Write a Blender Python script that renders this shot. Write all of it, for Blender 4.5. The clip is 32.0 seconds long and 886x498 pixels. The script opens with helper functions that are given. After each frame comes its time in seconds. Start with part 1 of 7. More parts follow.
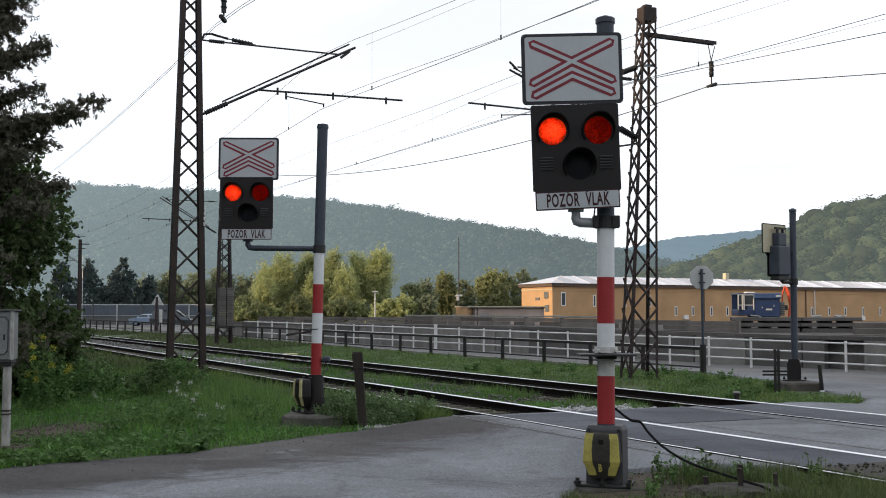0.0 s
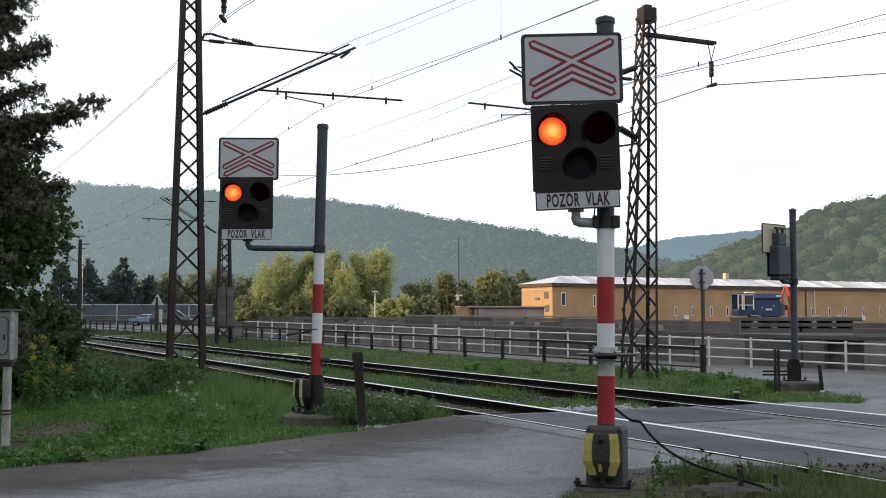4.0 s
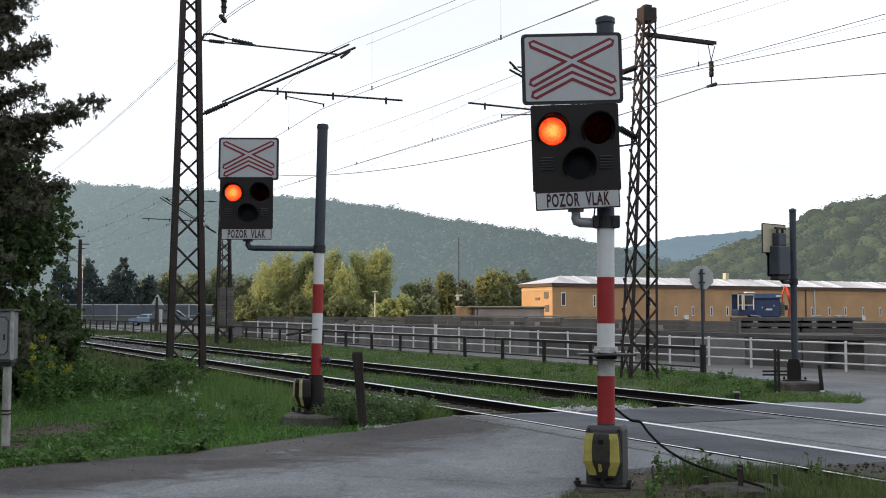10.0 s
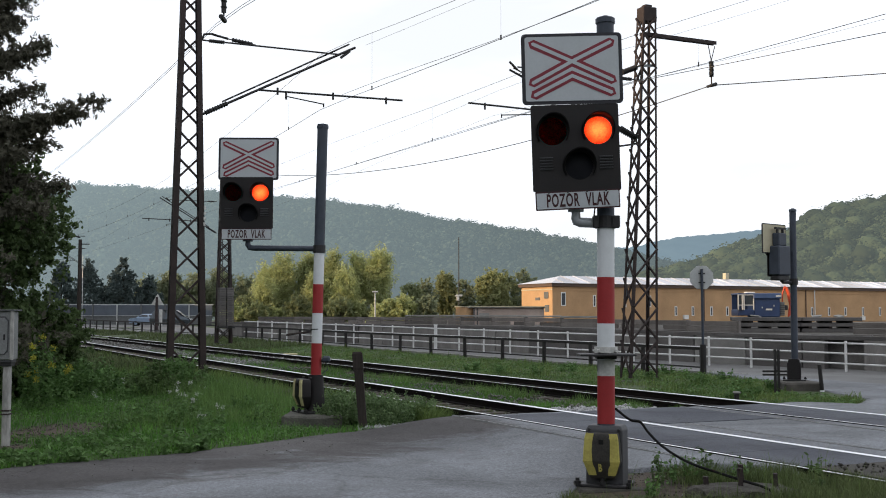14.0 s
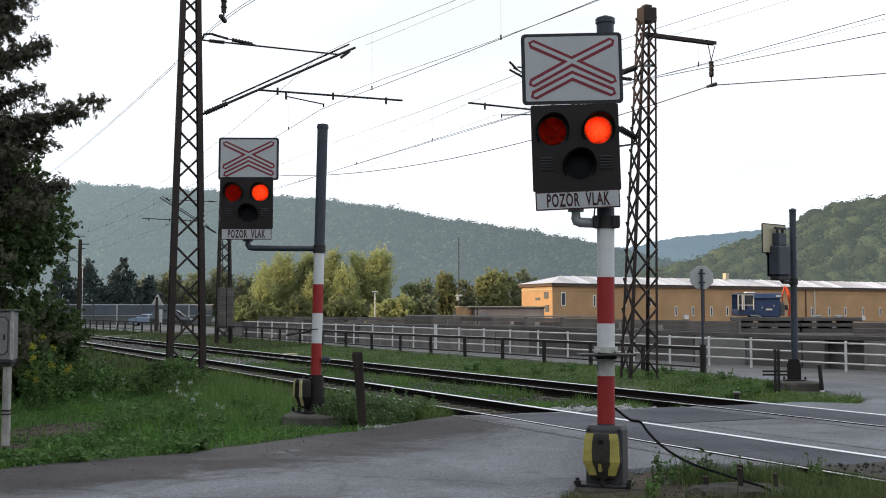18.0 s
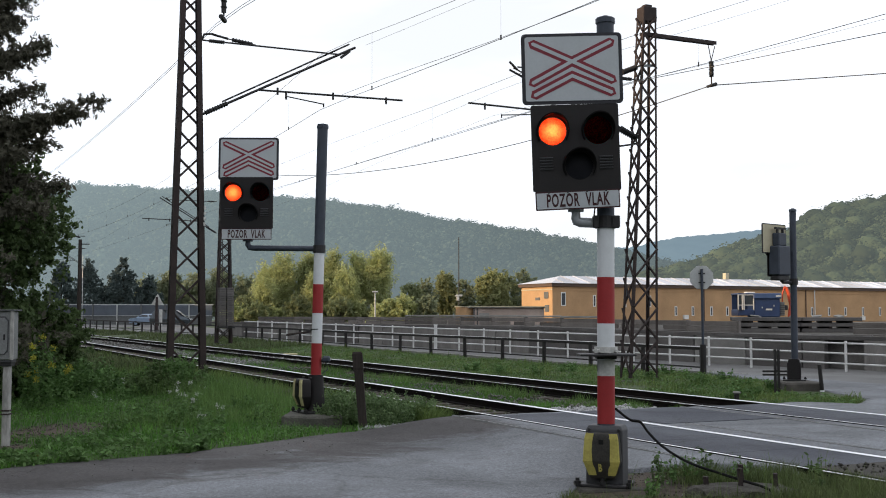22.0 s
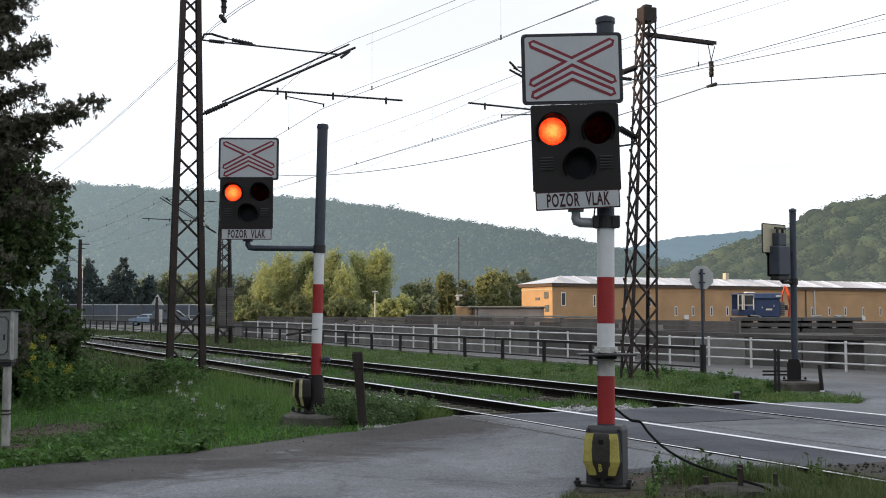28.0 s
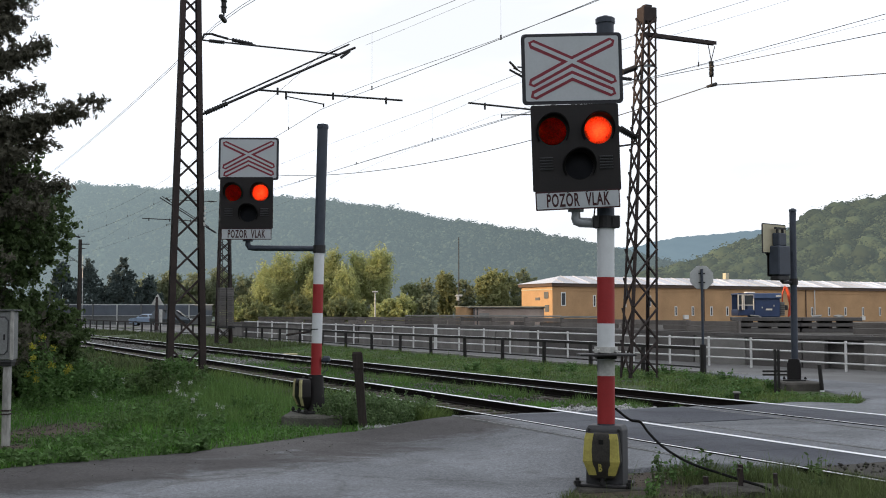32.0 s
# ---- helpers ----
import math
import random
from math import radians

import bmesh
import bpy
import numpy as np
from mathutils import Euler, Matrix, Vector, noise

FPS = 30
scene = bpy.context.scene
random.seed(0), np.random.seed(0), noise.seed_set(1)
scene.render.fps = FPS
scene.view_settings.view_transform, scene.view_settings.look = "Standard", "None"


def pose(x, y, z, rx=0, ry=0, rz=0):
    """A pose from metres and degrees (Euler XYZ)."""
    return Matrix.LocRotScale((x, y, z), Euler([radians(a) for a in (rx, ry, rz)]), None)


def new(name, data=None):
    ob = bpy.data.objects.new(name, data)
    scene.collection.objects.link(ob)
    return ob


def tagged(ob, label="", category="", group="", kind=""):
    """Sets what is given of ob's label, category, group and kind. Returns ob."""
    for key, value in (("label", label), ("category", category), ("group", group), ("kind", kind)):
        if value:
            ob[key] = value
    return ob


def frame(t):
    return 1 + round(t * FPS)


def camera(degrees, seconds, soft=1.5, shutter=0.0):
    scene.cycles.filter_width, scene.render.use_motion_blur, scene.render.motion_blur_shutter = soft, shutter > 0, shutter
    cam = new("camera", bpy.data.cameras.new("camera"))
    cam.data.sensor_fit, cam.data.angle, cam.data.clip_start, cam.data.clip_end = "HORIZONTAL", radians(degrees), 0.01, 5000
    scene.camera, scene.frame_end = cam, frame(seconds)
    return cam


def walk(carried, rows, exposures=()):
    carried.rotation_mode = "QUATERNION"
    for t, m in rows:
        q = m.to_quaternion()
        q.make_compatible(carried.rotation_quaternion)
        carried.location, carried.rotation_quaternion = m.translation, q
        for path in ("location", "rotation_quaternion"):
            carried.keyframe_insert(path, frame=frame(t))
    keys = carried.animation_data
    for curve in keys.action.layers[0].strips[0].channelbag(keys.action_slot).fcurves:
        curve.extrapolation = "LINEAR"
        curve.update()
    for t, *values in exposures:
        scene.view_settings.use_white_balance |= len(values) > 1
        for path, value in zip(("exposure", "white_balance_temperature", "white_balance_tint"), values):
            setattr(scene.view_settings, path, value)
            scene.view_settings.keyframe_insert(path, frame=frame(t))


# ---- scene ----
CLIP = 32.0
cam = camera(42.81, CLIP, 1.0)
EYE = pose(0, 0, 1.65, 93.377, 0, 0)
walk(cam, [(0.0, EYE), (CLIP, EYE)])

# ---- sky and sun: low sun from the left, high thin cloud, white sky ----
world = bpy.data.worlds.new("sky")
scene.world = world
world.use_nodes = True
wt = world.node_tree
wn, wl = wt.nodes, wt.links
wn.clear()
w_out = wn.new("ShaderNodeOutputWorld")
w_bg = wn.new("ShaderNodeBackground")
w_sky = wn.new("ShaderNodeTexSky")
w_sky.sky_type = "NISHITA"
w_sky.sun_disc = False
w_sky.sun_elevation = radians(13)
w_sky.sun_rotation = radians(-100)
w_sky.air_density = 1.0
w_sky.dust_density = 3.0
w_mul = wn.new("ShaderNodeVectorMath")
w_mul.operation = "SCALE"
w_mul.inputs["Scale"].default_value = 1.0
w_co = wn.new("ShaderNodeTexCoord")
w_map = wn.new("ShaderNodeMapping")
w_map.inputs["Scale"].default_value = (1.2, 1.2, 5.0)
w_noise = wn.new("ShaderNodeTexNoise")
w_noise.inputs["Scale"].default_value = 2.2
w_noise.inputs["Detail"].default_value = 6
w_ramp = wn.new("ShaderNodeValToRGB")
w_ramp.color_ramp.elements[0].position, w_ramp.color_ramp.elements[0].color = 0.38, (10.2, 10.5, 11.0, 1)
w_ramp.color_ramp.elements[1].position, w_ramp.color_ramp.elements[1].color = 0.56, (12.1, 12.6, 13.6, 1)
w_mix = wn.new("ShaderNodeMix")
w_mix.data_type = "RGBA"
w_mix.inputs["Factor"].default_value = 0.82
wl.new(w_co.outputs["Generated"], w_map.inputs["Vector"])
wl.new(w_map.outputs["Vector"], w_noise.inputs["Vector"])
wl.new(w_noise.outputs["Fac"], w_ramp.inputs["Fac"])
wl.new(w_sky.outputs["Color"], w_mul.inputs[0])
wl.new(w_mul.outputs["Vector"], w_mix.inputs["A"])
wl.new(w_ramp.outputs["Color"], w_mix.inputs["B"])
wl.new(w_mix.outputs["Result"], w_bg.inputs["Color"])
w_bg.inputs["Strength"].default_value = 0.11
wl.new(w_bg.outputs["Background"], w_out.inputs["Surface"])

SUN_WAY = Vector((1.0, 0.34, -0.235))
sun_data = bpy.data.lights.new("sun", "SUN")
sun_data.energy, sun_data.angle, sun_data.color = 5.0, radians(0.6), (1.0, 0.72, 0.44)
sun = new("sun", sun_data)
sun.rotation_euler = SUN_WAY.to_track_quat("-Z", "Y").to_euler()
sun.location = (-60, -20, 30)

# ---- the line of the railway: along it and across it ----
ALONG = Vector((-0.4321, 0.9018, 0))
ACROSS = Vector((0.9018, 0.4321, 0))


def on_line(a, p, z=0.0):
    """a metres along the track from the camera's foot, p metres across it."""
    return ALONG * a + ACROSS * p + Vector((0, 0, z))


# ---- materials ----
def mat(name, color, rough=0.75, metal=0.0, var=0.3, scale=3.0, fine=45.0, bump=0.25, tint=None, island=0.0, per_object=0.0,
        stretch=(1, 1, 1), spec=0.35):
    m = bpy.data.materials.new(name)
    m.use_nodes = True
    nt = m.node_tree
    n, l = nt.nodes, nt.links
    bsdf = n["Principled BSDF"]
    co = n.new("ShaderNodeTexCoord")
    mp = n.new("ShaderNodeMapping")
    mp.inputs["Scale"].default_value = stretch
    l.new(co.outputs["Object"], mp.inputs["Vector"])
    big, small = n.new("ShaderNodeTexNoise"), n.new("ShaderNodeTexNoise")
    for t, s, d in ((big, scale, 5), (small, fine, 3)):
        t.inputs["Scale"].default_value = s
        t.inputs["Detail"].default_value = d
        l.new(mp.outputs["Vector"], t.inputs["Vector"])
    mixf = n.new("ShaderNodeMix")
    mixf.data_type = "FLOAT"
    mixf.inputs["Factor"].default_value = 0.4
    l.new(big.outputs["Fac"], mixf.inputs["A"])
    l.new(small.outputs["Fac"], mixf.inputs["B"])
    ramp = n.new("ShaderNodeValToRGB")
    ramp.color_ramp.elements[0].position, ramp.color_ramp.elements[1].position = 0.3, 0.7
    c = Vector(color)
    lo = c * (1 - var)
    hi = Vector(tint) if tint else c * (1 + var)
    ramp.color_ramp.elements[0].color = (*lo, 1)
    ramp.color_ramp.elements[1].color = (*[min(v, 1) for v in hi], 1)
    l.new(mixf.outputs["Result"], ramp.inputs["Fac"])
    col = ramp.outputs["Color"]
    for amount, kind in ((island, "g"), (per_object, "o")):
        if amount:
            src = n.new("ShaderNodeNewGeometry") if kind == "g" else n.new("ShaderNodeObjectInfo")
            rng = n.new("ShaderNodeMapRange")
            rng.inputs["To Min"].default_value, rng.inputs["To Max"].default_value = 1 - amount, 1 + amount
            l.new(src.outputs["Random Per Island" if kind == "g" else "Random"], rng.inputs["Value"])
            sc = n.new("ShaderNodeVectorMath")
            sc.operation = "SCALE"
            l.new(col, sc.inputs[0])
            l.new(rng.outputs["Result"], sc.inputs["Scale"])
            col = sc.outputs["Vector"]
    l.new(col, bsdf.inputs["Base Color"])
    bsdf.inputs["Metallic"].default_value = metal
    bsdf.inputs["Specular IOR Level"].default_value = spec
    rr = n.new("ShaderNodeMapRange")
    rr.inputs["To Min"].default_value, rr.inputs["To Max"].default_value = max(rough - 0.12, 0.02), min(rough + 0.12, 1)
    l.new(mixf.outputs["Result"], rr.inputs["Value"])
    l.new(rr.outputs["Result"], bsdf.inputs["Roughness"])
    if bump:
        b = n.new("ShaderNodeBump")
        b.inputs["Strength"].default_value = bump
        b.inputs["Distance"].default_value = 0.02
        l.new(small.outputs["Fac"], b.inputs["Height"])
        l.new(b.outputs["Normal"], bsdf.inputs["Normal"])
    return m


def leafy(name, color, tint, through_light=0.35, island=0.35):
    """Leaf surface: diffuse with some light coming through."""
    m = mat(name, color, 0.7, 0, 0.25, 0.5, 6, 0, tint, island, 0.12, spec=0.2)
    nt = m.node_tree
    n, l = nt.nodes, nt.links
    bsdf, out = n["Principled BSDF"], n["Material Output"]
    tr = n.new("ShaderNodeBsdfTranslucent")
    l.new(bsdf.inputs["Base Color"].links[0].from_socket, tr.inputs["Color"])
    mix = n.new("ShaderNodeMixShader")
    mix.inputs["Fac"].default_value = through_light
    l.new(bsdf.outputs["BSDF"], mix.inputs[1])
    l.new(tr.outputs["BSDF"], mix.inputs[2])
    l.new(mix.outputs["Shader"], out.inputs["Surface"])
    return m


def glowing(name, color, strength):
    m = bpy.data.materials.new(name)
    m.use_nodes = True
    b = m.node_tree.nodes["Principled BSDF"]
    b.inputs["Base Color"].default_value = (*color, 1)
    b.inputs["Emission Color"].default_value = (*color, 1)
    b.inputs["Emission Strength"].default_value = strength
    return m


def far_wood(name, color, tint, haze_emission, scale, island=0.15, sunward=(0.0, 1.0, 1.0, 1.0)):
    """Wooded slope seen through miles of air: the haze is painted in as emission, stronger towards the sun."""
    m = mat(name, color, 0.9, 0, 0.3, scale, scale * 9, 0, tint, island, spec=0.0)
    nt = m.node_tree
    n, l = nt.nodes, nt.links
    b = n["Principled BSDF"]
    b.inputs["Emission Color"].default_value = (*haze_emission, 1)
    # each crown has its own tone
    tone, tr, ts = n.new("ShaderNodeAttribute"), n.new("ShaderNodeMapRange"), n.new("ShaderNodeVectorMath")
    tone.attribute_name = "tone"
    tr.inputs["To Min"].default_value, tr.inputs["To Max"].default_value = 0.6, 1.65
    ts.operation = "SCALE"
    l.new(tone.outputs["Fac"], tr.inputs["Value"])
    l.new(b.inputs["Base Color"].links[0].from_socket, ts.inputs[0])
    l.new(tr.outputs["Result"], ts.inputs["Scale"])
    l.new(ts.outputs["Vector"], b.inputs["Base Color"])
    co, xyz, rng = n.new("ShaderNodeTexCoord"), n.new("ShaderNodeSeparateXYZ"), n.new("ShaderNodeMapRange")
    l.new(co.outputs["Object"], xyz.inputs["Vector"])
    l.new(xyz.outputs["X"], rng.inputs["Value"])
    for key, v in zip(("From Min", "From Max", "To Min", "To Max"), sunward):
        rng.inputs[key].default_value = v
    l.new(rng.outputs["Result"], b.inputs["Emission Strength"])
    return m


def lens_material(name, color, pattern, gloss):
    """Ribbed coloured glass: scatters the light of the lamp behind it."""
    m = bpy.data.materials.new(name)
    m.use_nodes = True
    nt = m.node_tree
    n, l = nt.nodes, nt.links
    out, bsdf = n["Material Output"], n["Principled BSDF"]
    bsdf.inputs["Base Color"].default_value = (*[c * 0.05 for c in color], 1)
    bsdf.inputs["Roughness"].default_value = 0.22
    co = n.new("ShaderNodeTexCoord")
    vor = n.new("ShaderNodeTexNoise")
    vor.inputs["Scale"].default_value = pattern
    vor.inputs["Distortion"].default_value = 1.5
    l.new(co.outputs["Object"], vor.inputs["Vector"])
    ramp = n.new("ShaderNodeValToRGB")
    ramp.color_ramp.elements[0].color = (*color, 1)
    ramp.color_ramp.elements[1].color = (*[c * 0.36 for c in color], 1)
    ramp.color_ramp.elements[0].position, ramp.color_ramp.elements[1].position = 0.35, 0.7
    l.new(vor.outputs["Fac"], ramp.inputs["Fac"])
    tr = n.new("ShaderNodeBsdfTranslucent")
    l.new(ramp.outputs["Color"], tr.inputs["Color"])
    bmp = n.new("ShaderNodeBump")
    bmp.inputs["Strength"].default_value = 0.5
    l.new(vor.outputs["Fac"], bmp.inputs["Height"])
    l.new(bmp.outputs["Normal"], bsdf.inputs["Normal"])
    mix = n.new("ShaderNodeMixShader")
    mix.inputs["Fac"].default_value = gloss
    l.new(tr.outputs["BSDF"], mix.inputs[1])
    l.new(bsdf.outputs["BSDF"], mix.inputs[2])
    l.new(mix.outputs["Shader"], out.inputs["Surface"])
    return m


def worn_asphalt(name, dark, pale, speck, dirty_edge=False):
    """Old road surface: pale worn patches, dark tracks, fine stones and a few cracks."""
    m = bpy.data.materials.new(name)
    m.use_nodes = True
    nt = m.node_tree
    n, l = nt.nodes, nt.links
    bsdf = n["Principled BSDF"]
    co = n.new("ShaderNodeTexCoord")

    def tex(scale, detail, rough=0.6, dist=0.0):
        t = n.new("ShaderNodeTexNoise")
        t.inputs["Scale"].default_value, t.inputs["Detail"].default_value = scale, detail
        t.inputs["Roughness"].default_value, t.inputs["Distortion"].default_value = rough, dist
        l.new(co.outputs["Object"], t.inputs["Vector"])
        return t.outputs["Fac"]

    def ramp(src, lo, hi, c0, c1):
        r = n.new("ShaderNodeValToRGB")
        r.color_ramp.elements[0].position, r.color_ramp.elements[1].position = lo, hi
        r.color_ramp.elements[0].color, r.color_ramp.elements[1].color = (*c0, 1), (*c1, 1)
        l.new(src, r.inputs["Fac"])
        return r.outputs["Color"]

    def times(a, b):
        x = n.new("ShaderNodeMix")
        x.data_type, x.blend_type = "RGBA", "MULTIPLY"
        x.inputs["Factor"].default_value = 1.0
        l.new(a, x.inputs["A"])
        l.new(b, x.inputs["B"])
        return x.outputs["Result"]

    base = ramp(tex(0.33, 6, 0.62, 0.6), 0.38, 0.6, dark, pale)
    base = times(base, ramp(tex(1.7, 6, 0.7, 0.8), 0.36, 0.5, (0.84, 0.83, 0.82), (1, 1, 1)))
    base = times(base, ramp(tex(26, 4, 0.75), 0.35, 0.68, (1 - speck,) * 3, (1 + speck * 0.6,) * 3))
    base = times(base, ramp(tex(75, 3, 0.8), 0.36, 0.66, (0.66, 0.66, 0.66), (1.3, 1.3, 1.3)))
    vor = n.new("ShaderNodeTexVoronoi")
    vor.feature = "DISTANCE_TO_EDGE"
    vor.inputs["Scale"].default_value = 0.3
    warp = n.new("ShaderNodeVectorMath")
    warp.operation = "MULTIPLY_ADD"
    nz = n.new("ShaderNodeTexNoise")
    nz.inputs["Scale"].default_value, nz.inputs["Detail"].default_value = 2.5, 5
    l.new(co.outputs["Object"], nz.inputs["Vector"])
    l.new(nz.outputs["Color"], warp.inputs[0])
    warp.inputs[1].default_value = (0.7, 0.7, 0.0)
    l.new(co.outputs["Object"], warp.inputs[2])
    l.new(warp.outputs["Vector"], vor.inputs["Vector"])
    base = times(base, ramp(vor.outputs["Distance"], 0.0, 0.01, (0.74, 0.73, 0.72), (1, 1, 1)))
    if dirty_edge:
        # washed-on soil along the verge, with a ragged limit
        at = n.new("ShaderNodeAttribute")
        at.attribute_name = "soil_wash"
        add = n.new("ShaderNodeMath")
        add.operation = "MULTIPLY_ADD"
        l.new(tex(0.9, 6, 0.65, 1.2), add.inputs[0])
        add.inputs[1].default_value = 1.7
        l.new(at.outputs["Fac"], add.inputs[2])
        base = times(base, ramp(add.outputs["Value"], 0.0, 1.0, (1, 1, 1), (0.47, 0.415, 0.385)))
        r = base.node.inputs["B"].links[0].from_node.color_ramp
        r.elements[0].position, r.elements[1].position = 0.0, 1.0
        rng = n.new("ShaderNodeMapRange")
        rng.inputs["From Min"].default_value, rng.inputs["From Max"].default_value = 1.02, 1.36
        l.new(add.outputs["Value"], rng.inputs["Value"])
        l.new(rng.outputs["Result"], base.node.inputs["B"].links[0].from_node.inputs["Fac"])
    l.new(base, bsdf.inputs["Base Color"])
    bsdf.inputs["Roughness"].default_value = 0.85
    bsdf.inputs["Specular IOR Level"].default_value = 0.3
    b = n.new("ShaderNodeBump")
    b.inputs["Strength"].default_value, b.inputs["Distance"].default_value = 0.5, 0.012
    l.new(tex(70, 3, 0.7), b.inputs["Height"])
    l.new(b.outputs["Normal"], bsdf.inputs["Normal"])
    return m


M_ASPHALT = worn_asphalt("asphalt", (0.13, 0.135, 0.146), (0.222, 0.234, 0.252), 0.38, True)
M_ASPHALT_DARK = worn_asphalt("dark_asphalt", (0.058, 0.062, 0.078), (0.1, 0.106, 0.124), 0.22)
M_JOINT = mat("pale_joint", (0.3, 0.3, 0.3), 0.6, 0.2, 0.3, 3, 40, 0.1)
M_LANE = mat("dusty_lane", (0.115, 0.112, 0.107), 0.9, 0, 0.3, 0.5, 40, 0.4, (0.19, 0.19, 0.188))
M_SOIL = mat("soil", (0.055, 0.06, 0.032), 0.95, 0, 0.5, 0.9, 30, 0.6, (0.065, 0.1, 0.032))
M_EARTH = mat("bare_earth", (0.062, 0.047, 0.034), 0.95, 0, 0.6, 3, 25, 0.9)
M_BALLAST = mat("ballast", (0.125, 0.122, 0.112), 0.9, 0, 0.35, 3, 30, 0.5, island=0.45)
M_DUSTY = mat("dusty_ballast", (0.19, 0.188, 0.18), 0.9, 0, 0.35, 3, 30, 0.5, island=0.45)
M_RUBBLE = mat("pale_rubble", (0.34, 0.34, 0.34), 0.9, 0, 0.3, 5, 30, 0.5, island=0.3)
M_RAIL = mat("rail_rust", (0.013, 0.0105, 0.01), 0.95, 0.0, 0.35, 6, 50, 0.3, spec=0.08)
M_RAILTOP = mat("polished_rail", (0.85, 0.85, 0.87), 0.33, 1.0, 0.06, 2, 40, 0.02, stretch=(1, 0.1, 1))
M_SLEEPER = mat("sleeper_wood", (0.07, 0.058, 0.048), 0.9, 0, 0.4, 3, 30, 0.4, per_object=0.2)
M_CONCRETE = mat("concrete", (0.27, 0.265, 0.25), 0.9, 0, 0.28, 1.6, 40, 0.35, per_object=0.1)
M_CONCRETE_DARK = mat("weathered_concrete", (0.105, 0.098, 0.095), 0.9, 0, 0.4, 1.1, 25, 0.4, per_object=0.12)
M_CONCRETE_GREY = mat("grey_concrete", (0.2, 0.195, 0.185), 0.9, 0, 0.25, 1.4, 30, 0.3)
M_SLAT = mat("weathered_slats", (0.15, 0.133, 0.122), 0.9, 0, 0.35, 1.5, 30, 0.3, (0.21, 0.192, 0.18), per_object=0.3)
M_STREAK = mat("streaked_concrete", (0.187, 0.177, 0.168), 0.9, 0, 0.35, 2.2, 30, 0.3, per_object=0.08, stretch=(1, 1, 0.12))
M_SHED = mat("weathered_render", (0.4, 0.315, 0.27), 0.9, 0, 0.3, 0.8, 14, 0.25, (0.47, 0.38, 0.33))
M_BLOCK = mat("mossy_concrete", (0.07, 0.064, 0.056), 0.95, 0, 0.5, 4, 40, 0.6)
M_MUD = mat("muddy_concrete", (0.045, 0.04, 0.034), 0.95, 0, 0.5, 5, 40, 0.7, (0.075, 0.07, 0.058))
M_COVER = mat("scratched_black_paint", (0.03, 0.028, 0.025), 0.7, 0, 0.5, 7, 60, 0.15, (0.06, 0.055, 0.048))
M_MOSS = mat("stained_mossy_concrete", (0.085, 0.083, 0.07), 0.95, 0, 0.5, 3, 35, 0.7, (0.15, 0.145, 0.125))
M_MAST = mat("mast_steel", (0.03, 0.024, 0.025), 0.8, 0.1, 0.4, 2.5, 40, 0.2, (0.058, 0.041, 0.038))
M_DARKSTEEL = mat("dark_steel", (0.03, 0.029, 0.03), 0.6, 0.2, 0.3, 4, 40, 0.15)
M_WIRE = mat("wire", (0.13, 0.125, 0.125), 0.6, 0.5, 0.1, 4, 40, 0)
M_POST_GREY = mat("grey_blue_paint", (0.042, 0.051, 0.07), 0.55, 0, 0.18, 8, 50, 0.08)
M_TUBE = mat("galvanised_tube", (0.28, 0.295, 0.315), 0.45, 0.2, 0.15, 6, 50, 0.05)
M_WHITE = mat("white_paint", (0.62, 0.64, 0.66), 0.5, 0, 0.06, 9, 50, 0.08)
M_DIRTY_WHITE = mat("dirty_white_paint", (0.5, 0.5, 0.48), 0.6, 0, 0.3, 7, 50, 0.12)
M_RED = mat("red_paint", (0.3, 0.026, 0.028), 0.5, 0, 0.1, 9, 50, 0.08)
M_BOARD = mat("sign_white", (0.43, 0.455, 0.48), 0.45, 0, 0.08, 3, 50, 0.03)
M_BOARD_RED = mat("sign_red", (0.2, 0.02, 0.035), 0.45, 0, 0.12, 4, 50, 0.03)
M_LETTER = mat("sign_letters", (0.038, 0.008, 0.01), 0.5, 0, 0.15, 6, 50, 0)
M_BOARD_EDGE = mat("sign_rim", (0.02, 0.02, 0.026), 0.5, 0, 0.2, 4, 40, 0)
M_SIGN_BACK = mat("sign_back", (0.42, 0.43, 0.43), 0.5, 0.3, 0.15, 3, 40, 0.05)
M_CREAM = mat("cream_back", (0.42, 0.38, 0.27), 0.6, 0, 0.15, 4, 40, 0.05)
M_BLACK = mat("black_paint", (0.0098, 0.008, 0.0085), 0.6, 0, 0.3, 4, 50, 0.08)
M_LOUVRE = mat("louvre_grey", (0.06, 0.06, 0.065), 0.6, 0, 0.2, 4, 50, 0)
M_VISOR = mat("matt_black", (0.009, 0.0085, 0.009), 0.95, 0, 0.2, 6, 50, 0, spec=0.08)
M_INNER = mat("lamp_can_black", (0.003, 0.003, 0.003), 0.95, 0, 0.1, 4, 50, 0, spec=0.0)
M_YELLOW = mat("yellow_paint", (0.4, 0.35, 0.09), 0.6, 0, 0.3, 6, 50, 0.1)
M_YELLOW_DIRTY = mat("faded_yellow_paint", (0.42, 0.38, 0.2), 0.6, 0, 0.3, 6, 50, 0.1)
M_LENS_RED = lens_material("red_lens", (0.95, 0.038, 0.009), 34, 0.03)
M_LENS_DARK = mat("dark_lens", (0.007, 0.0075, 0.011), 0.55, 0, 0.2, 20, 60, 0.2, spec=0.15)
M_LAMP = glowing("lamp_light", (1.0, 0.92, 0.75), 430.0)
M_RAILING = mat("white_railing", (0.62, 0.62, 0.61), 0.6, 0, 0.22, 3, 40, 0.1)
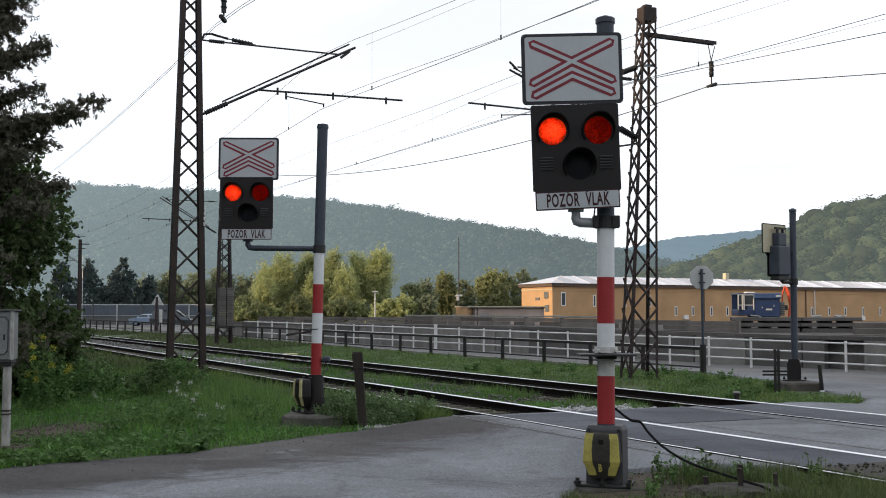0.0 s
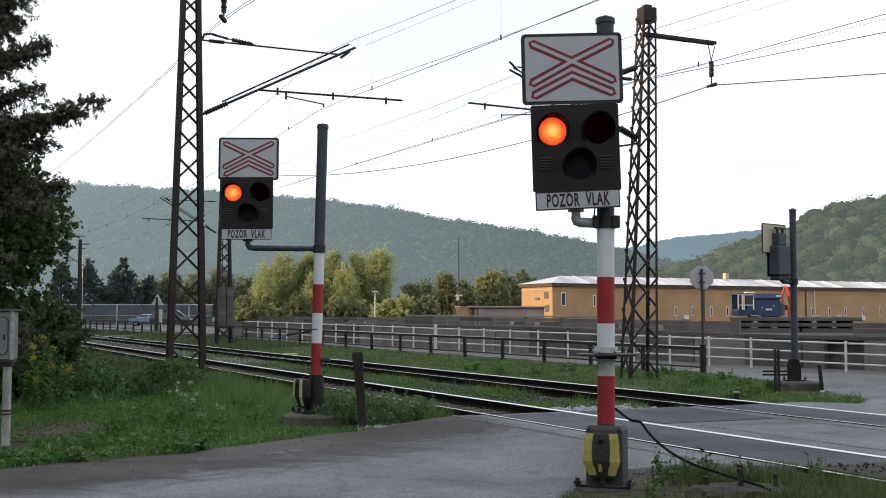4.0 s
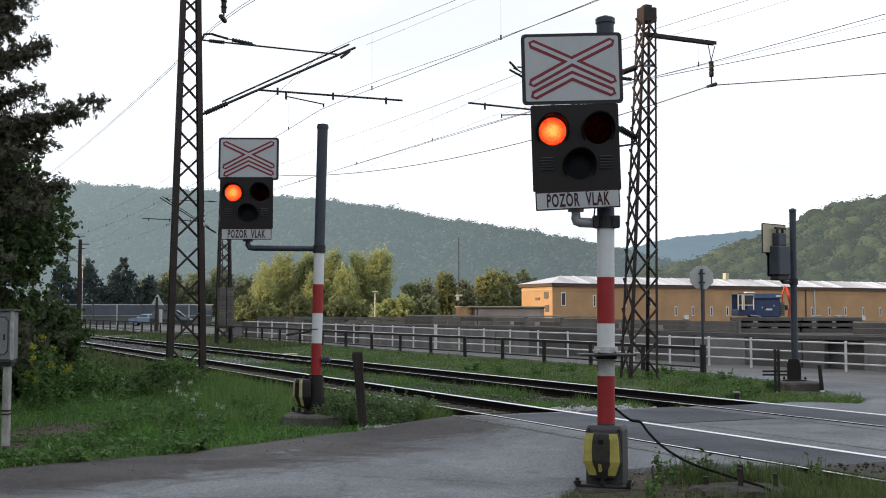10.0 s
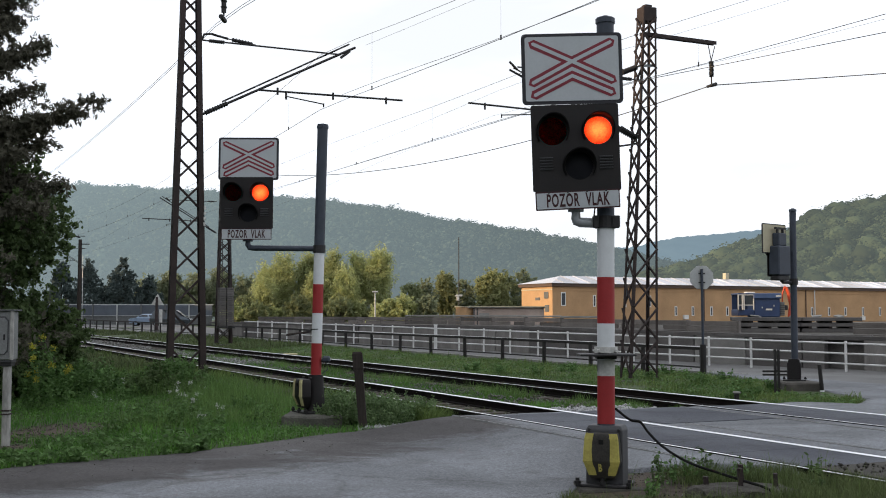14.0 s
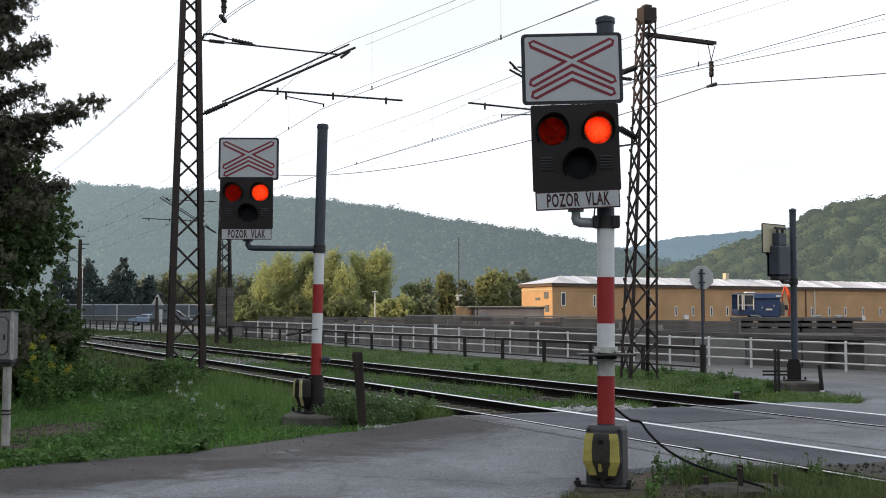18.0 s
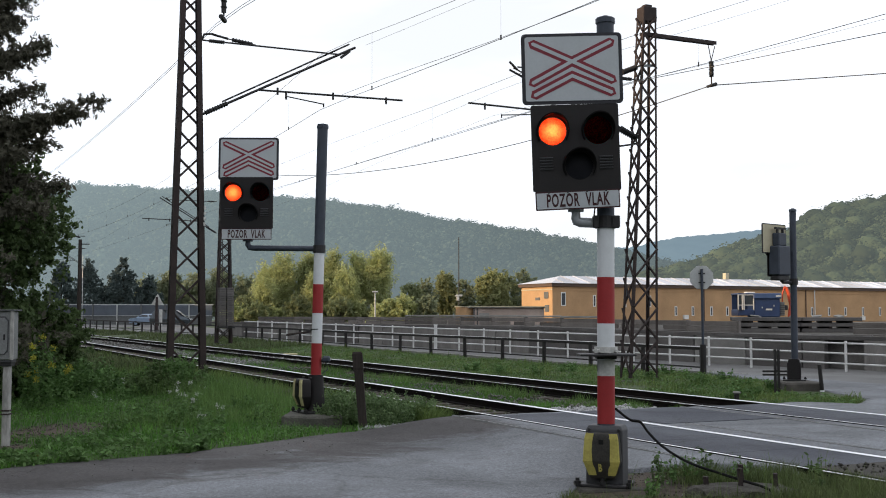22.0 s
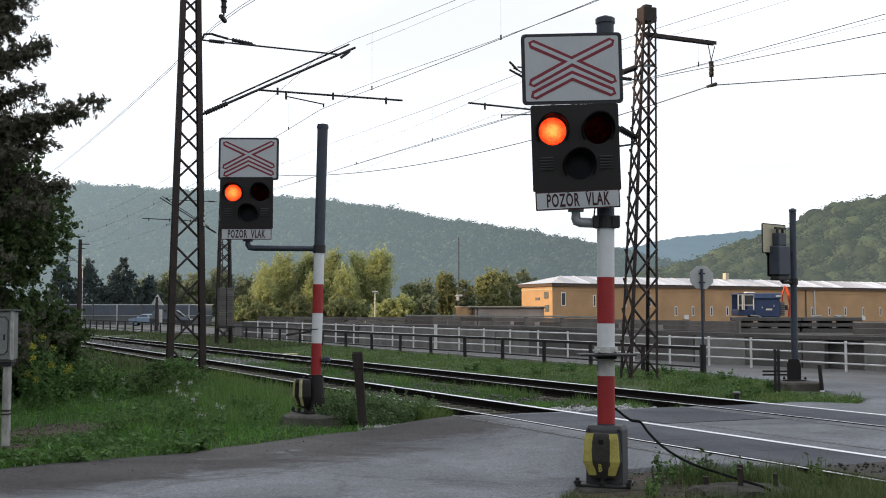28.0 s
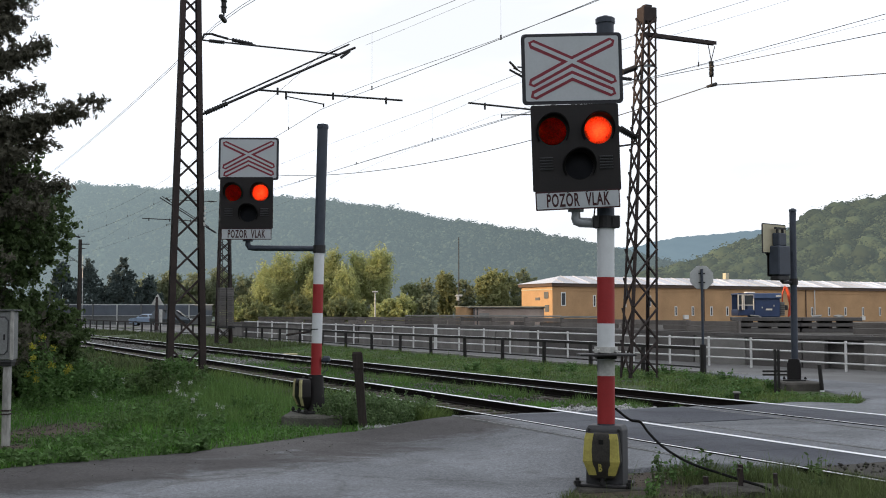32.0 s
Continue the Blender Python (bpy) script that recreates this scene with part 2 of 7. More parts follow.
M_FENCE = mat("black_fence", (0.022, 0.02, 0.02), 0.6, 0.2, 0.3, 3, 40, 0.1)
M_RUBBER = mat("rubber", (0.01, 0.01, 0.01), 0.8, 0, 0.2, 5, 50, 0, spec=0.15)
M_WOODPOST = mat("dark_wood", (0.032, 0.025, 0.022), 0.9, 0, 0.4, 8, 60, 0.5, stretch=(1, 1, 0.15))
M_CABINET = mat("cabinet_grey", (0.1, 0.105, 0.107), 0.6, 0, 0.25, 3, 40, 0.08)
M_CAB_LIGHT = mat("weathered_cabinet_grey", (0.19, 0.195, 0.197), 0.65, 0, 0.3, 5, 40, 0.1)
M_PALE_POST = mat("flaking_pale_paint", (0.36, 0.355, 0.34), 0.8, 0, 0.55, 5, 25, 0.3, (0.46, 0.45, 0.43), stretch=(1, 1, 0.4))
M_WALL_OCHRE = mat("ochre_render", (0.4, 0.25, 0.132), 0.9, 0, 0.2, 0.5, 8, 0.15)
M_ROOF = mat("pale_sheet_roof", (0.5, 0.51, 0.55), 0.45, 0.2, 0.2, 0.8, 20, 0.05, per_object=0.3)
M_FASCIA = mat("brown_fascia", (0.09, 0.06, 0.045), 0.7, 0, 0.2, 1, 20, 0.05)
M_WINFRAME = mat("white_frame", (0.62, 0.62, 0.6), 0.5, 0, 0.1, 3, 30, 0)
M_BARRIER = mat("barrier_panel", (0.075, 0.088, 0.108), 0.7, 0, 0.2, 1, 20, 0.1, per_object=0.1)
M_GLASS = mat("window_glass", (0.03, 0.037, 0.046), 0.16, 0, 0.2, 2, 20, 0, spec=0.35)
M_BLUE = mat("blue_paint", (0.014, 0.03, 0.085), 0.45, 0, 0.2, 2, 30, 0.05)
M_BLUE_LIGHT = mat("faded_blue_paint", (0.035, 0.065, 0.15), 0.5, 0, 0.2, 2, 30, 0.05)
M_ORANGE = mat("orange_paint", (0.55, 0.07, 0.025), 0.5, 0, 0.2, 3, 30, 0.05)
M_CAR_SILVER = mat("silver_car_paint", (0.26, 0.34, 0.46), 0.3, 0.5, 0.06, 2, 30, 0)
M_CAR_DARK = mat("dark_car_paint", (0.06, 0.075, 0.09), 0.16, 0.6, 0.1, 2, 30, 0)
M_BARK = mat("bark", (0.045, 0.035, 0.028), 0.95, 0, 0.4, 6, 40, 0.5, stretch=(1, 1, 0.3))
M_LEAF_DARK = leafy("dark_leaves", (0.085, 0.135, 0.053), (0.13, 0.185, 0.075), 0.38, 0.45)
M_NEEDLE = leafy("dark_needles", (0.09, 0.088, 0.066), (0.13, 0.124, 0.095), 0.3, 0.35)
M_LEAF_SPRUCE = leafy("spruce_needles", (0.075, 0.1, 0.1), (0.095, 0.125, 0.115), 0.25, 0.25)
M_LEAF_GREEN = leafy("green_leaves", (0.2, 0.24, 0.125), (0.27, 0.3, 0.15), 0.5, 0.2)
M_LEAF_OLIVE = leafy("olive_leaves", (0.24, 0.27, 0.13), (0.33, 0.34, 0.16), 0.5, 0.25)
M_LEAF_HAZY = leafy("grey_green_leaves", (0.22, 0.26, 0.165), (0.29, 0.32, 0.19), 0.5, 0.2)
M_GRASS_VERGE = leafy("verge_grass", (0.095, 0.17, 0.045), (0.18, 0.24, 0.075), 0.4, 0.4)
M_LEAF_YELLOW = leafy("yellow_green_leaves", (0.34, 0.39, 0.175), (0.46, 0.49, 0.235), 0.58, 0.2)
M_GRASS = leafy("grass_blades", (0.05, 0.15, 0.028), (0.125, 0.26, 0.052), 0.4, 0.45)
M_WEED = leafy("weed_leaves", (0.095, 0.19, 0.06), (0.15, 0.25, 0.085), 0.38, 0.4)
M_HERB = leafy("grey_green_herbs", (0.125, 0.2, 0.085), (0.2, 0.28, 0.13), 0.38, 0.4)
M_CORNER = leafy("worn_grass", (0.085, 0.13, 0.045), (0.16, 0.19, 0.08), 0.4, 0.5)
M_GRASS_FAR = leafy("dusty_grass", (0.075, 0.11, 0.048), (0.13, 0.155, 0.07), 0.4, 0.35)
M_SEED = leafy("seeding_grass", (0.088, 0.18, 0.046), (0.16, 0.25, 0.078), 0.4, 0.4)
M_FLOWER_YELLOW = leafy("yellow_flowers", (0.4, 0.39, 0.05), (0.5, 0.48, 0.08), 0.3, 0.2)
M_FLOWER_WHITE = leafy("white_flowers", (0.6, 0.62, 0.56), (0.7, 0.7, 0.66), 0.3, 0.15)
# haze is put into these hills as emission, bluest on the farthest
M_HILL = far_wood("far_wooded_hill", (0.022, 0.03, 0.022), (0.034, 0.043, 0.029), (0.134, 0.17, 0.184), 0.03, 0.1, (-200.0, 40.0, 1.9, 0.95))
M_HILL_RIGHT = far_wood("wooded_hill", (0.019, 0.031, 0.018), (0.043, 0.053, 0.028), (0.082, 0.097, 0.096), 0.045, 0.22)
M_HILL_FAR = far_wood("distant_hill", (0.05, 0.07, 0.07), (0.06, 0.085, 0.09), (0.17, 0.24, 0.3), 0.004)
M_UNSEEN_BANK = mat("unseen_bank", (0.03, 0.042, 0.02), 0.95, 0, 0.5, 0.12, 1.5, 0.5, spec=0)


# ---- mesh helpers ----
def thing(name, label, category, m=None, group="", kind=""):
    e = new(name)
    e.empty_display_size = 0.2
    if m is not None:
        e.matrix_basis = m
    return tagged(e, label, category, group, kind)


def finish(bm, name, materials, smooth=False):
    me = bpy.data.meshes.new(name)
    bm.normal_update()
    if smooth:
        for e in bm.edges:
            if len(e.link_faces) == 2 and e.calc_face_angle(0) > 0.75:
                e.smooth = False
    bm.to_mesh(me)
    bm.free()
    for m in materials if isinstance(materials, (list, tuple)) else [materials]:
        me.materials.append(m)
    if smooth:
        for p in me.polygons:
            p.use_smooth = True
    return me


def part(name, bm, material, parent, label="", smooth=False, kind=""):
    me = bm if isinstance(bm, bpy.types.Mesh) else finish(bm, name, material, smooth)
    ob = new(name, me)
    ob.parent = parent
    return tagged(ob, label, "", "", kind)


def solo(name, bm, material, label, category="", kind="", group="", smooth=False):
    me = bm if isinstance(bm, bpy.types.Mesh) else finish(bm, name, material, smooth)
    return tagged(new(name, me), label, category, group, kind)


def B():
    return bmesh.new()


def box(bm, c, s, rot=None, bevel=0.0):
    """A box with centre c and size s, its edges taken off by bevel."""
    m = Matrix.Translation(c) @ (rot.to_4x4() if rot else Matrix.Identity(4)) @ Matrix.Diagonal((*s, 1))
    made = bmesh.ops.create_cube(bm, size=1, matrix=m)
    if bevel:
        edges = list({e for v in made["verts"] for e in v.link_edges})
        bmesh.ops.bevel(bm, geom=edges, offset=bevel, segments=1, affect="EDGES", profile=0.5)
    return bm


def rod(bm, a, b, r, r2=None, seg=10, caps=True):
    a, b = Vector(a), Vector(b)
    d = b - a
    m = Matrix.Translation((a + b) / 2) @ d.to_track_quat("Z", "Y").to_matrix().to_4x4()
    bmesh.ops.create_cone(bm, cap_ends=caps, segments=seg, radius1=r, radius2=r if r2 is None else r2, depth=d.length, matrix=m)
    return bm


def bar(bm, a, b, w, h):
    """A flat bar from a to b."""
    a, b = Vector(a), Vector(b)
    d = b - a
    return box(bm, (a + b) / 2, (w, h, d.length), d.to_track_quat("Z", "Y").to_matrix())


def sweep(bm, pts, r, seg=6):
    """A round tube through pts."""
    pts = [Vector(p) for p in pts]
    rings = []
    for i, p in enumerate(pts):
        d = (pts[min(i + 1, len(pts) - 1)] - pts[max(i - 1, 0)]).normalized()
        q = d.to_track_quat("Z", "Y").to_matrix()
        rings.append([bm.verts.new(p + q @ Vector((r * math.cos(k * math.tau / seg), r * math.sin(k * math.tau / seg), 0)))
                      for k in range(seg)])
    for a, b in zip(rings, rings[1:]):
        for k in range(seg):
            bm.faces.new((a[k], a[(k + 1) % seg], b[(k + 1) % seg], b[k]))
    bm.faces.new(rings[0][::-1])
    bm.faces.new(rings[-1])
    return bm


def sheet(outline, holes=(), thick=0.01):
    """A flat plate in x and z, facing -y, with holes given as (x, z, radius)."""
    cu = bpy.data.curves.new("plate", "CURVE")
    cu.dimensions, cu.fill_mode, cu.extrude = "2D", "BOTH", thick / 2
    loops = [outline] + [[(x + r * math.cos(-k * math.tau / 40), z + r * math.sin(-k * math.tau / 40)) for k in range(40)]
                         for x, z, r in holes]
    for lp in loops:
        sp = cu.splines.new("POLY")
        sp.points.add(len(lp) - 1)
        for pt, (x, z) in zip(sp.points, lp):
            pt.co = (x, z, 0, 1)
        sp.use_cyclic_u = True
    ob = bpy.data.objects.new("plate", cu)
    me = ob.to_mesh()
    bm = B()
    bm.from_mesh(me)
    ob.to_mesh_clear()
    bpy.data.objects.remove(ob)
    bpy.data.curves.remove(cu)
    bmesh.ops.remove_doubles(bm, verts=bm.verts, dist=1e-5)
    bmesh.ops.transform(bm, matrix=pose(0, 0, 0, 90, 0, 0), verts=bm.verts)
    return bm


def shift(bm, m):
    bmesh.ops.transform(bm, matrix=m, verts=bm.verts)
    return bm


def rounded(w, h, r, n=5):
    pts = []
    for cx, cz, a0 in ((w / 2 - r, h / 2 - r, 0), (-w / 2 + r, h / 2 - r, 90), (-w / 2 + r, -h / 2 + r, 180), (w / 2 - r, -h / 2 + r, 270)):
        for i in range(n + 1):
            a = radians(a0 + 90 * i / n)
            pts.append((cx + r * math.cos(a), cz + r * math.sin(a)))
    return pts


def lettering(text, size, wide=1.0):
    """Raised letters in x and z, facing -y, centred on the origin."""
    cu = bpy.data.curves.new("text", "FONT")
    cu.body, cu.size, cu.align_x, cu.align_y, cu.extrude = text, size, "CENTER", "CENTER", 0.002
    cu.resolution_u = 3
    cu.offset = size * 0.026
    cu.space_character = 1.14 if len(text) > 1 else 1.0
    ob = bpy.data.objects.new("text", cu)
    me = ob.to_mesh()
    bm = B()
    bm.from_mesh(me)
    ob.to_mesh_clear()
    bpy.data.objects.remove(ob)
    bpy.data.curves.remove(cu)
    bmesh.ops.transform(bm, matrix=pose(0, 0, 0, 90, 0, 0) @ Matrix.Diagonal((wide, 1, 1, 1)), verts=bm.verts)
    return bm


def raw_mesh(name, verts, faces, material, smooth=False):
    """A mesh from computed arrays of vertices and triangles or quads."""
    me = bpy.data.meshes.new(name)
    verts, faces = np.asarray(verts, dtype=np.float32), np.asarray(faces, dtype=np.int32)
    k = faces.shape[1]
    me.vertices.add(len(verts))
    me.vertices.foreach_set("co", verts.ravel())
    me.loops.add(faces.size)
    me.loops.foreach_set("vertex_index", faces.ravel())
    me.polygons.add(len(faces))
    me.polygons.foreach_set("loop_start", np.arange(0, faces.size, k, dtype=np.int32))
    if smooth:
        me.polygons.foreach_set("use_smooth", np.ones(len(faces), dtype=bool))
    me.materials.append(material)
    me.update(calc_edges=True)
    me.validate()
    return me


def leaf_cloud(centres, size, rng, flat=0.0, long=1.6):
    """Small folded leaf shapes at the centres, each turned its own way; arrays of vertices and quads."""
    c = np.asarray(centres, dtype=np.float64)
    n = len(c)
    d = rng.normal(size=(n, 3))
    d[:, 2] *= 1 - flat
    d /= np.linalg.norm(d, axis=1)[:, None] + 1e-9
    e = np.cross(d, rng.normal(size=(n, 3)))
    e /= np.linalg.norm(e, axis=1)[:, None] + 1e-9
    s = (size * rng.uniform(0.6, 1.35, n))[:, None]
    v = np.stack([c - d * s * long / 2, c + e * s / 2, c + d * s * long / 2, c - e * s / 2], axis=1).reshape(-1, 3)
    f = np.arange(4 * n).reshape(n, 4)
    return v, f


# ---- ground, roads, railway ----
def smooth(e0, e1, v):
    t = min(max((v - e0) / (e1 - e0), 0), 1)
    return t * t * (3 - 2 * t)


def lerp(stops, v):
    return float(np.interp(v, [s[0] for s in stops], [s[1] for s in stops]))


# the black fence draws nearer to the line with distance, and the lane behind it climbs
FENCE_LINE = [(-60, 25.0), (20, 24.6), (30.4, 24.15), (66.2, 20.35), (118, 17.15), (170, 16.6)]
LANE_RISE = [(20, -0.3), (30.4, -0.29), (52, -0.1), (76, 0.16), (118, 0.24), (147, 0.36), (165, 0.6), (400, 0.65)]


def ground_z(x, y):
    p = ACROSS.x * x + ACROSS.y * y
    a = ALONG.x * x + ALONG.y * y
    z = -0.17 - 0.1 * smooth(6.8, 8.0, p) + 0.06 * smooth(15.6, 17.5, p) - 0.07 * smooth(19, 24, p)
    f = lerp(FENCE_LINE, a)
    z += (lerp(LANE_RISE, a) + 0.24) * smooth(f - 4.0, f + 0.3, p) * smooth(26, 34, a)
    z += 0.03 * noise.noise(Vector((x * 0.35, y * 0.35, 0)))
    z += 0.16 * smooth(6.6, 7.8, p) * (1 - smooth(8.75, 9.0, p)) * (1 - smooth(10.6, 11.8, a))
    z -= 0.13 * math.exp(-((x + 2.0) / 0.95) ** 2 - ((y - 19.0) / 0.7) ** 2)
    return z


def axis(stops):
    """Grid lines that grow apart: (from, step) pairs and a last value."""
    out = []
    for (a, s), (b, _) in zip(stops, stops[1:]):
        out += list(np.arange(a, b - 1e-6, s))
    return out + [stops[-1][0]]


def grid_mesh(name, us, vs, fn, material, smooth_faces=True):
    verts = [fn(u, v) for v in vs for u in us]
    w = len(us)
    faces = [(j * w + i, j * w + i + 1, (j + 1) * w + i + 1, (j + 1) * w + i) for j in range(len(vs) - 1) for i in range(w - 1)]
    return raw_mesh(name, verts, faces, material, smooth_faces)


gx = axis([(-3500, 500), (-500, 60), (-80, 8), (-24, 0.6), (24, 8), (80, 60), (500, 500), (3500, 0)])
gy = axis([(-1500, 250), (-250, 40), (-50, 6), (4, 0.6), (44, 4), (160, 40), (600, 400), (3800, 0)])
solo("ground", grid_mesh("ground", gx, gy, lambda x, y: (x, y, ground_z(x, y)), M_SOIL), None,
     "grassy dark soil beside the railway", "ground", "structure")


ROAD_LEFT = [(-12, 11.5), (1.1, 14.3), (3.4, 15.0), (5.8, 16.3), (7.5, 16.9), (8.6, 17.0), (8.75, 16.9), (15.5, 16.8), (16.8, 16.4),
             (19.6, 18.9), (22, 24), (24.3, 31)]
ROAD_RIGHT = [(-12, -14), (5.0, 8.4), (5.8, 9.5), (6.2, 10.0), (7.1, 10.7), (8.2, 10.35), (8.8, 9.7), (9, 9.5), (12, 9.0), (16, 8.4), (20, 7), (24.3, 5)]


def road_z(p):
    return -0.145 + 0.135 * smooth(6.3, 8.5, p) - 0.2 * smooth(15.6, 19.5, p)


def road_point(u, p):
    if u < 0 or u > 1:
        return road_point(0 if u < 0 else 1, p) - Vector((0, 0, 0.4))
    l, r = lerp(ROAD_LEFT, p), lerp(ROAD_RIGHT, p)
    a = r + (l - r) * u
    edge = 0.07 * noise.noise(Vector((a * 1.7, p * 1.7, 3)))
    if u == 1:
        a += edge * 2
    if u == 0:
        a -= edge * 2
    return on_line(a, p, road_z(p) + (0.012 - 0.008 * smooth(6.5, 8.5, p)) * noise.noise(Vector((a * 0.8, p * 0.8, 9))))


ROAD_U, ROAD_P = [-1] + list(np.linspace(0, 1, 40)) + [2], axis([(-12, 0.5), (5, 0.12), (24.3, 0)])
road_mesh = grid_mesh("road", ROAD_U, ROAD_P, road_point, M_ASPHALT)
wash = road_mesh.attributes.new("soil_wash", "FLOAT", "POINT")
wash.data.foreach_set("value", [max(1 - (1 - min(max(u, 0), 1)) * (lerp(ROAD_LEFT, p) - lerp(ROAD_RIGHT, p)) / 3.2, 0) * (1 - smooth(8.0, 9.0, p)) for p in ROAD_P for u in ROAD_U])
solo("road", road_mesh, None,
     "worn grey asphalt road over the level crossing", "road", "structure")


def road2_point(a, u):
    p0, p1 = lerp(FENCE_LINE, a) + 0.2, lerp([(6, 29.5), (33, 31.0), (52, 27.6), (76, 23.4), (100, 30), (150, 34)], a)
    q = on_line(a, p0 + (p1 - p0) * u)
    if a < 26:
        return on_line(a, 24.35 + (p1 - 24.35) * u, -0.27)
    return on_line(a, p0 + (p1 - p0) * u, ground_z(*q[:2]) + 0.02)


solo("road_2", grid_mesh("road_2", [6, 12, 18, 26, 28, 30, 33, 36, 40, 45, 50, 55, 60, 66, 72, 76, 82, 90, 100, 110, 125, 140, 160], [0, 0.12, 0.25, 0.4, 0.55, 0.7, 0.85, 1.0], road2_point, M_LANE), None,
     "dusty grey lane behind the black fence", "road", "structure")
kerb = thing("kerb", "pale worn kerb along the foot of the black fence", "kerb", kind="structure")
for k in range(46):
    a0, a1 = 28.5 + k * 1.5, 29.97 + k * 1.5
    ends = [on_line(a, lerp(FENCE_LINE, a) + 0.16, 0) for a in (a0, a1)]
    for q in ends:
        q.z = ground_z(q.x, q.y) + 0.03
    part("kerb_stone", bar(B(), ends[0], ends[1], 0.16, 0.14), M_CONCRETE, kerb)


def rail_profile(bm, p, a0, a1):
    """A rail: foot, web and head, its top at z = 0."""
    half = [(0.068, -0.16), (0.068, -0.148), (0.012, -0.13), (0.011, -0.05), (0.034, -0.038), (0.036, -0.006), (0.03, -0.001)]
    ring = [(s, z) for s, z in half] + [(-s, z) for s, z in reversed(half)]
    ends = [[bm.verts.new(on_line(a, p + s, z)) for s, z in ring] for a in (a0, a1)]
    n = len(ring)
    for k in range(n):
        bm.faces.new((ends[0][k], ends[0][(k + 1) % n], ends[1][(k + 1) % n], ends[1][k]))
    bm.faces.new(ends[0])
    bm.faces.new(ends[1][::-1])
    return bm


def track(p, label):
    t = thing("railway_track", label, "railway track", group="tracks")
    for s in (-0.7525, 0.7525):
        r = part("rail", rail_profile(B(), p + s, -80, 260), M_RAIL, t, "rusty steel rail")
        bm = B()
        lean = -0.05 if s > 0 else 0.05
        # the polish is drawn over the far rail's rounded corners, widened for glare
        top = [(e, 0.004 - 1.8 * e * e - lean * e) for e in (-0.034, -0.024, -0.012, 0, 0.012, 0.024, 0.034)]
        if s > 0:
            top = [(-0.0385, -0.008), (-0.0372, -0.002)] + top + [(0.0372, -0.002), (0.0385, -0.008)]
        rows = [[bm.verts.new(on_line(a, p + s + e, z)) for e, z in top] for a in (-80, 260)]
        for k in range(len(top) - 1):
            bm.faces.new((rows[0][k], rows[1][k], rows[1][k + 1], rows[0][k + 1]))
        bm.normal_update()
        part("running_surface", bm, M_RAILTOP, r, "polished bright rail top", True)
    bm = B()
    box(bm, (0, 0, 0), (2.5, 0.25, 0.16), None, 0.015)
    me = finish(bm, "sleeper", M_SLEEPER)
    turn = math.atan2(ACROSS.y, ACROSS.x)
    rnd = random.Random(int(p * 10))
    for i in range(130):
        a = 17.6 + i * 0.62
        ob = part("sleeper", me, None, t)
        ob.matrix_basis = Matrix.Translation(on_line(a, p, -0.245 + rnd.uniform(-0.01, 0.01))) @ Matrix.Rotation(turn + rnd.uniform(-0.01, 0.01), 4, "Z")
    return t


track(9.66, "railway track with polished rails on old dark sleepers")
track(14.07, "second railway track with polished rails beyond the first")

# paved strips of the crossing: narrow raised joints and grooves beside each rail
crossing = thing("crossing_panels", "asphalt crossing with steel edge strips along the rails", "level crossing", kind="structure")


def strip(p, w, a0, a1, z, material, name, lb, th=0.012):
    bm = B()
    vs = [bm.verts.new(on_line(a, p + q, z)) for a, q in ((a0, -w / 2), (a1, -w / 2), (a1, w / 2), (a0, w / 2))]
    bm.faces.new(vs)
    g = bmesh.ops.extrude_face_region(bm, geom=bm.faces[:])
    bmesh.ops.translate(bm, verts=[v for v in g["geom"] if isinstance(v, bmesh.types.BMVert)], vec=(0, 0, -th))
    return part(name, bm, material, crossing, lb)


for q in (9.66, 14.07):
    for s in (-1, 1):
        strip(q + s * 0.69, 0.035 if q > 10 or s > 0 else 0.018, 9.5 if q < 10 else 8.9, 16.7, -0.004, M_RUBBER, "groove", "dark flange groove")
        if q < 10 and s < 0:
            continue
        strip(q + s * 0.815, 0.02, 9.5 if q < 10 else 8.9, 16.7, -0.004 if s > 0 else 0.004, M_RUBBER, "groove", "dark seam beside the rail")
    for k in range(5):
        strip(q, 1.32, (9.5 if q < 10 else 8.9) + k * (1.44 if q < 10 else 1.56), (9.5 if q < 10 else 8.9) + (k + 1) * (1.44 if q < 10 else 1.56) - 0.015, -0.003, M_ASPHALT_DARK, "panel", "dark paved panel between the rails", 0.05)
strip(11.75, 2.25, 14.3, 16.72, -0.002, M_ASPHALT_DARK, "panel", "dark raised asphalt between the tracks", 0.09)
strip(9.68, 1.3, 7.0, 9.48, 0.002, M_MUD, "dirt", "dark dirt at the end of the paving", 0.05)
for p, a0, a1 in ((8.32, 10.4, 17.0), (10.95, 9.0, 14.2), (12.85, 9.0, 16.8)):
    strip(p, 0.022, a0, a1, 0.003, M_JOINT, "joint", "pale joint line in the paving", 0.06)
    strip(p + 0.03, 0.014, a0, a1, 0.002, M_RUBBER, "joint", "dark joint line in the paving", 0.06)


# ---- crossing signals ----
def stripe_post(th, stripes, r, lean):
    """The post in painted lengths: (z0, z1, material)."""
    for z0, z1, m, name, lb in stripes:
        bm = B()
        rod(bm, (lean * z0, 0, z0), (lean * z1, 0, z1), r, seg=20)
        part(name, bm, m, th, lb, True)


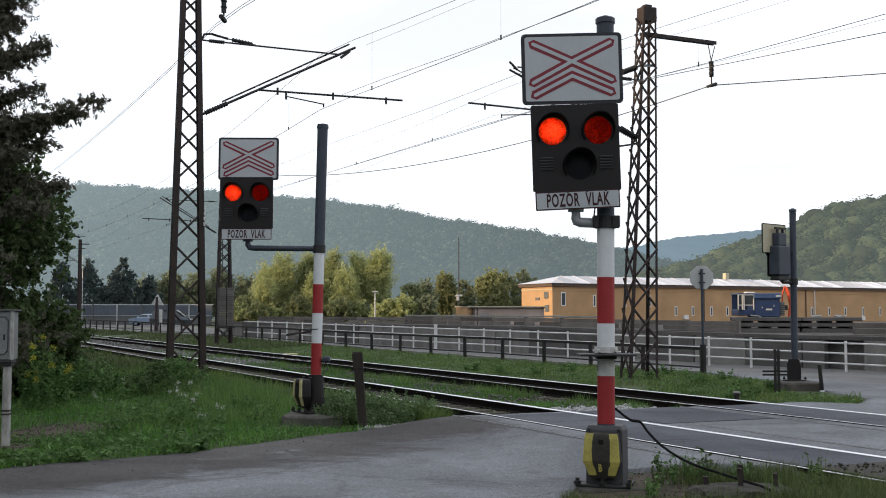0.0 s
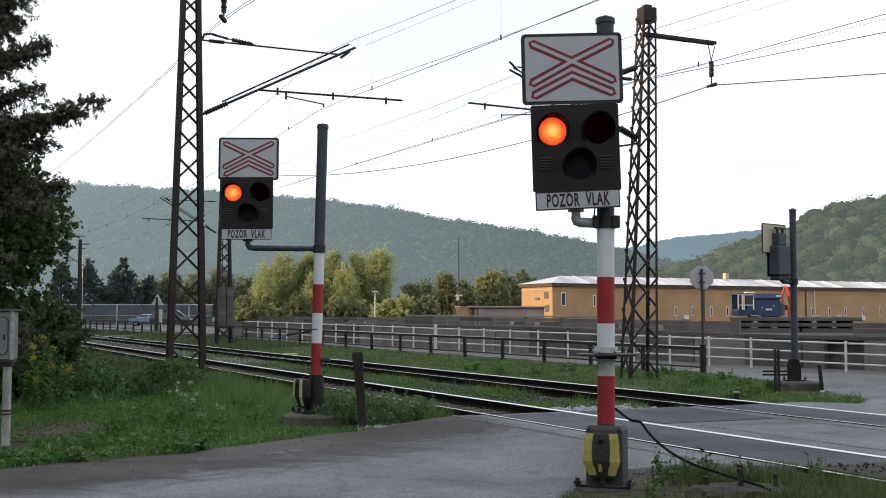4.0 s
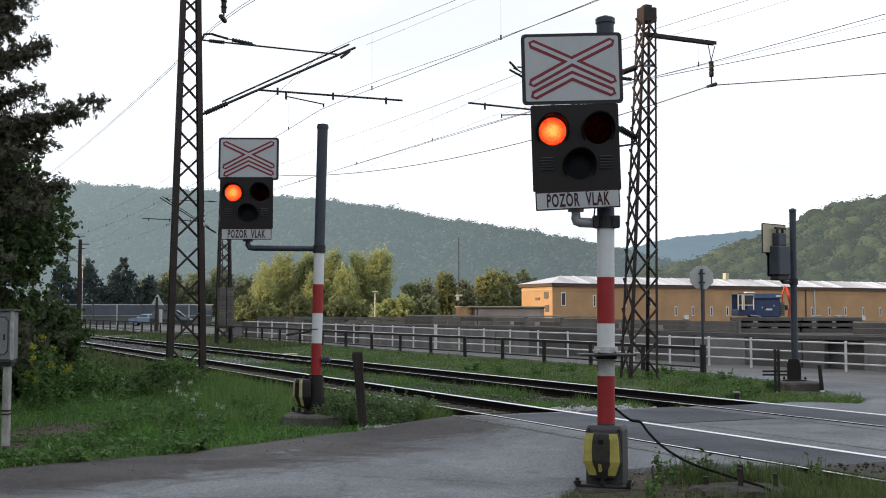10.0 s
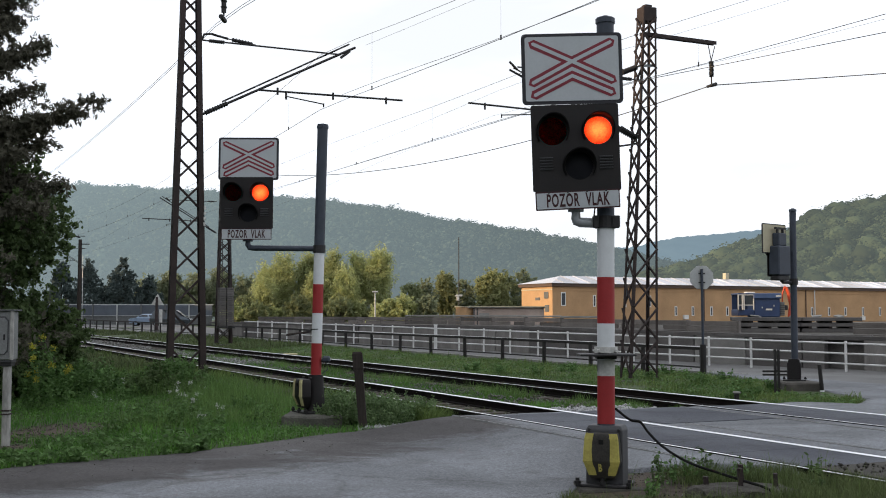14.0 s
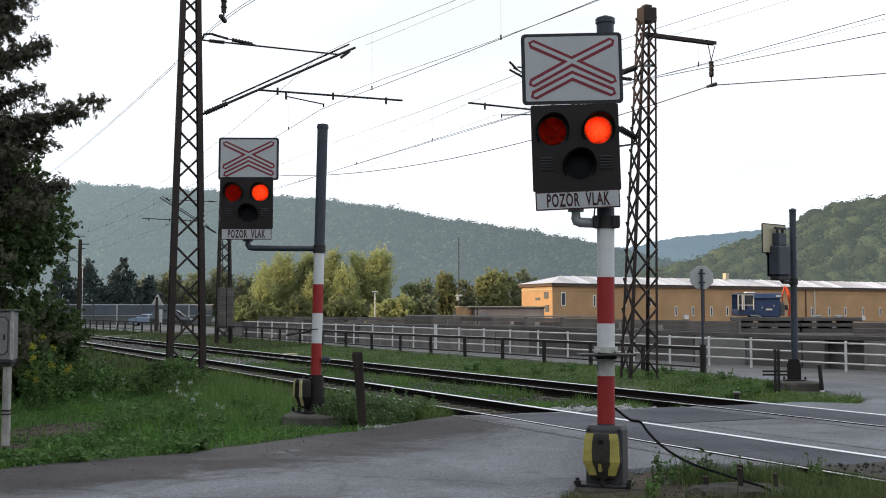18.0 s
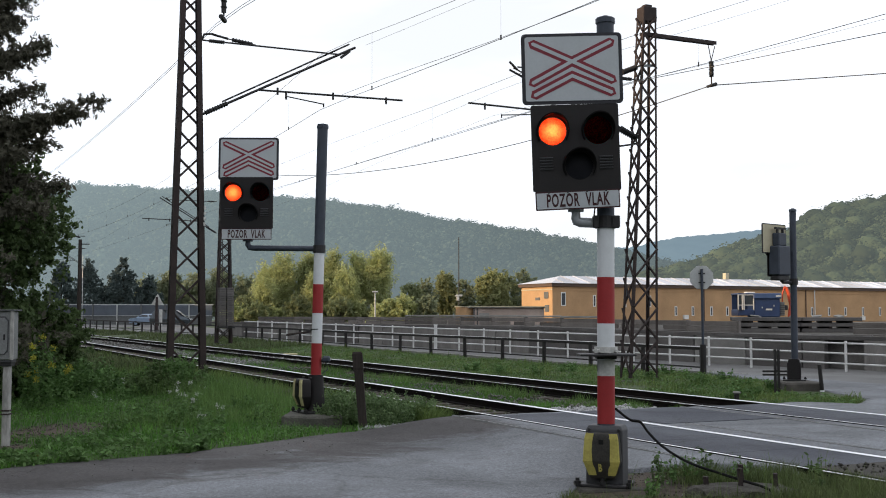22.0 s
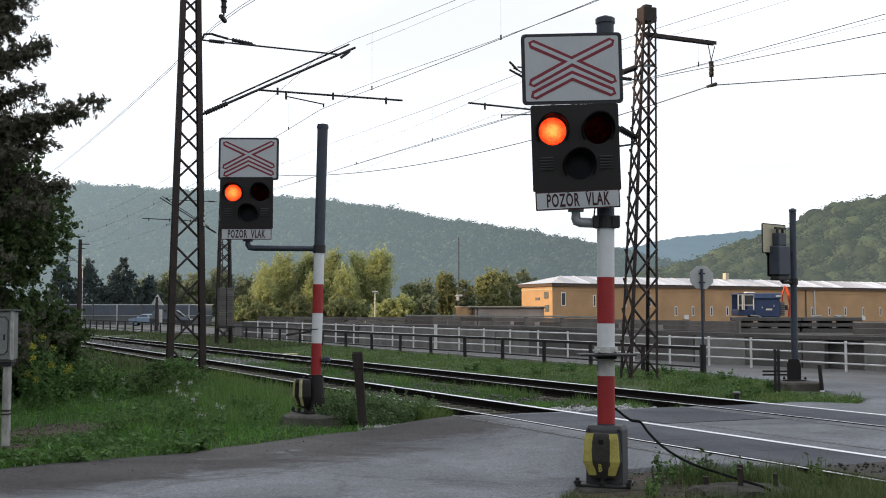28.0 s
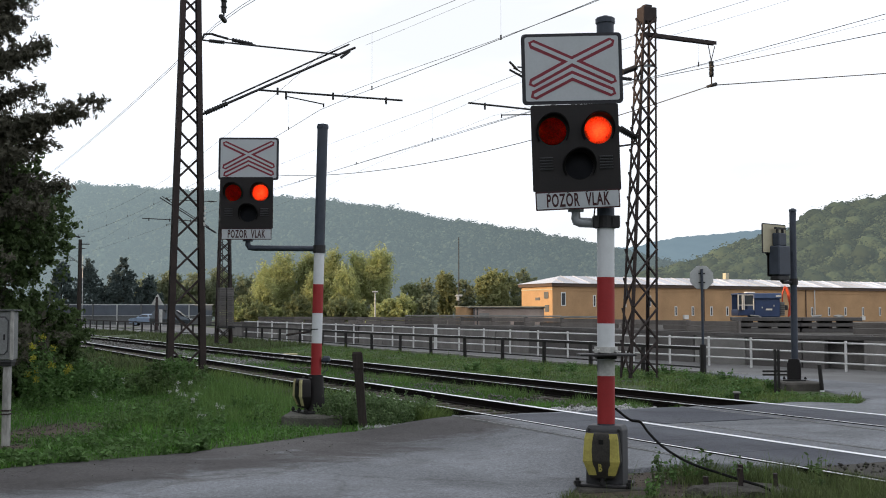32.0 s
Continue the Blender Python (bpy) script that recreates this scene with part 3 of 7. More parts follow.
def cross_board(th, cx, cz, roll, y):
    """White board with a black rim and the outlined red cross."""
    w, h = 1.066, 0.757
    m = pose(cx, y, cz, 0, roll, 0)
    bm = sheet(rounded(w, h, 0.045), (), 0.02)
    board = part("cross_board", shift(bm, m), [M_BOARD_EDGE], th, "black-rimmed board")
    part("board_face", shift(sheet(rounded(w - 0.075, h - 0.07, 0.025), (), 0.006), m @ pose(0, -0.0125, 0)), M_BOARD, board, "white reflective face")
    part("board_back", shift(sheet(rounded(w - 0.05, h - 0.05, 0.025), (), 0.01), m @ pose(0, 0.014, 0)), M_CREAM, board, "cream back of the board")

    def stroke(pts, width, dy, material, name):
        # an outlined arm: offset line on both sides with pointed ends
        b = B()
        left, right = [], []
        for i, q in enumerate(pts):
            q = Vector(q)
            d0 = (q - Vector(pts[i - 1])).normalized() if i else None
            d1 = (Vector(pts[i + 1]) - q).normalized() if i + 1 < len(pts) else None
            d = ((d0 or d1) + (d1 or d0)).normalized()
            n = Vector((-d.y, d.x)) / max((d.dot(d0 or d1)), 0.4)
            left.append(q + n * width / 2)
            right.append(q - n * width / 2)
        dirs = (Vector(pts[0]) - Vector(pts[1])).normalized(), (Vector(pts[-1]) - Vector(pts[-2])).normalized()
        loop = left + [Vector(pts[-1]) + dirs[1] * width * 0.42] + right[::-1] + [Vector(pts[0]) + dirs[0] * width * 0.42]
        # quads along the arm, and a triangle at each end
        vs = {}
        for key, q in [(("l", i), q) for i, q in enumerate(left)] + [(("r", i), q) for i, q in enumerate(right)]:
            vs[key] = b.verts.new((q.x, 0, q.y))
        t1 = b.verts.new((loop[len(left)].x, 0, loop[len(left)].y))
        t0 = b.verts.new((loop[-1].x, 0, loop[-1].y))
        k = len(pts)
        for i in range(k - 1):
            b.faces.new((vs["l", i], vs["l", i + 1], vs["r", i + 1], vs["r", i]))
        b.faces.new((vs["l", k - 1], t1, vs["r", k - 1]))
        b.faces.new((vs["r", 0], t0, vs["l", 0]))
        shift(b, m @ pose(0, dy, 0))
        part(name, b, material, board)

    s = 0.006
    arms = [[(-70, 48), (0, 15.5), (72, -19)], [(-71, -22), (0, 15.5), (70, 49)], [(-68, -44), (0, -10), (70, -41)]]
    for k, arm in enumerate(arms):
        pts = [(x * s, (z - 3) * s) for x, z in arm]
        stroke(pts, 0.1, -0.0165 - 0.0012 * k, M_BOARD_RED, "red_outline")
    for k, arm in enumerate(arms):
        pts = [(x * s, (z - 3) * s) for x, z in arm]
        stroke([(x * 0.985, z) for x, z in pts], 0.036, -0.0215 - 0.0004 * k, M_BOARD, "white_band")
    return board


def visor(r, length):
    """A hood over the upper part of a lens."""
    bm = B()
    ring = []
    for k in range(25):
        a = radians(-35 + 250 * k / 24)
        fall = 0.35 + 0.65 * max(math.sin(a), -0.2) if a else 1
        ln = length * max(min(fall, 1), 0.15)
        ring.append([bm.verts.new((q * math.cos(a), y, q * math.sin(a))) for q, y in ((r, 0), (r * 0.97, -ln), (r * 0.9, -ln), (r * 0.93, 0))])
    for a, b in zip(ring, ring[1:]):
        for k in range(3):
            bm.faces.new((a[k], a[k + 1], b[k + 1], b[k]))
    bm.faces.new(ring[0])
    bm.faces.new(ring[-1][::-1])
    return bm


def dome(r, bulge, seg=28):
    bm = B()
    rows = []
    for i in range(1, 7):
        a = i / 6
        rows.append([bm.verts.new((r * a * math.cos(k * math.tau / seg), -bulge * (1 - a * a), r * a * math.sin(k * math.tau / seg))) for k in range(seg)])
    tip = bm.verts.new((0, -bulge, 0))
    for k in range(seg):
        bm.faces.new((tip, rows[0][k], rows[0][(k + 1) % seg]))
    for a, b in zip(rows, rows[1:]):
        for k in range(seg):
            bm.faces.new((a[k], b[k], b[(k + 1) % seg], a[(k + 1) % seg]))
    return bm


LAMPS = []
LAMP_AT = ((-0.24, 0.18), (0.24, 0.18), (0.03, -0.19))


def signal_head(th, cx, cz, roll, y):
    """Black target plate with three lamps, its housing behind, and the lettered plate below."""
    w, h = 0.92, 0.92
    m = pose(cx, y, cz, 0, roll, 0)
    bm = sheet(rounded(w, h, 0.02, 2), [(x, z, 0.148) for x, z in LAMP_AT], 0.012)
    head = part("signal_head", bm, M_BLACK, th, "black target plate")
    head.matrix_basis = m
    bm = B()
    box(bm, (0, 0.16, 0), (0.84, 0.31, 0.82), None, 0.04)
    for f in [f for f in bm.faces if f.calc_center_median().y < 0.02]:
        bm.faces.remove(f)
    part("housing", bm, M_POST_GREY, head, "grey housing")
    for s in (-1, 1):
        part("rim", box(B(), (s * 0.455, 0.02, 0), (0.012, 0.04, h - 0.03)), M_BLACK, head)
    bulbs = []
    for k, (x, z) in enumerate(LAMP_AT):
        can = B()
        rod(can, (x, 0.006, z), (x, 0.29, z), 0.153, seg=28, caps=False)
        rod(can, (x, 0.288, z), (x, 0.29, z), 0.153, seg=28)
        part("lamp_can", can, M_INNER, head)
        ln = part("lens", shift(dome(0.146, 0.02), pose(x, -0.004, z)), M_LENS_RED if k < 2 else M_LENS_DARK, head,
                  "round red glass lens" if k < 2 else "round dark unlit lens", True)
        part("visor", shift(visor(0.178, 0.2), pose(x, -0.005, z)), M_VISOR, head, "black lamp hood", True)
        if k < 2:
            # unseen wheel and shutter, added so that a turn dims the lamp
            def fan(b, half, first, y, index, r, inner):
                for w in range(12):
                    mid = radians(first + 30 * w)
                    vs = [b.verts.new((q * math.cos(mid + radians(s)), y, q * math.sin(mid + radians(s)))) for q, s in ((inner, half), (inner, -half), (r, -half), (r, half))]
                    f = b.faces.new(vs)
                    f.material_index = index

            lamp = B()
            fan(lamp, 6.0, 0, 0.0, 0, 0.042, 0.017)
            bmesh.ops.create_circle(lamp, cap_ends=True, segments=24, radius=0.1, matrix=pose(0, 0.0006, 0, 90, 0, 0))
            for f in lamp.faces:
                if len(f.verts) > 6:
                    f.material_index = 1
            ob = part("dimmer_wheel", finish(lamp, "dimmer_wheel", [M_LAMP, M_INNER]), None, head, "added turning wheel of bright sectors that dims the lamp")
            ob.matrix_basis = pose(x, 0.056, z)
            shut = B()
            fan(shut, 8.6, 15, 0.0, 0, 0.048, 0.013)
            bmesh.ops.create_circle(shut, cap_ends=True, segments=24, radius=0.0155, matrix=pose(0, -0.0001, 0, 90, 0, 0))
            part("shutter", shift(shut, pose(x, 0.05565, z)), M_INNER, head, "added black shutter that dims the lamp")
            bulbs.append((ob, x, z))
    for s in (-1, 1):
        for k in range(5):
            bm = B()
            box(bm, (s * 0.315, -0.012, -0.1 - k * 0.03), (0.14, 0.014, 0.012), Euler((radians(30), 0, 0)).to_matrix())
            part("louvre", bm, M_LOUVRE, head)
    LAMPS.append(bulbs)
    # lettered plate
    pm = m @ pose(0.0, -0.004, -0.55, 0, roll * 0.6, 0)
    plate = part("warning_plate", shift(sheet(rounded(0.885, 0.195, 0.008, 1), (), 0.01), pm), M_LETTER, th, "plate with dark red rim")
    part("plate_face", shift(sheet(rounded(0.86, 0.168, 0.006, 1), (), 0.004), pm @ pose(0, -0.007, 0)), M_BOARD, plate, "white plate face")
    part("lettering", shift(lettering("POZOR  VLAK", 0.19, 0.49), pm @ pose(0.0, -0.0105, -0.005)), M_LETTER, plate, "dark red lettering")
    for x in (-0.3, -0.1, 0.1, 0.3):
        part("bolt", rod(B(), pm @ Vector((x, -0.02, 0.088)), pm @ Vector((x, 0.01, 0.088)), 0.013, seg=6), M_DARKSTEEL, plate)
    return head


def cap(th, x, z, r):
    bm = B()
    rod(bm, (x, 0, z - 0.05), (x, 0, z), r * 1.13, seg=12)
    rod(bm, (x, 0, z), (x, 0, z + 0.035), r * 1.13, r * 0.3, seg=12)
    part("post_cap", bm, M_POST_GREY, th, "grey post cap")


def anchor_bolts(m, foot):
    for x in (-0.25, 0.0, 0.27):
        bm = B()
        rod(bm, m @ Vector((x, -0.17, 0)), m @ Vector((x, -0.17, 0.09)), 0.022, seg=8)
        rod(bm, m @ Vector((x, -0.17, 0.03)), m @ Vector((x, -0.17, 0.06)), 0.04, seg=6)
        part("anchor_bolt", bm, M_DARKSTEEL, foot)


def folded(bm, m, rows):
    """A closed cover from rows of (z, left, right, front, back)."""
    rings = [[bm.verts.new(m @ Vector(q)) for q in ((l, f, z), (r, f, z), (r, b, z), (l, b, z))] for z, l, r, f, b in rows]
    for a, b in zip(rings, rings[1:]):
        for k in range(4):
            bm.faces.new((a[k], a[(k + 1) % 4], b[(k + 1) % 4], b[k]))
    bm.faces.new(rings[0][::-1])
    bm.faces.new(rings[-1])
    bmesh.ops.bevel(bm, geom=bm.edges[:], offset=0.012, segments=2, affect="EDGES", profile=0.5)
    return bm


def post_box(th, yaw, size=(1, 1, 1), lettered=True, lift=0.0):
    """Grey steel case round the post's foot, with a folded yellow and black cover on its front."""
    m = pose(0, 0, lift, 0, 0, yaw) @ Matrix.Diagonal((*size, 1))
    if lettered:
        case = part("foot_case", folded(B(), m, [(0.02, -0.19, 0.2, -0.12, 0.17), (0.58, -0.19, 0.2, -0.12, 0.17), (0.625, -0.165, 0.175, -0.1, 0.15)]), M_LOUVRE, th, "dark grey steel case")
    else:
        boot = B()
        rod(boot, (0, 0, lift + 0.02), (0.003, 0, lift + 0.1), 0.2, 0.18, seg=20)
        rod(boot, (0.003, 0, lift + 0.1), (0.016, 0, 0.71), 0.178, 0.128, seg=20)
        case = part("foot_case", boot, M_BLACK, th, "black conical steel boot", True)
    rows = [(0.085, 0.125, -0.2), (0.27, 0.192, -0.255), (0.5, 0.176, -0.25), (0.555, 0.162, -0.24)]
    cover = part("foot_cover", folded(B(), m, [(z, -w, w, f, -0.115) for z, w, f in rows]), M_COVER if lettered else M_BLACK, case, "black painted folded cover", True)
    rnd = random.Random(4)
    for s in (-1, 1):
        bm = B()
        fine = []
        for (z0, w0, f0), (z1, w1, f1) in zip(rows, rows[1:]):
            fine += [(z0 + (z1 - z0) * k / 5, w0 + (w1 - w0) * k / 5, f0 + (f1 - f0) * k / 5) for k in range(5)]
        fine = fine[1:] + [rows[-1]]
        cols = []
        for z, w, f in fine:
            inner = w * (0.5 if z > 0.2 else 0.42) + rnd.uniform(-0.006, 0.006)
            cols.append([bm.verts.new(m @ Vector(q)) for q in ((s * inner, f - 0.003, z), (s * (w - 0.006), f - 0.003, z), (s * (w + 0.003), f + 0.012, z), (s * (w + 0.003), -0.13, z))])
        for a, b in zip(cols, cols[1:]):
            for k in range(3 if s < 0 else 2):
                q = (a[k], a[k + 1], b[k + 1], b[k])
                bm.faces.new(q if s > 0 else q[::-1])
        part("stripe", bm, M_YELLOW if lettered else M_YELLOW_DIRTY, case, "worn yellow painted stripe")
    if lettered:
        part("letter", shift(lettering("B", 0.115, 0.6), m @ pose(-0.012, -0.246, 0.2, 14, 0, 0)), M_YELLOW, case, "yellow painted letter")
    part("lock", box(B(), m @ Vector((0.0, -0.252, 0.47)), (0.05, 0.012, 0.05), Euler((0, 0, radians(yaw))).to_matrix(), 0.006), M_RUBBER, case)
    for x in (-0.15, 0.16):
        part("bolt", rod(B(), m @ Vector((x, -0.13, 0.58)), m @ Vector((x, -0.1, 0.58)), 0.016, seg=8), M_DARKSTEEL, case)
    anchor_bolts(pose(0.01, 0.02, lift, 0, 0, yaw) @ Matrix.Diagonal((1.05 * size[0], 1.35 * size[1], 1, 1)), th)
    part("base_plate", box(B(), (0.01, 0, lift + 0.012), (0.5 * size[0], 0.46 * size[1], 0.03), Euler((0, 0, radians(yaw))).to_matrix(), 0.006), M_DARKSTEEL, th)


def foot_box(th, yaw, z1, wide=1.0):
    """Steel cover at the post's foot with a folded front and slanting stripes at the sides."""
    m = pose(0, 0, 0, 0, 0, yaw) @ Matrix.Diagonal((wide, wide, 1, 1))
    # plan of the cover's front, widest at two thirds of its height
    prof = [(0.03, 0.15), (0.22, 0.155), (z1 - 0.1, 0.15), (z1 - 0.09, 0.125), (z1 - 0.02, 0.12), (z1, 0.1)]
    bm = B()
    rings = []
    for z, hw in prof:
        dep = 0.2 if z < z1 - 0.095 else 0.16
        rings.append([bm.verts.new(m @ Vector(q)) for q in ((-hw, -dep, z), (hw, -dep, z), (hw + 0.03, -dep + 0.08, z), (hw + 0.03, 0.17, z), (-hw, 0.17, z))])
    for a, b in zip(rings, rings[1:]):
        for k in range(5):
            bm.faces.new((a[k], a[(k + 1) % 5], b[(k + 1) % 5], b[k]))
    bm.faces.new(rings[0][::-1])
    bm.faces.new(rings[-1])
    foot = part("foot_cover", bm, M_BLACK, th, "black steel foot cover")
    for s in (-1, 1):
        bm = B()
        pts = [(0.175, 0.04, 0.08, 0.15), (0.18, 0.225, 0.085, 0.155), (0.17, z1 - 0.11, 0.08, 0.15)]
        rows = []
        for (_, z, inner, outer) in pts:
            dy = -0.204
            rows.append([bm.verts.new(m @ Vector((s * q, dy, z))) for q in (inner, outer - 0.004)])
        for a, b in zip(rows, rows[1:]):
            bm.faces.new((a[0], a[1], b[1], b[0]) if s > 0 else (a[1], a[0], b[0], b[1]))
        g = bmesh.ops.extrude_face_region(bm, geom=bm.faces[:])
        bmesh.ops.translate(bm, verts=[v for v in g["geom"] if isinstance(v, bmesh.types.BMVert)], vec=m.to_3x3() @ Vector((0, 0.006, 0)))
        part("stripe", bm, M_YELLOW_DIRTY, foot, "yellow painted stripe")
    anchor_bolts(m, th)
    bm = B()
    box(bm, (0.01, 0, 0.012), (0.56, 0.46, 0.03), m.to_3x3(), 0.006)
    part("base_plate", bm, M_DARKSTEEL, th)


R = 0.093
sig = thing("crossing_signal", "level crossing signal with red lamps on a red and white post", "crossing signal", pose(1.716, 12.0, -0.122), "crossing signals")
stripe_post(sig, [(0, 0.64, M_POST_GREY, "post_foot", ""), (0.636, 1.14, M_RED, "red_stripe", "red painted length of post"),
                  (1.14, 1.31, M_DIRTY_WHITE, "white_stripe", "dirty white painted length of post"), (1.31, 1.69, M_WHITE, "white_stripe", "white painted length of post"),
                  (1.69, 2.18, M_RED, "red_stripe", "red painted length of post"), (2.18, 2.70, M_WHITE, "white_stripe", "white painted length of post"),
                  (2.70, 4.97, M_POST_GREY, "post_top", "grey-blue upper post")], R, 0.006)
cap(sig, 0.03, 4.96, R)
bm = B()
rod(bm, (0.008, 0, 1.38), (0.008, 0, 1.445), R * 1.32, seg=8)
for a in range(4):
    rod(bm, (0.008 + 0.12 * math.cos(a * 1.57 + 0.78), 0.12 * math.sin(a * 1.57 + 0.78), 1.40),
        (0.008 + 0.15 * math.cos(a * 1.57 + 0.78), 0.15 * math.sin(a * 1.57 + 0.78), 1.40), 0.02, seg=6)
part("collar", bm, M_DIRTY_WHITE, sig, "white bolted collar")
bm = B()
box(bm, (0.0, -0.05, 1.362), (0.58, 0.4, 0.022), None, 0.004)
box(bm, (0.0, -0.05, 1.335), (0.2, 0.2, 0.03))
part("step_plate", bm, M_DARKSTEEL, sig, "rusty step plate round the post")
cross_board(sig, -0.35, 4.384, -1.3, -0.16)
signal_head(sig, -0.319, 3.534, -1.7, -0.2)
bm = B()
sweep(bm, [(-0.31, -0.09, 2.97), (-0.31, -0.09, 2.80), (-0.303, -0.09, 2.768), (-0.27, -0.085, 2.757), (-0.05, 0, 2.755)], 0.052, 12)
rod(bm, (-0.31, -0.09, 2.87), (-0.31, -0.09, 2.93), 0.085, seg=12)
part("bracket", bm, M_TUBE, sig, "bent pale grey tube bracket", True)
bm = B()
rod(bm, (0.015, 0, 2.70), (0.015, 0, 2.83), R * 1.2, seg=16)
box(bm, (0.11, -0.06, 2.765), (0.09, 0.1, 0.13), None, 0.01)
box(bm, (-0.1, -0.06, 2.765), (0.06, 0.1, 0.13), None, 0.01)
part("clamp", bm, M_DARKSTEEL, sig, "dark bolted clamp")
bm = B()
sweep(bm, [(-0.12, -0.08, 2.8), (-0.11, -0.09, 2.9), (-0.06, -0.1, 2.98), (-0.02, -0.1, 3.05)], 0.008)
part("lead", bm, M_RUBBER, sig, "thin black cable")
bm = B()
for z in (3.3, 3.9, 4.3, 4.6):
    box(bm, (-0.12, -0.09, z), (0.3, 0.05, 0.06), None, 0.006)
part("fixing_straps", bm, M_DARKSTEEL, sig)
post_box(sig, -20)

sig2 = thing("crossing_signal", "level crossing signal with its head on a long side arm", "crossing signal", pose(-2.254, 20.0, -0.095), "crossing signals")
L2 = 0.021
stripe_post(sig2, [(0, 0.7, M_BLACK, "post_foot", ""), (0.7, 1.26, M_RED, "red_stripe", "red painted length of post"),
                   (1.26, 1.79, M_WHITE, "white_stripe", "white painted length of post"), (1.79, 2.3, M_RED, "red_stripe", "red painted length of post"),
                   (2.3, 2.85, M_WHITE, "white_stripe", "white painted length of post"), (2.85, 5.15, M_POST_GREY, "post_top", "grey-blue upper post")], R, L2)
cap(sig2, L2 * 5.14, 5.13, R)
cross_board(sig2, -1.19, 4.52, 0.2, -0.1)
signal_head(sig2, -1.21, 3.73, 0.0, -0.14)
bm = B()
sweep(bm, [(-1.2, -0.03, 3.12), (-1.2, -0.03, 3.0), (-1.17, -0.03, 2.95), (-1.1, -0.02, 2.94), (0.06, 0, 2.93)], 0.05, 12)
rod(bm, (-1.2, -0.03, 3.06), (-1.2, -0.03, 3.12), 0.09, seg=12)
part("side_arm", bm, M_POST_GREY, sig2, "long grey tube arm", True)
bm = B()
rod(bm, (0.06, 0, 2.86), (0.06, 0, 2.99), R * 1.2, seg=16)
part("clamp", bm, M_DARKSTEEL, sig2, "dark bolted clamp")
bm = B()
for z in (3.4, 4.1, 4.5):
    box(bm, (-1.2, -0.02, z), (0.08, 0.12, 0.08))
rod(bm, (-1.2, 0.0, 3.1), (-1.2, 0.0, 4.75), 0.035, seg=10)
part("head_stem", bm, M_POST_GREY, sig2)
bm = B()
rod(bm, (0.02, 0, 1.5), (0.02, 0, 1.515), R * 1.05, seg=16)
part("seam", bm, M_DARKSTEEL, sig2)
bm = B()
box(bm, (0.2, -0.02, 0.98), (0.14, 0.16, 0.11), None, 0.03)
sweep(bm, [(0.06, 0, 0.95), (0.17, 0, 0.95)], 0.025)
sweep(bm, [(0.2, 0, 0.93), (0.22, 0, 0.8), (0.12, 0, 0.72)], 0.01)
part("bell", bm, M_POST_GREY, sig2, "grey warning bell")
post_box(sig2, -62, (1.12, 1.32, 1.06), False, 0.05)

sig3 = thing("crossing_signal", "level crossing signal seen from behind with a cream-backed board", "crossing signal", pose(8.985, 29.0, 0.0, 0, 0, 221), "crossing signals")
stripe_post(sig3, [(0, 0.55, M_BLACK, "post_foot", ""), (0.55, 1.9, M_POST_GREY, "lower_post", "grey post"), (1.9, 4.38, M_POST_GREY, "post_top", "grey-blue upper post")], 0.085, -0.008)
cap(sig3, -0.035, 4.38, 0.085)
cross_board(sig3, 0.66, 3.6, 0, -0.12)
part("front_plate", box(B(), (0.6, -0.17, 3.04), (0.6, 0.012, 0.8), None, 0.005), M_BLACK, sig3, "black target plate")
part("housing", box(B(), (0.6, 0.0, 3.04), (0.54, 0.31, 0.75), None, 0.03), M_POST_GREY, sig3, "grey housing")
for x in (0.47, 0.73):
    part("visor", shift(visor(0.12, 0.16), pose(x, -0.18, 3.2)), M_VISOR, sig3, "black lamp hood", True)
part("upper_box", box(B(), (0.6, 0.0, 3.58), (0.34, 0.2, 0.32), None, 0.02), M_POST_GREY, sig3, "small grey box above the housing")
bm = B()
box(bm, (0.6, 0.02, 3.86), (0.42, 0.06, 0.05))
for x in (0.48, 0.72):
    box(bm, (x, 0.02, 3.78), (0.05, 0.05, 0.16))
part("top_bracket", bm, M_DARKSTEEL, sig3, "dark forked bracket")
bm = B()
sweep(bm, [(0, 0, 2.5), (0.38, -0.05, 2.5), (0.45, -0.05, 2.54), (0.47, -0.05, 2.62)], 0.045, 10)
box(bm, (0.6, 0.0, 2.6), (0.5, 0.26, 0.12), None, 0.02)
part("bracket", bm, M_DARKSTEEL, sig3, "dark bracket")
bm = B()
rod(bm, (-0.02, 0, 2.44), (-0.02, 0, 2.6), 0.11, seg=14)
part("clamp", bm, M_DARKSTEEL, sig3)
foot_box(sig3, -60, 0.55)


# concrete feet of the signals
def footing(x, y, z, w, d, h, label):
    bm = B()
    box(bm, (0, 0, -h / 2), (w, d, h), None, 0.04)
    bmesh.ops.subdivide_edges(bm, edges=bm.edges[:], cuts=3, use_grid_fill=True)
    for v in bm.verts:
        v.co += Vector(noise.noise_vector(v.co * 4 + Vector((x, y, 0)))) * 0.025
        if v.co.z > -0.03:
            v.co.z = min(v.co.z, -0.004)
    ob = solo("concrete_footing", bm, M_MOSS if x < 0 else M_MUD if x < 3 else M_BLOCK, label, "footing")
    ob.matrix_basis = pose(x, y, z)
    return ob


footing(1.74, 12.0, -0.122, 0.72, 0.7, 0.5, "mossy concrete footing under the near signal post")
footing(-2.24, 19.85, -0.045, 1.02, 1.0, 0.6, "low concrete footing in the grass under a signal post")
footing(8.95, 28.75, 0.0, 0.98, 1.3, 0.6, "brown concrete footing block under a signal post")


# ---- overhead line masts ----
YAW = math.degrees(math.atan2(ACROSS.y, ACROSS.x))


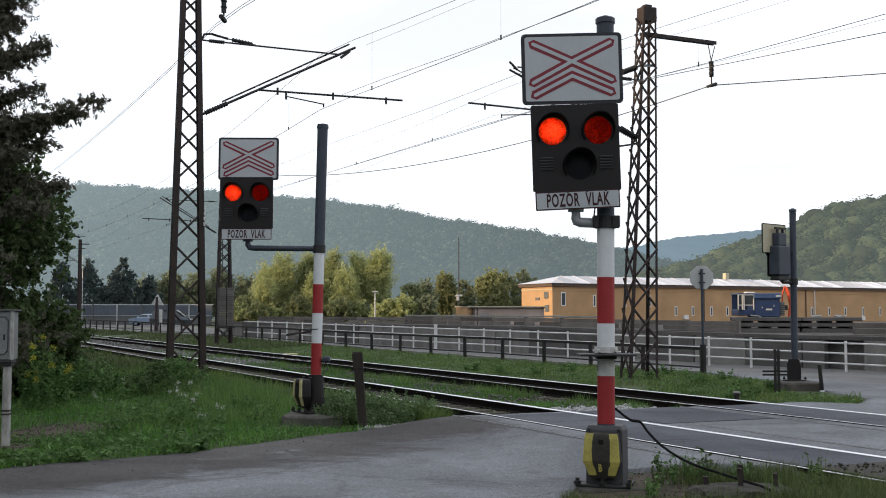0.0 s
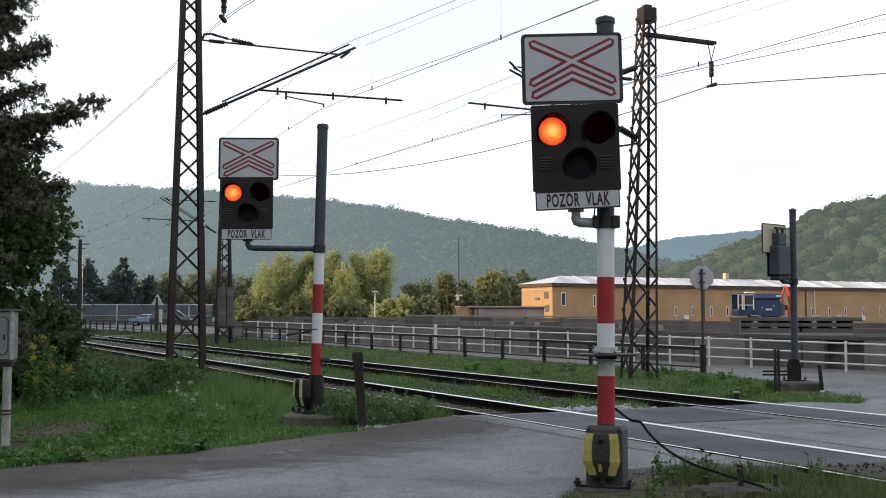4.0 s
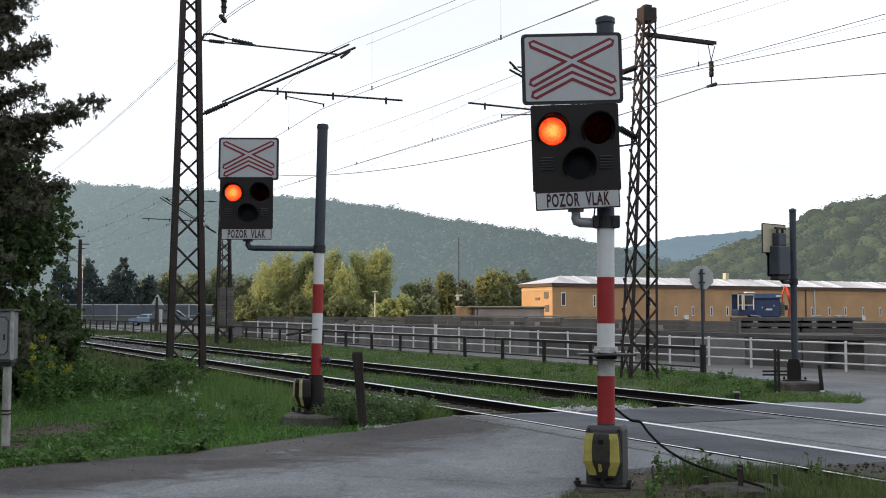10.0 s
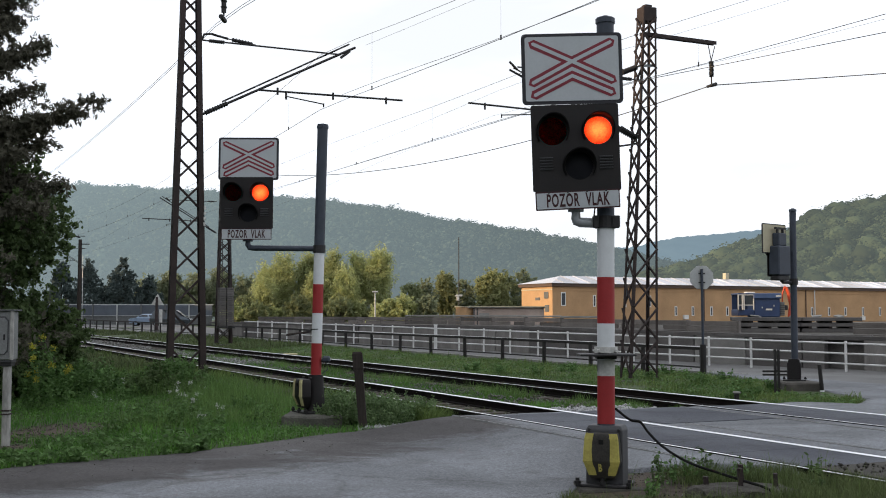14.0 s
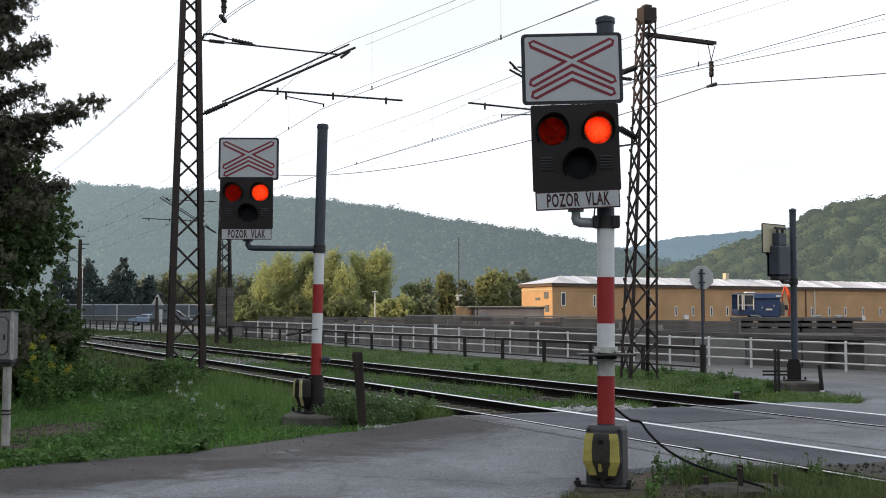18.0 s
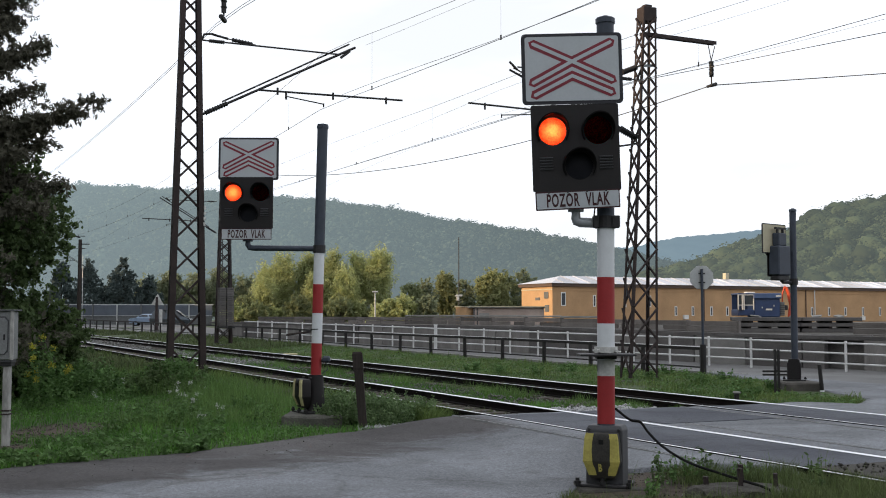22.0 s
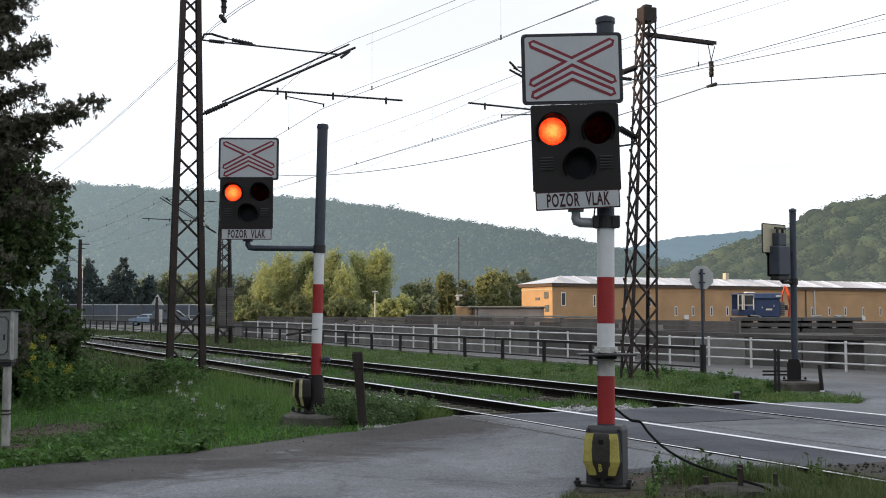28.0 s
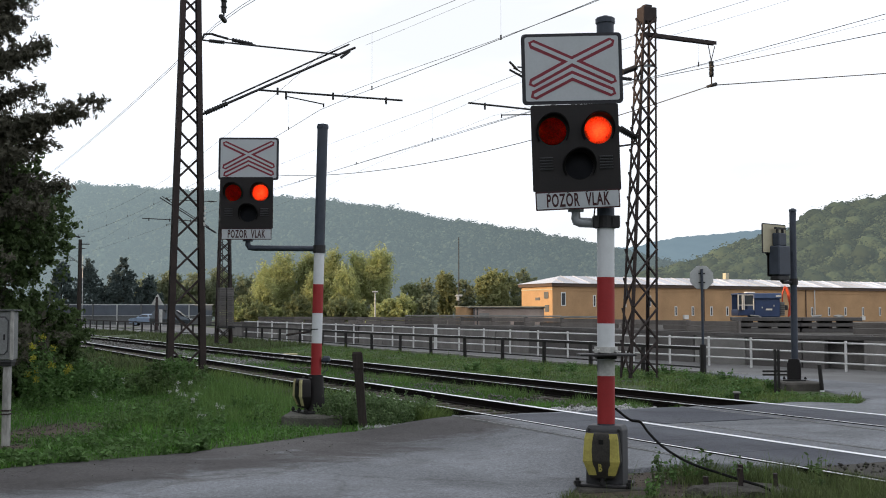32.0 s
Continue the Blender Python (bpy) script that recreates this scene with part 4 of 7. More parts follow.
def lattice_mast(a, p, z0, z1, w0, w1, d0, d1, leg, brace, lean=0.0, label="", plate=False, planes=(-1, 1), ratio=0.82, sides=()):
    """Tapered lattice mast: four angle legs and crossed flats, wide across the track."""
    t = thing("lattice_mast", label, "mast", Matrix.Translation(on_line(a, p, z0)) @ Matrix.Rotation(radians(YAW), 4, "Z"), "masts")
    h = z1 - z0

    def at(sx, sy, z):
        k = z / h
        return Vector((sx * (w0 + (w1 - w0) * k) / 2 + lean * k, sy * (d0 + (d1 - d0) * k) / 2, z))

    for sx in (-1, 1):
        for sy in (-1, 1):
            bm = B()
            for ox, oy, wx, wy in ((0, -sy * leg * 0.05, leg, leg * 0.14), (sx * leg * 0.43, -sy * leg * 0.5, leg * 0.14, leg)):
                rows = []
                for z, g in ((0, 1.0), (h, 0.72)):
                    c = at(sx, sy, z) + Vector((-sx * leg / 2 + ox, oy, 0)) * g
                    rows.append([bm.verts.new(c + Vector(q) * g) for q in ((-wx / 2, -wy / 2, 0), (wx / 2, -wy / 2, 0), (wx / 2, wy / 2, 0), (-wx / 2, wy / 2, 0))])
                for k in range(4):
                    bm.faces.new((rows[0][k], rows[0][(k + 1) % 4], rows[1][(k + 1) % 4], rows[1][k]))
                bm.faces.new(rows[0][::-1])
                bm.faces.new(rows[1])
            part("leg", bm, M_MAST, t)
    z, k = 0.15, 0
    while z < h - 0.4:
        w = w0 + (w1 - w0) * z / h
        step = max(w * ratio, 0.42)
        top = min(z + step, h - 0.1)
        for sy in planes:
            for sx in (-1, 1):
                bm = B()
                bar(bm, at(sx * 0.92, sy, z) + Vector((0, 0.03 * sx, 0)), at(-sx * 0.92, sy, top) + Vector((0, 0.03 * sx, 0)), brace, brace * 0.9)
                part("brace", bm, M_MAST, t)
        for sx in (-1, 1) if len(planes) > 1 else ():
            bm = B()
            sy = 1 if k % 2 else -1
            bar(bm, at(sx, sy, z), at(sx, -sy, top), 0.012, brace)
            part("side_brace", bm, M_MAST, t)
        for sx in sides:
            for sy in (-1, 1):
                bm = B()
                bar(bm, at(sx, sy, z) + Vector((0.025 * sy, 0, 0)), at(sx, -sy, top) + Vector((0.025 * sy, 0, 0)), brace * 0.9, brace * 0.9)
                part("side_brace", bm, M_MAST, t)
        z = top + 0.05 * w
        k += 1
    if plate:
        bm = B()
        box(bm, (lean, 0, h - 0.2), (w1 * 1.05, d1 * 1.05, 0.42), None, 0.01)
        box(bm, (lean, 0, h + 0.05), (w1 * 0.5, d1 * 0.6, 0.08))
        part("top_plate", bm, M_MAST, t, "rusty steel head plate")
    bm = B()
    box(bm, (0, 0, -0.26), (w0 * 1.35, d0 * 1.6, 0.36), None, 0.03)
    part("foundation", bm, M_BLOCK, t, "concrete foundation")
    return t


mast1 = lattice_mast(27.2, 6.2, -0.1, 10.7, 0.97, 0.41, 0.2, 0.18, 0.15, 0.052, 0.0, "dark steel lattice mast carrying the overhead line", False, (0,), 0.9)
mast2 = lattice_mast(26.6, 18.9, -0.1, 10.55, 0.96, 0.43, 0.5, 0.34, 0.08, 0.05, 0.4, "rusty lattice mast with a plate at its top", True, (-1,), 0.95, (-1,))
mast3 = lattice_mast(67.0, 17.5, 0.0, 10.6, 1.0, 0.5, 0.5, 0.4, 0.13, 0.055, 0.0, "far lattice mast with stacked tension weights")
# bars stand for the painted number on the first mast
bm = B()
for k in range(4):
    box(bm, (0.37 - k * 0.003, -0.17, 3.75 - 0.13 * k + 0.6), (0.045, 0.006, 0.08))
part("number_bars", bm, M_DIRTY_WHITE, mast1, "pale painted marks")
for s in (-0.25, 0.22):
    for k in range(17):
        bm = B()
        box(bm, (s, -0.5, 1.1 + k * 0.135), (0.42, 0.44, 0.124), None, 0.012)
        part("tension_weight", bm, M_CONCRETE_DARK, mast3, "cast weight")
bm = B()
for s in (-0.25, 0.22):
    rod(bm, (s, -0.5, 0.9), (s, -0.5, 7.5), 0.025, seg=6)
box(bm, (0, -0.5, 0.95), (1.0, 0.5, 0.1))
box(bm, (0, -0.3, 7.4), (0.8, 0.4, 0.12))
part("weight_rods", bm, M_DARKSTEEL, mast3)


def insulator(bm, a, b, r, n):
    a, b = Vector(a), Vector(b)
    rod(bm, a, b, r * 0.25, seg=8)
    rod(bm, a.lerp(b, 0.14), a.lerp(b, 0.86), r * 0.72, seg=10)
    for k in range(1, n - 1):
        c = a + (b - a) * ((k + 0.5) / n)
        rod(bm, c, c + (b - a).normalized() * (b - a).length / n * 0.45, r, r * 0.6, seg=10)
    return bm


def cantilever(a, mast_p, sign, z_low, z_tip, reach, z_reg, reg0, reg1, wire_p, z_wire, z_tie, tie_p, label):
    """Bracket arm: slanting tube pair, level tie, registration tube and steady arm."""
    t = thing("cantilever", label, "bracket", group="cantilevers")
    P = lambda p, z, d=0.0: on_line(a + d, p, z)
    bm = B()
    rod(bm, P(mast_p, z_low), P(reach, z_tip), 0.032, seg=8)
    part("slanting_tube", bm, M_DARKSTEEL, t)
    bm = B()
    q = 0.13
    rod(bm, P(mast_p + (reach - mast_p) * q, z_low + (z_tip - z_low) * q + 0.1, 0.05), P(reach - sign * 0.15, z_tip + 0.08, 0.05), 0.022, seg=8)
    part("second_tube", bm, M_DARKSTEEL, t)
    bm = B()
    insulator(bm, P(mast_p, z_low), P(mast_p + sign * 0.7, z_low + (z_tip - z_low) * 0.7 / abs(reach - mast_p)), 0.07, 11)
    part("insulator", bm, M_DARKSTEEL, t, "dark ribbed insulator")
    part("insulator", insulator(B(), P(mast_p + sign * 0.1, z_tie), P(mast_p + sign * 0.6, z_tie), 0.055, 10), M_DARKSTEEL, t, "dark ribbed insulator")
    bm = B()
    rod(bm, P(mast_p, z_tie), P(tie_p, z_tie), 0.022, seg=6)
    rod(bm, P(tie_p, z_tie - 0.08), P(tie_p + sign * 0.25, z_tie + 0.12), 0.035, seg=6)
    part("tie", bm, M_DARKSTEEL, t)
    bm = B()
    rod(bm, P(reg0, z_reg - 0.02), P(reg1, z_reg + 0.04), 0.026, seg=8)
    for f in (0.12, 0.5, 0.88):
        rod(bm, P(reg0 + (reg1 - reg0) * f, z_reg - 0.1), P(reg0 + (reg1 - reg0) * f, z_reg + 0.08), 0.03, seg=6)
    part("registration_tube", bm, M_DARKSTEEL, t)
    bm = B()
    s0 = wire_p - sign * 1.0
    rod(bm, P(s0, z_reg), P(s0, z_reg - 0.2), 0.03, seg=6)
    rod(bm, P(s0, z_reg - 0.12), P(wire_p, z_wire + 0.08), 0.016, seg=6)
    rod(bm, P(wire_p, z_wire + 0.1), P(wire_p, z_wire), 0.02, seg=6)
    part("steady_arm", bm, M_DARKSTEEL, t)
    return t


cantilever(27.2, 6.5, 1, 6.55, 8.62, 10.5, 7.3, 7.95, 11.84, 9.64, 6.98, 8.39, 10.1, "steel bracket arm over the near track")
cantilever(26.6, 18.9, -1, 6.7, 8.32, 14.75, 7.27, 17.6, 13.5, 14.5, 6.98, 8.42, 15.0, "steel bracket arm over the far track")
for aa, pp in ((67.0, 17.0), (120.0, 17.0)):
    cantilever(aa, pp, -1, 6.6, 8.6, 13.6, 7.3, 15.8, 12.6, 14.0, 6.95, 8.5, 14.2, "distant steel bracket arm over the track")
for aa in (84.0, 140.0):
    lattice_mast(aa, 6.2, -0.1, 10.5, 0.9, 0.43, 0.4, 0.3, 0.13, 0.06, 0, "distant lattice mast beside the track")
    cantilever(aa, 6.6, 1, 6.5, 8.6, 10.4, 7.3, 7.9, 11.8, 9.6, 6.98, 8.4, 10.1, "distant steel bracket arm over the track")

bracket = thing("line_bracket", "steel beam with hanging insulator for a feeder wire", "bracket")
bm = B()
for d in (-0.06, 0.06):
    bar(bm, on_line(26.6 + d, 19.1, 9.78), on_line(26.6 + d, 21.76, 9.78), 0.05, 0.1)
part("beam", bm, M_MAST, bracket)
bm = B()
for d in (-0.12, 0.12):
    rod(bm, on_line(26.6, 21.64 + d, 9.7), on_line(26.6, 21.62, 9.25), 0.014, seg=5)
rod(bm, on_line(26.6, 21.62, 9.3), on_line(26.6, 21.62, 8.5), 0.02, seg=6)
insulator(bm, on_line(26.6, 21.62, 9.28), on_line(26.6, 21.62, 8.72), 0.085, 14)
rod(bm, on_line(26.4, 21.62, 8.5), on_line(26.8, 21.62, 8.5), 0.06, 0.04, seg=8)
part("insulator", bm, M_DARKSTEEL, bracket, "dark ribbed insulator")
tie = thing("line_bracket", "dark insulators and fittings tied to the rusty mast", "bracket")
T = lambda p, z: on_line(26.55, p, z)
part("insulator", insulator(B(), T(18.3, 8.54), T(18.95, 8.8), 0.085, 12), M_DARKSTEEL, tie, "dark ribbed insulator")
part("fitting", bar(B(), T(18.95, 8.82), T(19.57, 8.89), 0.06, 0.07), M_TUBE, tie, "pale clamp rod")
part("link", rod(B(), T(19.56, 8.88), T(19.58, 8.64), 0.02, seg=6), M_DARKSTEEL, tie)
part("insulator", insulator(B(), T(18.25, 7.02), T(18.93, 6.71), 0.075, 12), M_DARKSTEEL, tie, "dark ribbed insulator")
part("strut", bar(B(), T(18.1, 6.42), T(18.92, 6.57), 0.05, 0.05), M_DARKSTEEL, tie)
bracket2 = thing("line_bracket", "steel arm at the mast with a hanging insulator", "bracket")
bm = B()
bar(bm, on_line(27.2, 6.3, 9.72), on_line(27.2, 7.3, 9.72), 0.06, 0.12)
part("beam", bm, M_MAST, bracket2)
bm = B()
insulator(bm, on_line(27.2, 7.02, 9.66), on_line(27.2, 7.02, 9.05), 0.085, 4)
rod(bm, on_line(27.0, 6.9, 8.98), on_line(27.4, 7.1, 8.98), 0.06, seg=8)
part("insulator", bm, M_DARKSTEEL, bracket2, "dark ribbed insulator")
bm = B()
insulator(bm, on_line(27.25, 7.15, 8.5), on_line(27.25, 7.85, 8.42), 0.06, 9)
sweep(bm, [on_line(27.25, 6.5, 8.4), on_line(27.25, 6.55, 8.55), on_line(27.25, 6.72, 8.58), on_line(27.25, 7.15, 8.5)], 0.03)
part("short_insulator", bm, M_DARKSTEEL, bracket2)


def wire(name, label, p_of, z_of, a0, a1, r, step=2.5, group="wires"):
    bm = B()
    n = int((a1 - a0) / step) + 1
    sweep(bm, [on_line(a, p_of(a), z_of(a)) for a in np.linspace(a0, a1, n)], r, 5)
    return solo(name, bm, M_WIRE, label, "wire", group=group)


def span(zs, sag, at0=27.0, length=56.0):
    """Height of a wire hung at every mast from height zs."""
    def f(a):
        k = ((a - at0) / length) % 1.0
        return zs - 4 * sag * k * (1 - k)
    return f


FAR_CONTACT = [(-60, 5.9), (5, 6.3), (13, 6.46), (18.2, 6.59), (20.3, 6.68), (25.3, 6.77), (28, 6.82), (38, 6.9), (41.5, 6.93), (67, 6.96), (120, 6.96), (250, 6.96)]
FAR_CARRIER = [(-60, 6.2), (5, 7.0), (16.2, 7.51), (19.1, 7.64), (24.8, 7.81), (29.3, 7.82), (38, 7.95), (45, 7.93), (55, 8.1), (67, 8.5), (92, 7.6), (120, 8.5), (250, 8.3)]
droppers = B()
for p, zc, zm in ((9.64, span(6.98, 0.62), span(8.44, 1.35)), (14.07, lambda a: lerp(FAR_CONTACT, a), lambda a: lerp(FAR_CARRIER, a))):
    wire("contact_wire", "thin contact wire over the track", lambda a, p=p: p, zc, -60, 250, 0.0065)
    wire("messenger_wire", "thin carrying wire above the contact wire", lambda a, p=p: p, zm, -60, 250, 0.005)
    for k in range(-9, 34):
        a = 27 + (k + 0.5) * 6.2
        rod(droppers, on_line(a, p, zc(a)), on_line(a, p, zm(a)), 0.0016, seg=4)
        rod(droppers, on_line(a, p, zc(a) - 0.02), on_line(a, p, zc(a) + 0.07), 0.016, seg=5)
wire("auxiliary_wire", "thin second wire below the carrying wire", lambda a: 9.66, lambda a: span(8.44, 1.35)(a) - 0.14 - 0.02 * abs(a - 20.1) * (a > 20.1), -20, 24.4, 0.003)
wire("auxiliary_wire", "thin anchored wire beside the contact wire", lambda a: 9.7, lambda a: lerp([(-20, 6.0), (10, 6.42), (16.4, 6.62), (17.8, 6.68), (20.1, 6.81), (22.5, 6.95), (24.6, 7.05), (26, 7.1)], a), -20, 26, 0.005)
wire("auxiliary_wire", "thin second wire below the carrying wire", lambda a: 14.1, lambda a: lerp([(-20, 6.3), (5, 6.85), (15.2, 7.25), (18.6, 7.38), (20.3, 7.47), (25, 7.62), (29.5, 7.5), (33.3, 7.42), (38, 7.38), (67, 7.4)], a), -20, 67, 0.003)
wire("auxiliary_wire", "thin anchored wire beside the contact wire", lambda a: 14.1, lambda a: lerp([(-20, 5.6), (5, 6.17), (13, 6.39), (17.3, 6.54), (20.3, 6.71), (26, 6.97), (27.4, 6.96), (30.3, 6.84), (33.8, 6.72), (39.5, 6.44), (47, 6.2)], a), -20, 47, 0.003)
tagged(new("droppers", finish(droppers, "droppers", M_WIRE)), "hanger wires between carrying and contact wire", "wire", "", "stuff")
wire("feeder_wire", "sagging feeder wire from mast to mast", lambda a: lerp([(26.6, 21.62), (67, 18.3)], a),
     lambda a: 8.5 + (a - 26.6) / 40.4 * 1.9 - 4 * 1.15 * ((a - 26.6) / 40.4) * (1 - (a - 26.6) / 40.4), 26.6, 67, 0.016)
wire("feeder_wire", "feeder wire leading away over the road", lambda a: lerp([(12, 47.5), (26.6, 21.62)], a), lambda a: 8.5 + (26.6 - a) * 0.115, 12, 26.6, 0.016, 1.0)
wire("return_wire", "thin wire running beside the mast", lambda a: 17.5, lambda a: 8.01 - (26.6 - a) * 0.071 if a < 26.6 else 7.93 + 0.012 * (a - 26.6), 4, 67, 0.009)
for d in (0.0, 0.11):
    wire("return_wire", "thin paired wire at the mast's insulator", lambda a: lerp([(-30, 6.6), (27.2, 7.02), (84, 6.4)], a),
         lambda a, d=d: (8.98 + d * 0.6 - (27.2 - a) * 0.09 if a < 27.2 else 8.98 + d * 0.6 - 4 * 0.5 * ((a - 27.2) / 56.8) * (1 - (a - 27.2) / 56.8) + (a - 27.2) / 56.8 * 0.6), 0, 84, 0.007)

# ---- black fence and white railing ----
def fence_top(a):
    return lerp([(30.4, 0.55), (42, 0.67), (54, 0.75), (66, 0.9), (118, 1.22), (150, 1.35)], a)


def post_fence(name, label, a0, a1, gap):
    t = thing(name, label, "fence")
    rnd = random.Random(3)
    a, stations = a0, []
    while a < a1:
        stations.append(a)
        a += gap * (0.995 if a < 66 else 0.998)
    at = lambda q: on_line(q, lerp(FENCE_LINE, q), 0)
    for k, q in enumerate(stations):
        h = fence_top(q) - ground_z(*at(q)[:2])
        turn = math.atan2(ACROSS.y, ACROSS.x) + 0.11
        bm = B()
        box(bm, (0, 0, h / 2 - 0.1), (0.12, 0.12, h + 0.2), None, 0.012)
        ob = part("post", bm, M_FENCE, t)
        ob.matrix_basis = Matrix.Translation(at(q) + Vector((0, 0, fence_top(q) - h))) @ Matrix.Rotation(turn, 4, "Z") @ Matrix.Rotation(rnd.uniform(-0.03, 0.03), 4, "Y")
        if k + 1 < len(stations):
            n = stations[k + 1]
            for drop, w in ((0.0, 0.1), (0.62, 0.05)):
                part("rail", bar(B(), at(q) + Vector((0, 0, fence_top(q) - drop)), at(n) + Vector((0, 0, fence_top(n) - drop)), w, w), M_FENCE, t)
    return t


post_fence("black_fence", "low black steel fence between grass and lane", 30.4, 135, 2.92)
R0, RD = Vector((16.81, 35.06, 0)), Vector((-0.5884, 0.8086, 0))
RN = Vector((0.8086, 0.5884, 0))
railing = thing("white_railing", "white painted pipe railing along the lane", "railing")


def rail_z(t):
    return -0.395 + 0.0122 * t


bm = B()
rod(bm, (0, 0, -0.25), (0, 0, 1.09), 0.046, seg=10)
rod(bm, (0, 0, 1.09), (0, 0, 1.115), 0.052, 0.03, seg=10)
me_post = finish(bm, "post", M_RAILING, True)
bm = B()
box(bm, (0, 0, 0.5), (0.17, 0.17, 1.4), None, 0.02)
box(bm, (0, 0, 1.21), (0.2, 0.2, 0.04), None, 0.01)
me_thick = finish(bm, "post", M_RAILING)
for k in range(-1, 24):
    t = 1.0 + k * 2.02 + 1.96
    ob = part("post", me_thick if k % 6 == 1 and k > 6 else me_post, None, railing)
    ob.matrix_basis = Matrix.Translation(R0 + RD * t + Vector((0, 0, rail_z(t))))
    for f in (1.03, 0.68, 0.33):
        b = B()
        rod(b, R0 + RD * t + Vector((0, 0, rail_z(t) + f)), R0 + RD * (t + 2.02) + Vector((0, 0, rail_z(t + 2.02) + f)), 0.033, seg=8)
        part("rail", b, M_RAILING, railing, smooth=True)

# ---- retaining wall in concrete slabs, the raised yard behind it, and the slatted fence on it ----
def wall_at(t, off, z):
    return R0 + RD * t + RN * off + Vector((0, 0, z))


def coping_z(t):
    return lerp([(-12, 0.84), (9, 0.92), (23, 1.12), (60, 1.2)], t)


wall = thing("wall_yard", "stained concrete retaining wall below the yard", "retaining wall", kind="structure")
rnd = random.Random(11)
turn_r = math.atan2(RD.y, RD.x)
for k in range(-6, 22):
    t = k * 2.6
    wide = 2.56
    if k == 2:
        t, wide = t + 0.8, 0.95
    high = coping_z(t + 1.3) - rail_z(t) + 0.35
    bm = B()
    box(bm, (0, 0, 0), (wide, 0.25, high), None, 0.015)
    pick = M_CONCRETE_DARK if k in (2, 3) or rnd.random() < 0.35 else M_STREAK
    ob = part("slab", bm, M_CONCRETE_GREY if k == 4 else pick, wall)
    ob.matrix_basis = Matrix.Translation(wall_at(t + 1.3, 1.5 + rnd.uniform(-0.02, 0.02), coping_z(t + 1.3) - 0.13 - high / 2)) @ Matrix.Rotation(turn_r, 4, "Z")
ob = part("recess", box(B(), (0, 0, 0), (2.6, 0.1, 1.3), None, 0.01), M_CONCRETE_DARK, wall, "dark recessed slab")
ob.matrix_basis = Matrix.Translation(wall_at(6.5, 1.95, 0.3)) @ Matrix.Rotation(turn_r, 4, "Z")
for k in range(-4, 15):
    t0, t1 = k * 4.0, k * 4.0 + 3.96
    part("coping", bar(B(), wall_at(t0, 1.6, coping_z(t0) - 0.06), wall_at(t1, 1.6, coping_z(t1) - 0.06), 0.5, 0.14), M_CONCRETE_DARK, wall)
solo("yard_ground", grid_mesh("yard_ground", [-14, 0, 20, 40, 57, 58, 70, 85, 100, 120, 150, 200, 260], [0, 0.03, 0.15, 0.4, 1],
                              lambda t, u: wall_at(t, (1.7 if t < 57.5 else 1.7 + (t - 57) * 0.45) + 160 * u, lerp([(-14, 0.7), (9, 0.74), (60, 0.8), (260, 0.8)], t)), M_BLOCK), None, "concrete ground of the raised yard", "ground", "structure")

slats = thing("slatted_fence", "weathered fence of horizontal slats above the wall", "fence")
for k in range(-6, 19):
    t = 4 + k * 2.7
    if k in (1, 2):
        continue
    top = lerp([(-20, 1.36), (0, 1.38), (12, 1.43), (25, 1.56), (60, 1.59)], t)
    foot = coping_z(t) - 0.38
    rows = 4
    tall = (top - foot) / rows
    for j in range(rows):
        # each row is one board or two with an open joint between them
        q, gap = rnd.uniform(-0.6, 0.3), rnd.uniform(0.15, 0.5)
        cuts = [(-1.33, 1.33)] if j != 2 or rnd.random() < 0.4 else [(-1.33, q), (q + gap, 1.33)]
        for x0, x1 in cuts:
            bm = B()
            box(bm, ((x0 + x1) / 2, 0, 0), (x1 - x0, 0.06, tall * 0.93), None, 0.01)
            ob = part("slat", bm, M_SLAT, slats)
            ob.matrix_basis = Matrix.Translation(wall_at(t + 1.35, 3.0 + rnd.uniform(-0.02, 0.02), foot + tall * (j + 0.5))) @ Matrix.Rotation(turn_r, 4, "Z")
    bm = B()
    box(bm, (0, 0, 0), (0.16, 0.16, top - foot + 0.01), None, 0.01)
    ob = part("post", bm, M_SLAT, slats)
    ob.matrix_basis = Matrix.Translation(wall_at(t, 3.06, (top + foot) / 2)) @ Matrix.Rotation(turn_r, 4, "Z")
    if 19 < t < 34:
        ob = part("top_board", box(B(), (0, 0, 0), (2.68, 0.16, 0.09), None, 0.015), M_CONCRETE, slats, "pale capping board")
        ob.matrix_basis = Matrix.Translation(wall_at(t + 1.35, 3.02, top + 0.075)) @ Matrix.Rotation(turn_r, 4, "Z")

# stacked precast panels
stack = thing("panel_stack", "stack of weathered concrete panels in the yard", "panel stack")
for j in range(3):
    for k in range(2):
        bm = B()
        box(bm, (16.0 + 1.62 + k * 3.27 + rnd.uniform(-0.05, 0.05), 62.0 + rnd.uniform(-0.1, 0.1), 0.86 + j * 0.3), (3.2, 2.2, 0.2), None, 0.02)
        part("panel", bm, M_CONCRETE_DARK, stack)
        for q in (0.5, 1.6, 2.7):
            bm = B()
            box(bm, (16.0 + q + k * 3.27, 62.0, 1.01 + j * 0.3 - 0.3), (0.16, 2.1, 0.1))
            part("spacer", bm, M_WOODPOST, stack)
for q in (0.9, 2.9, 4.2, 5.4):
    bm = B()
    box(bm, (16.0 + q, 61.2, 1.62), (0.35, 0.5, 0.07), Euler((0.1, 0.2, q)).to_matrix(), 0.01)
    part("loose_slab", bm, M_CONCRETE, stack, "pale broken piece")

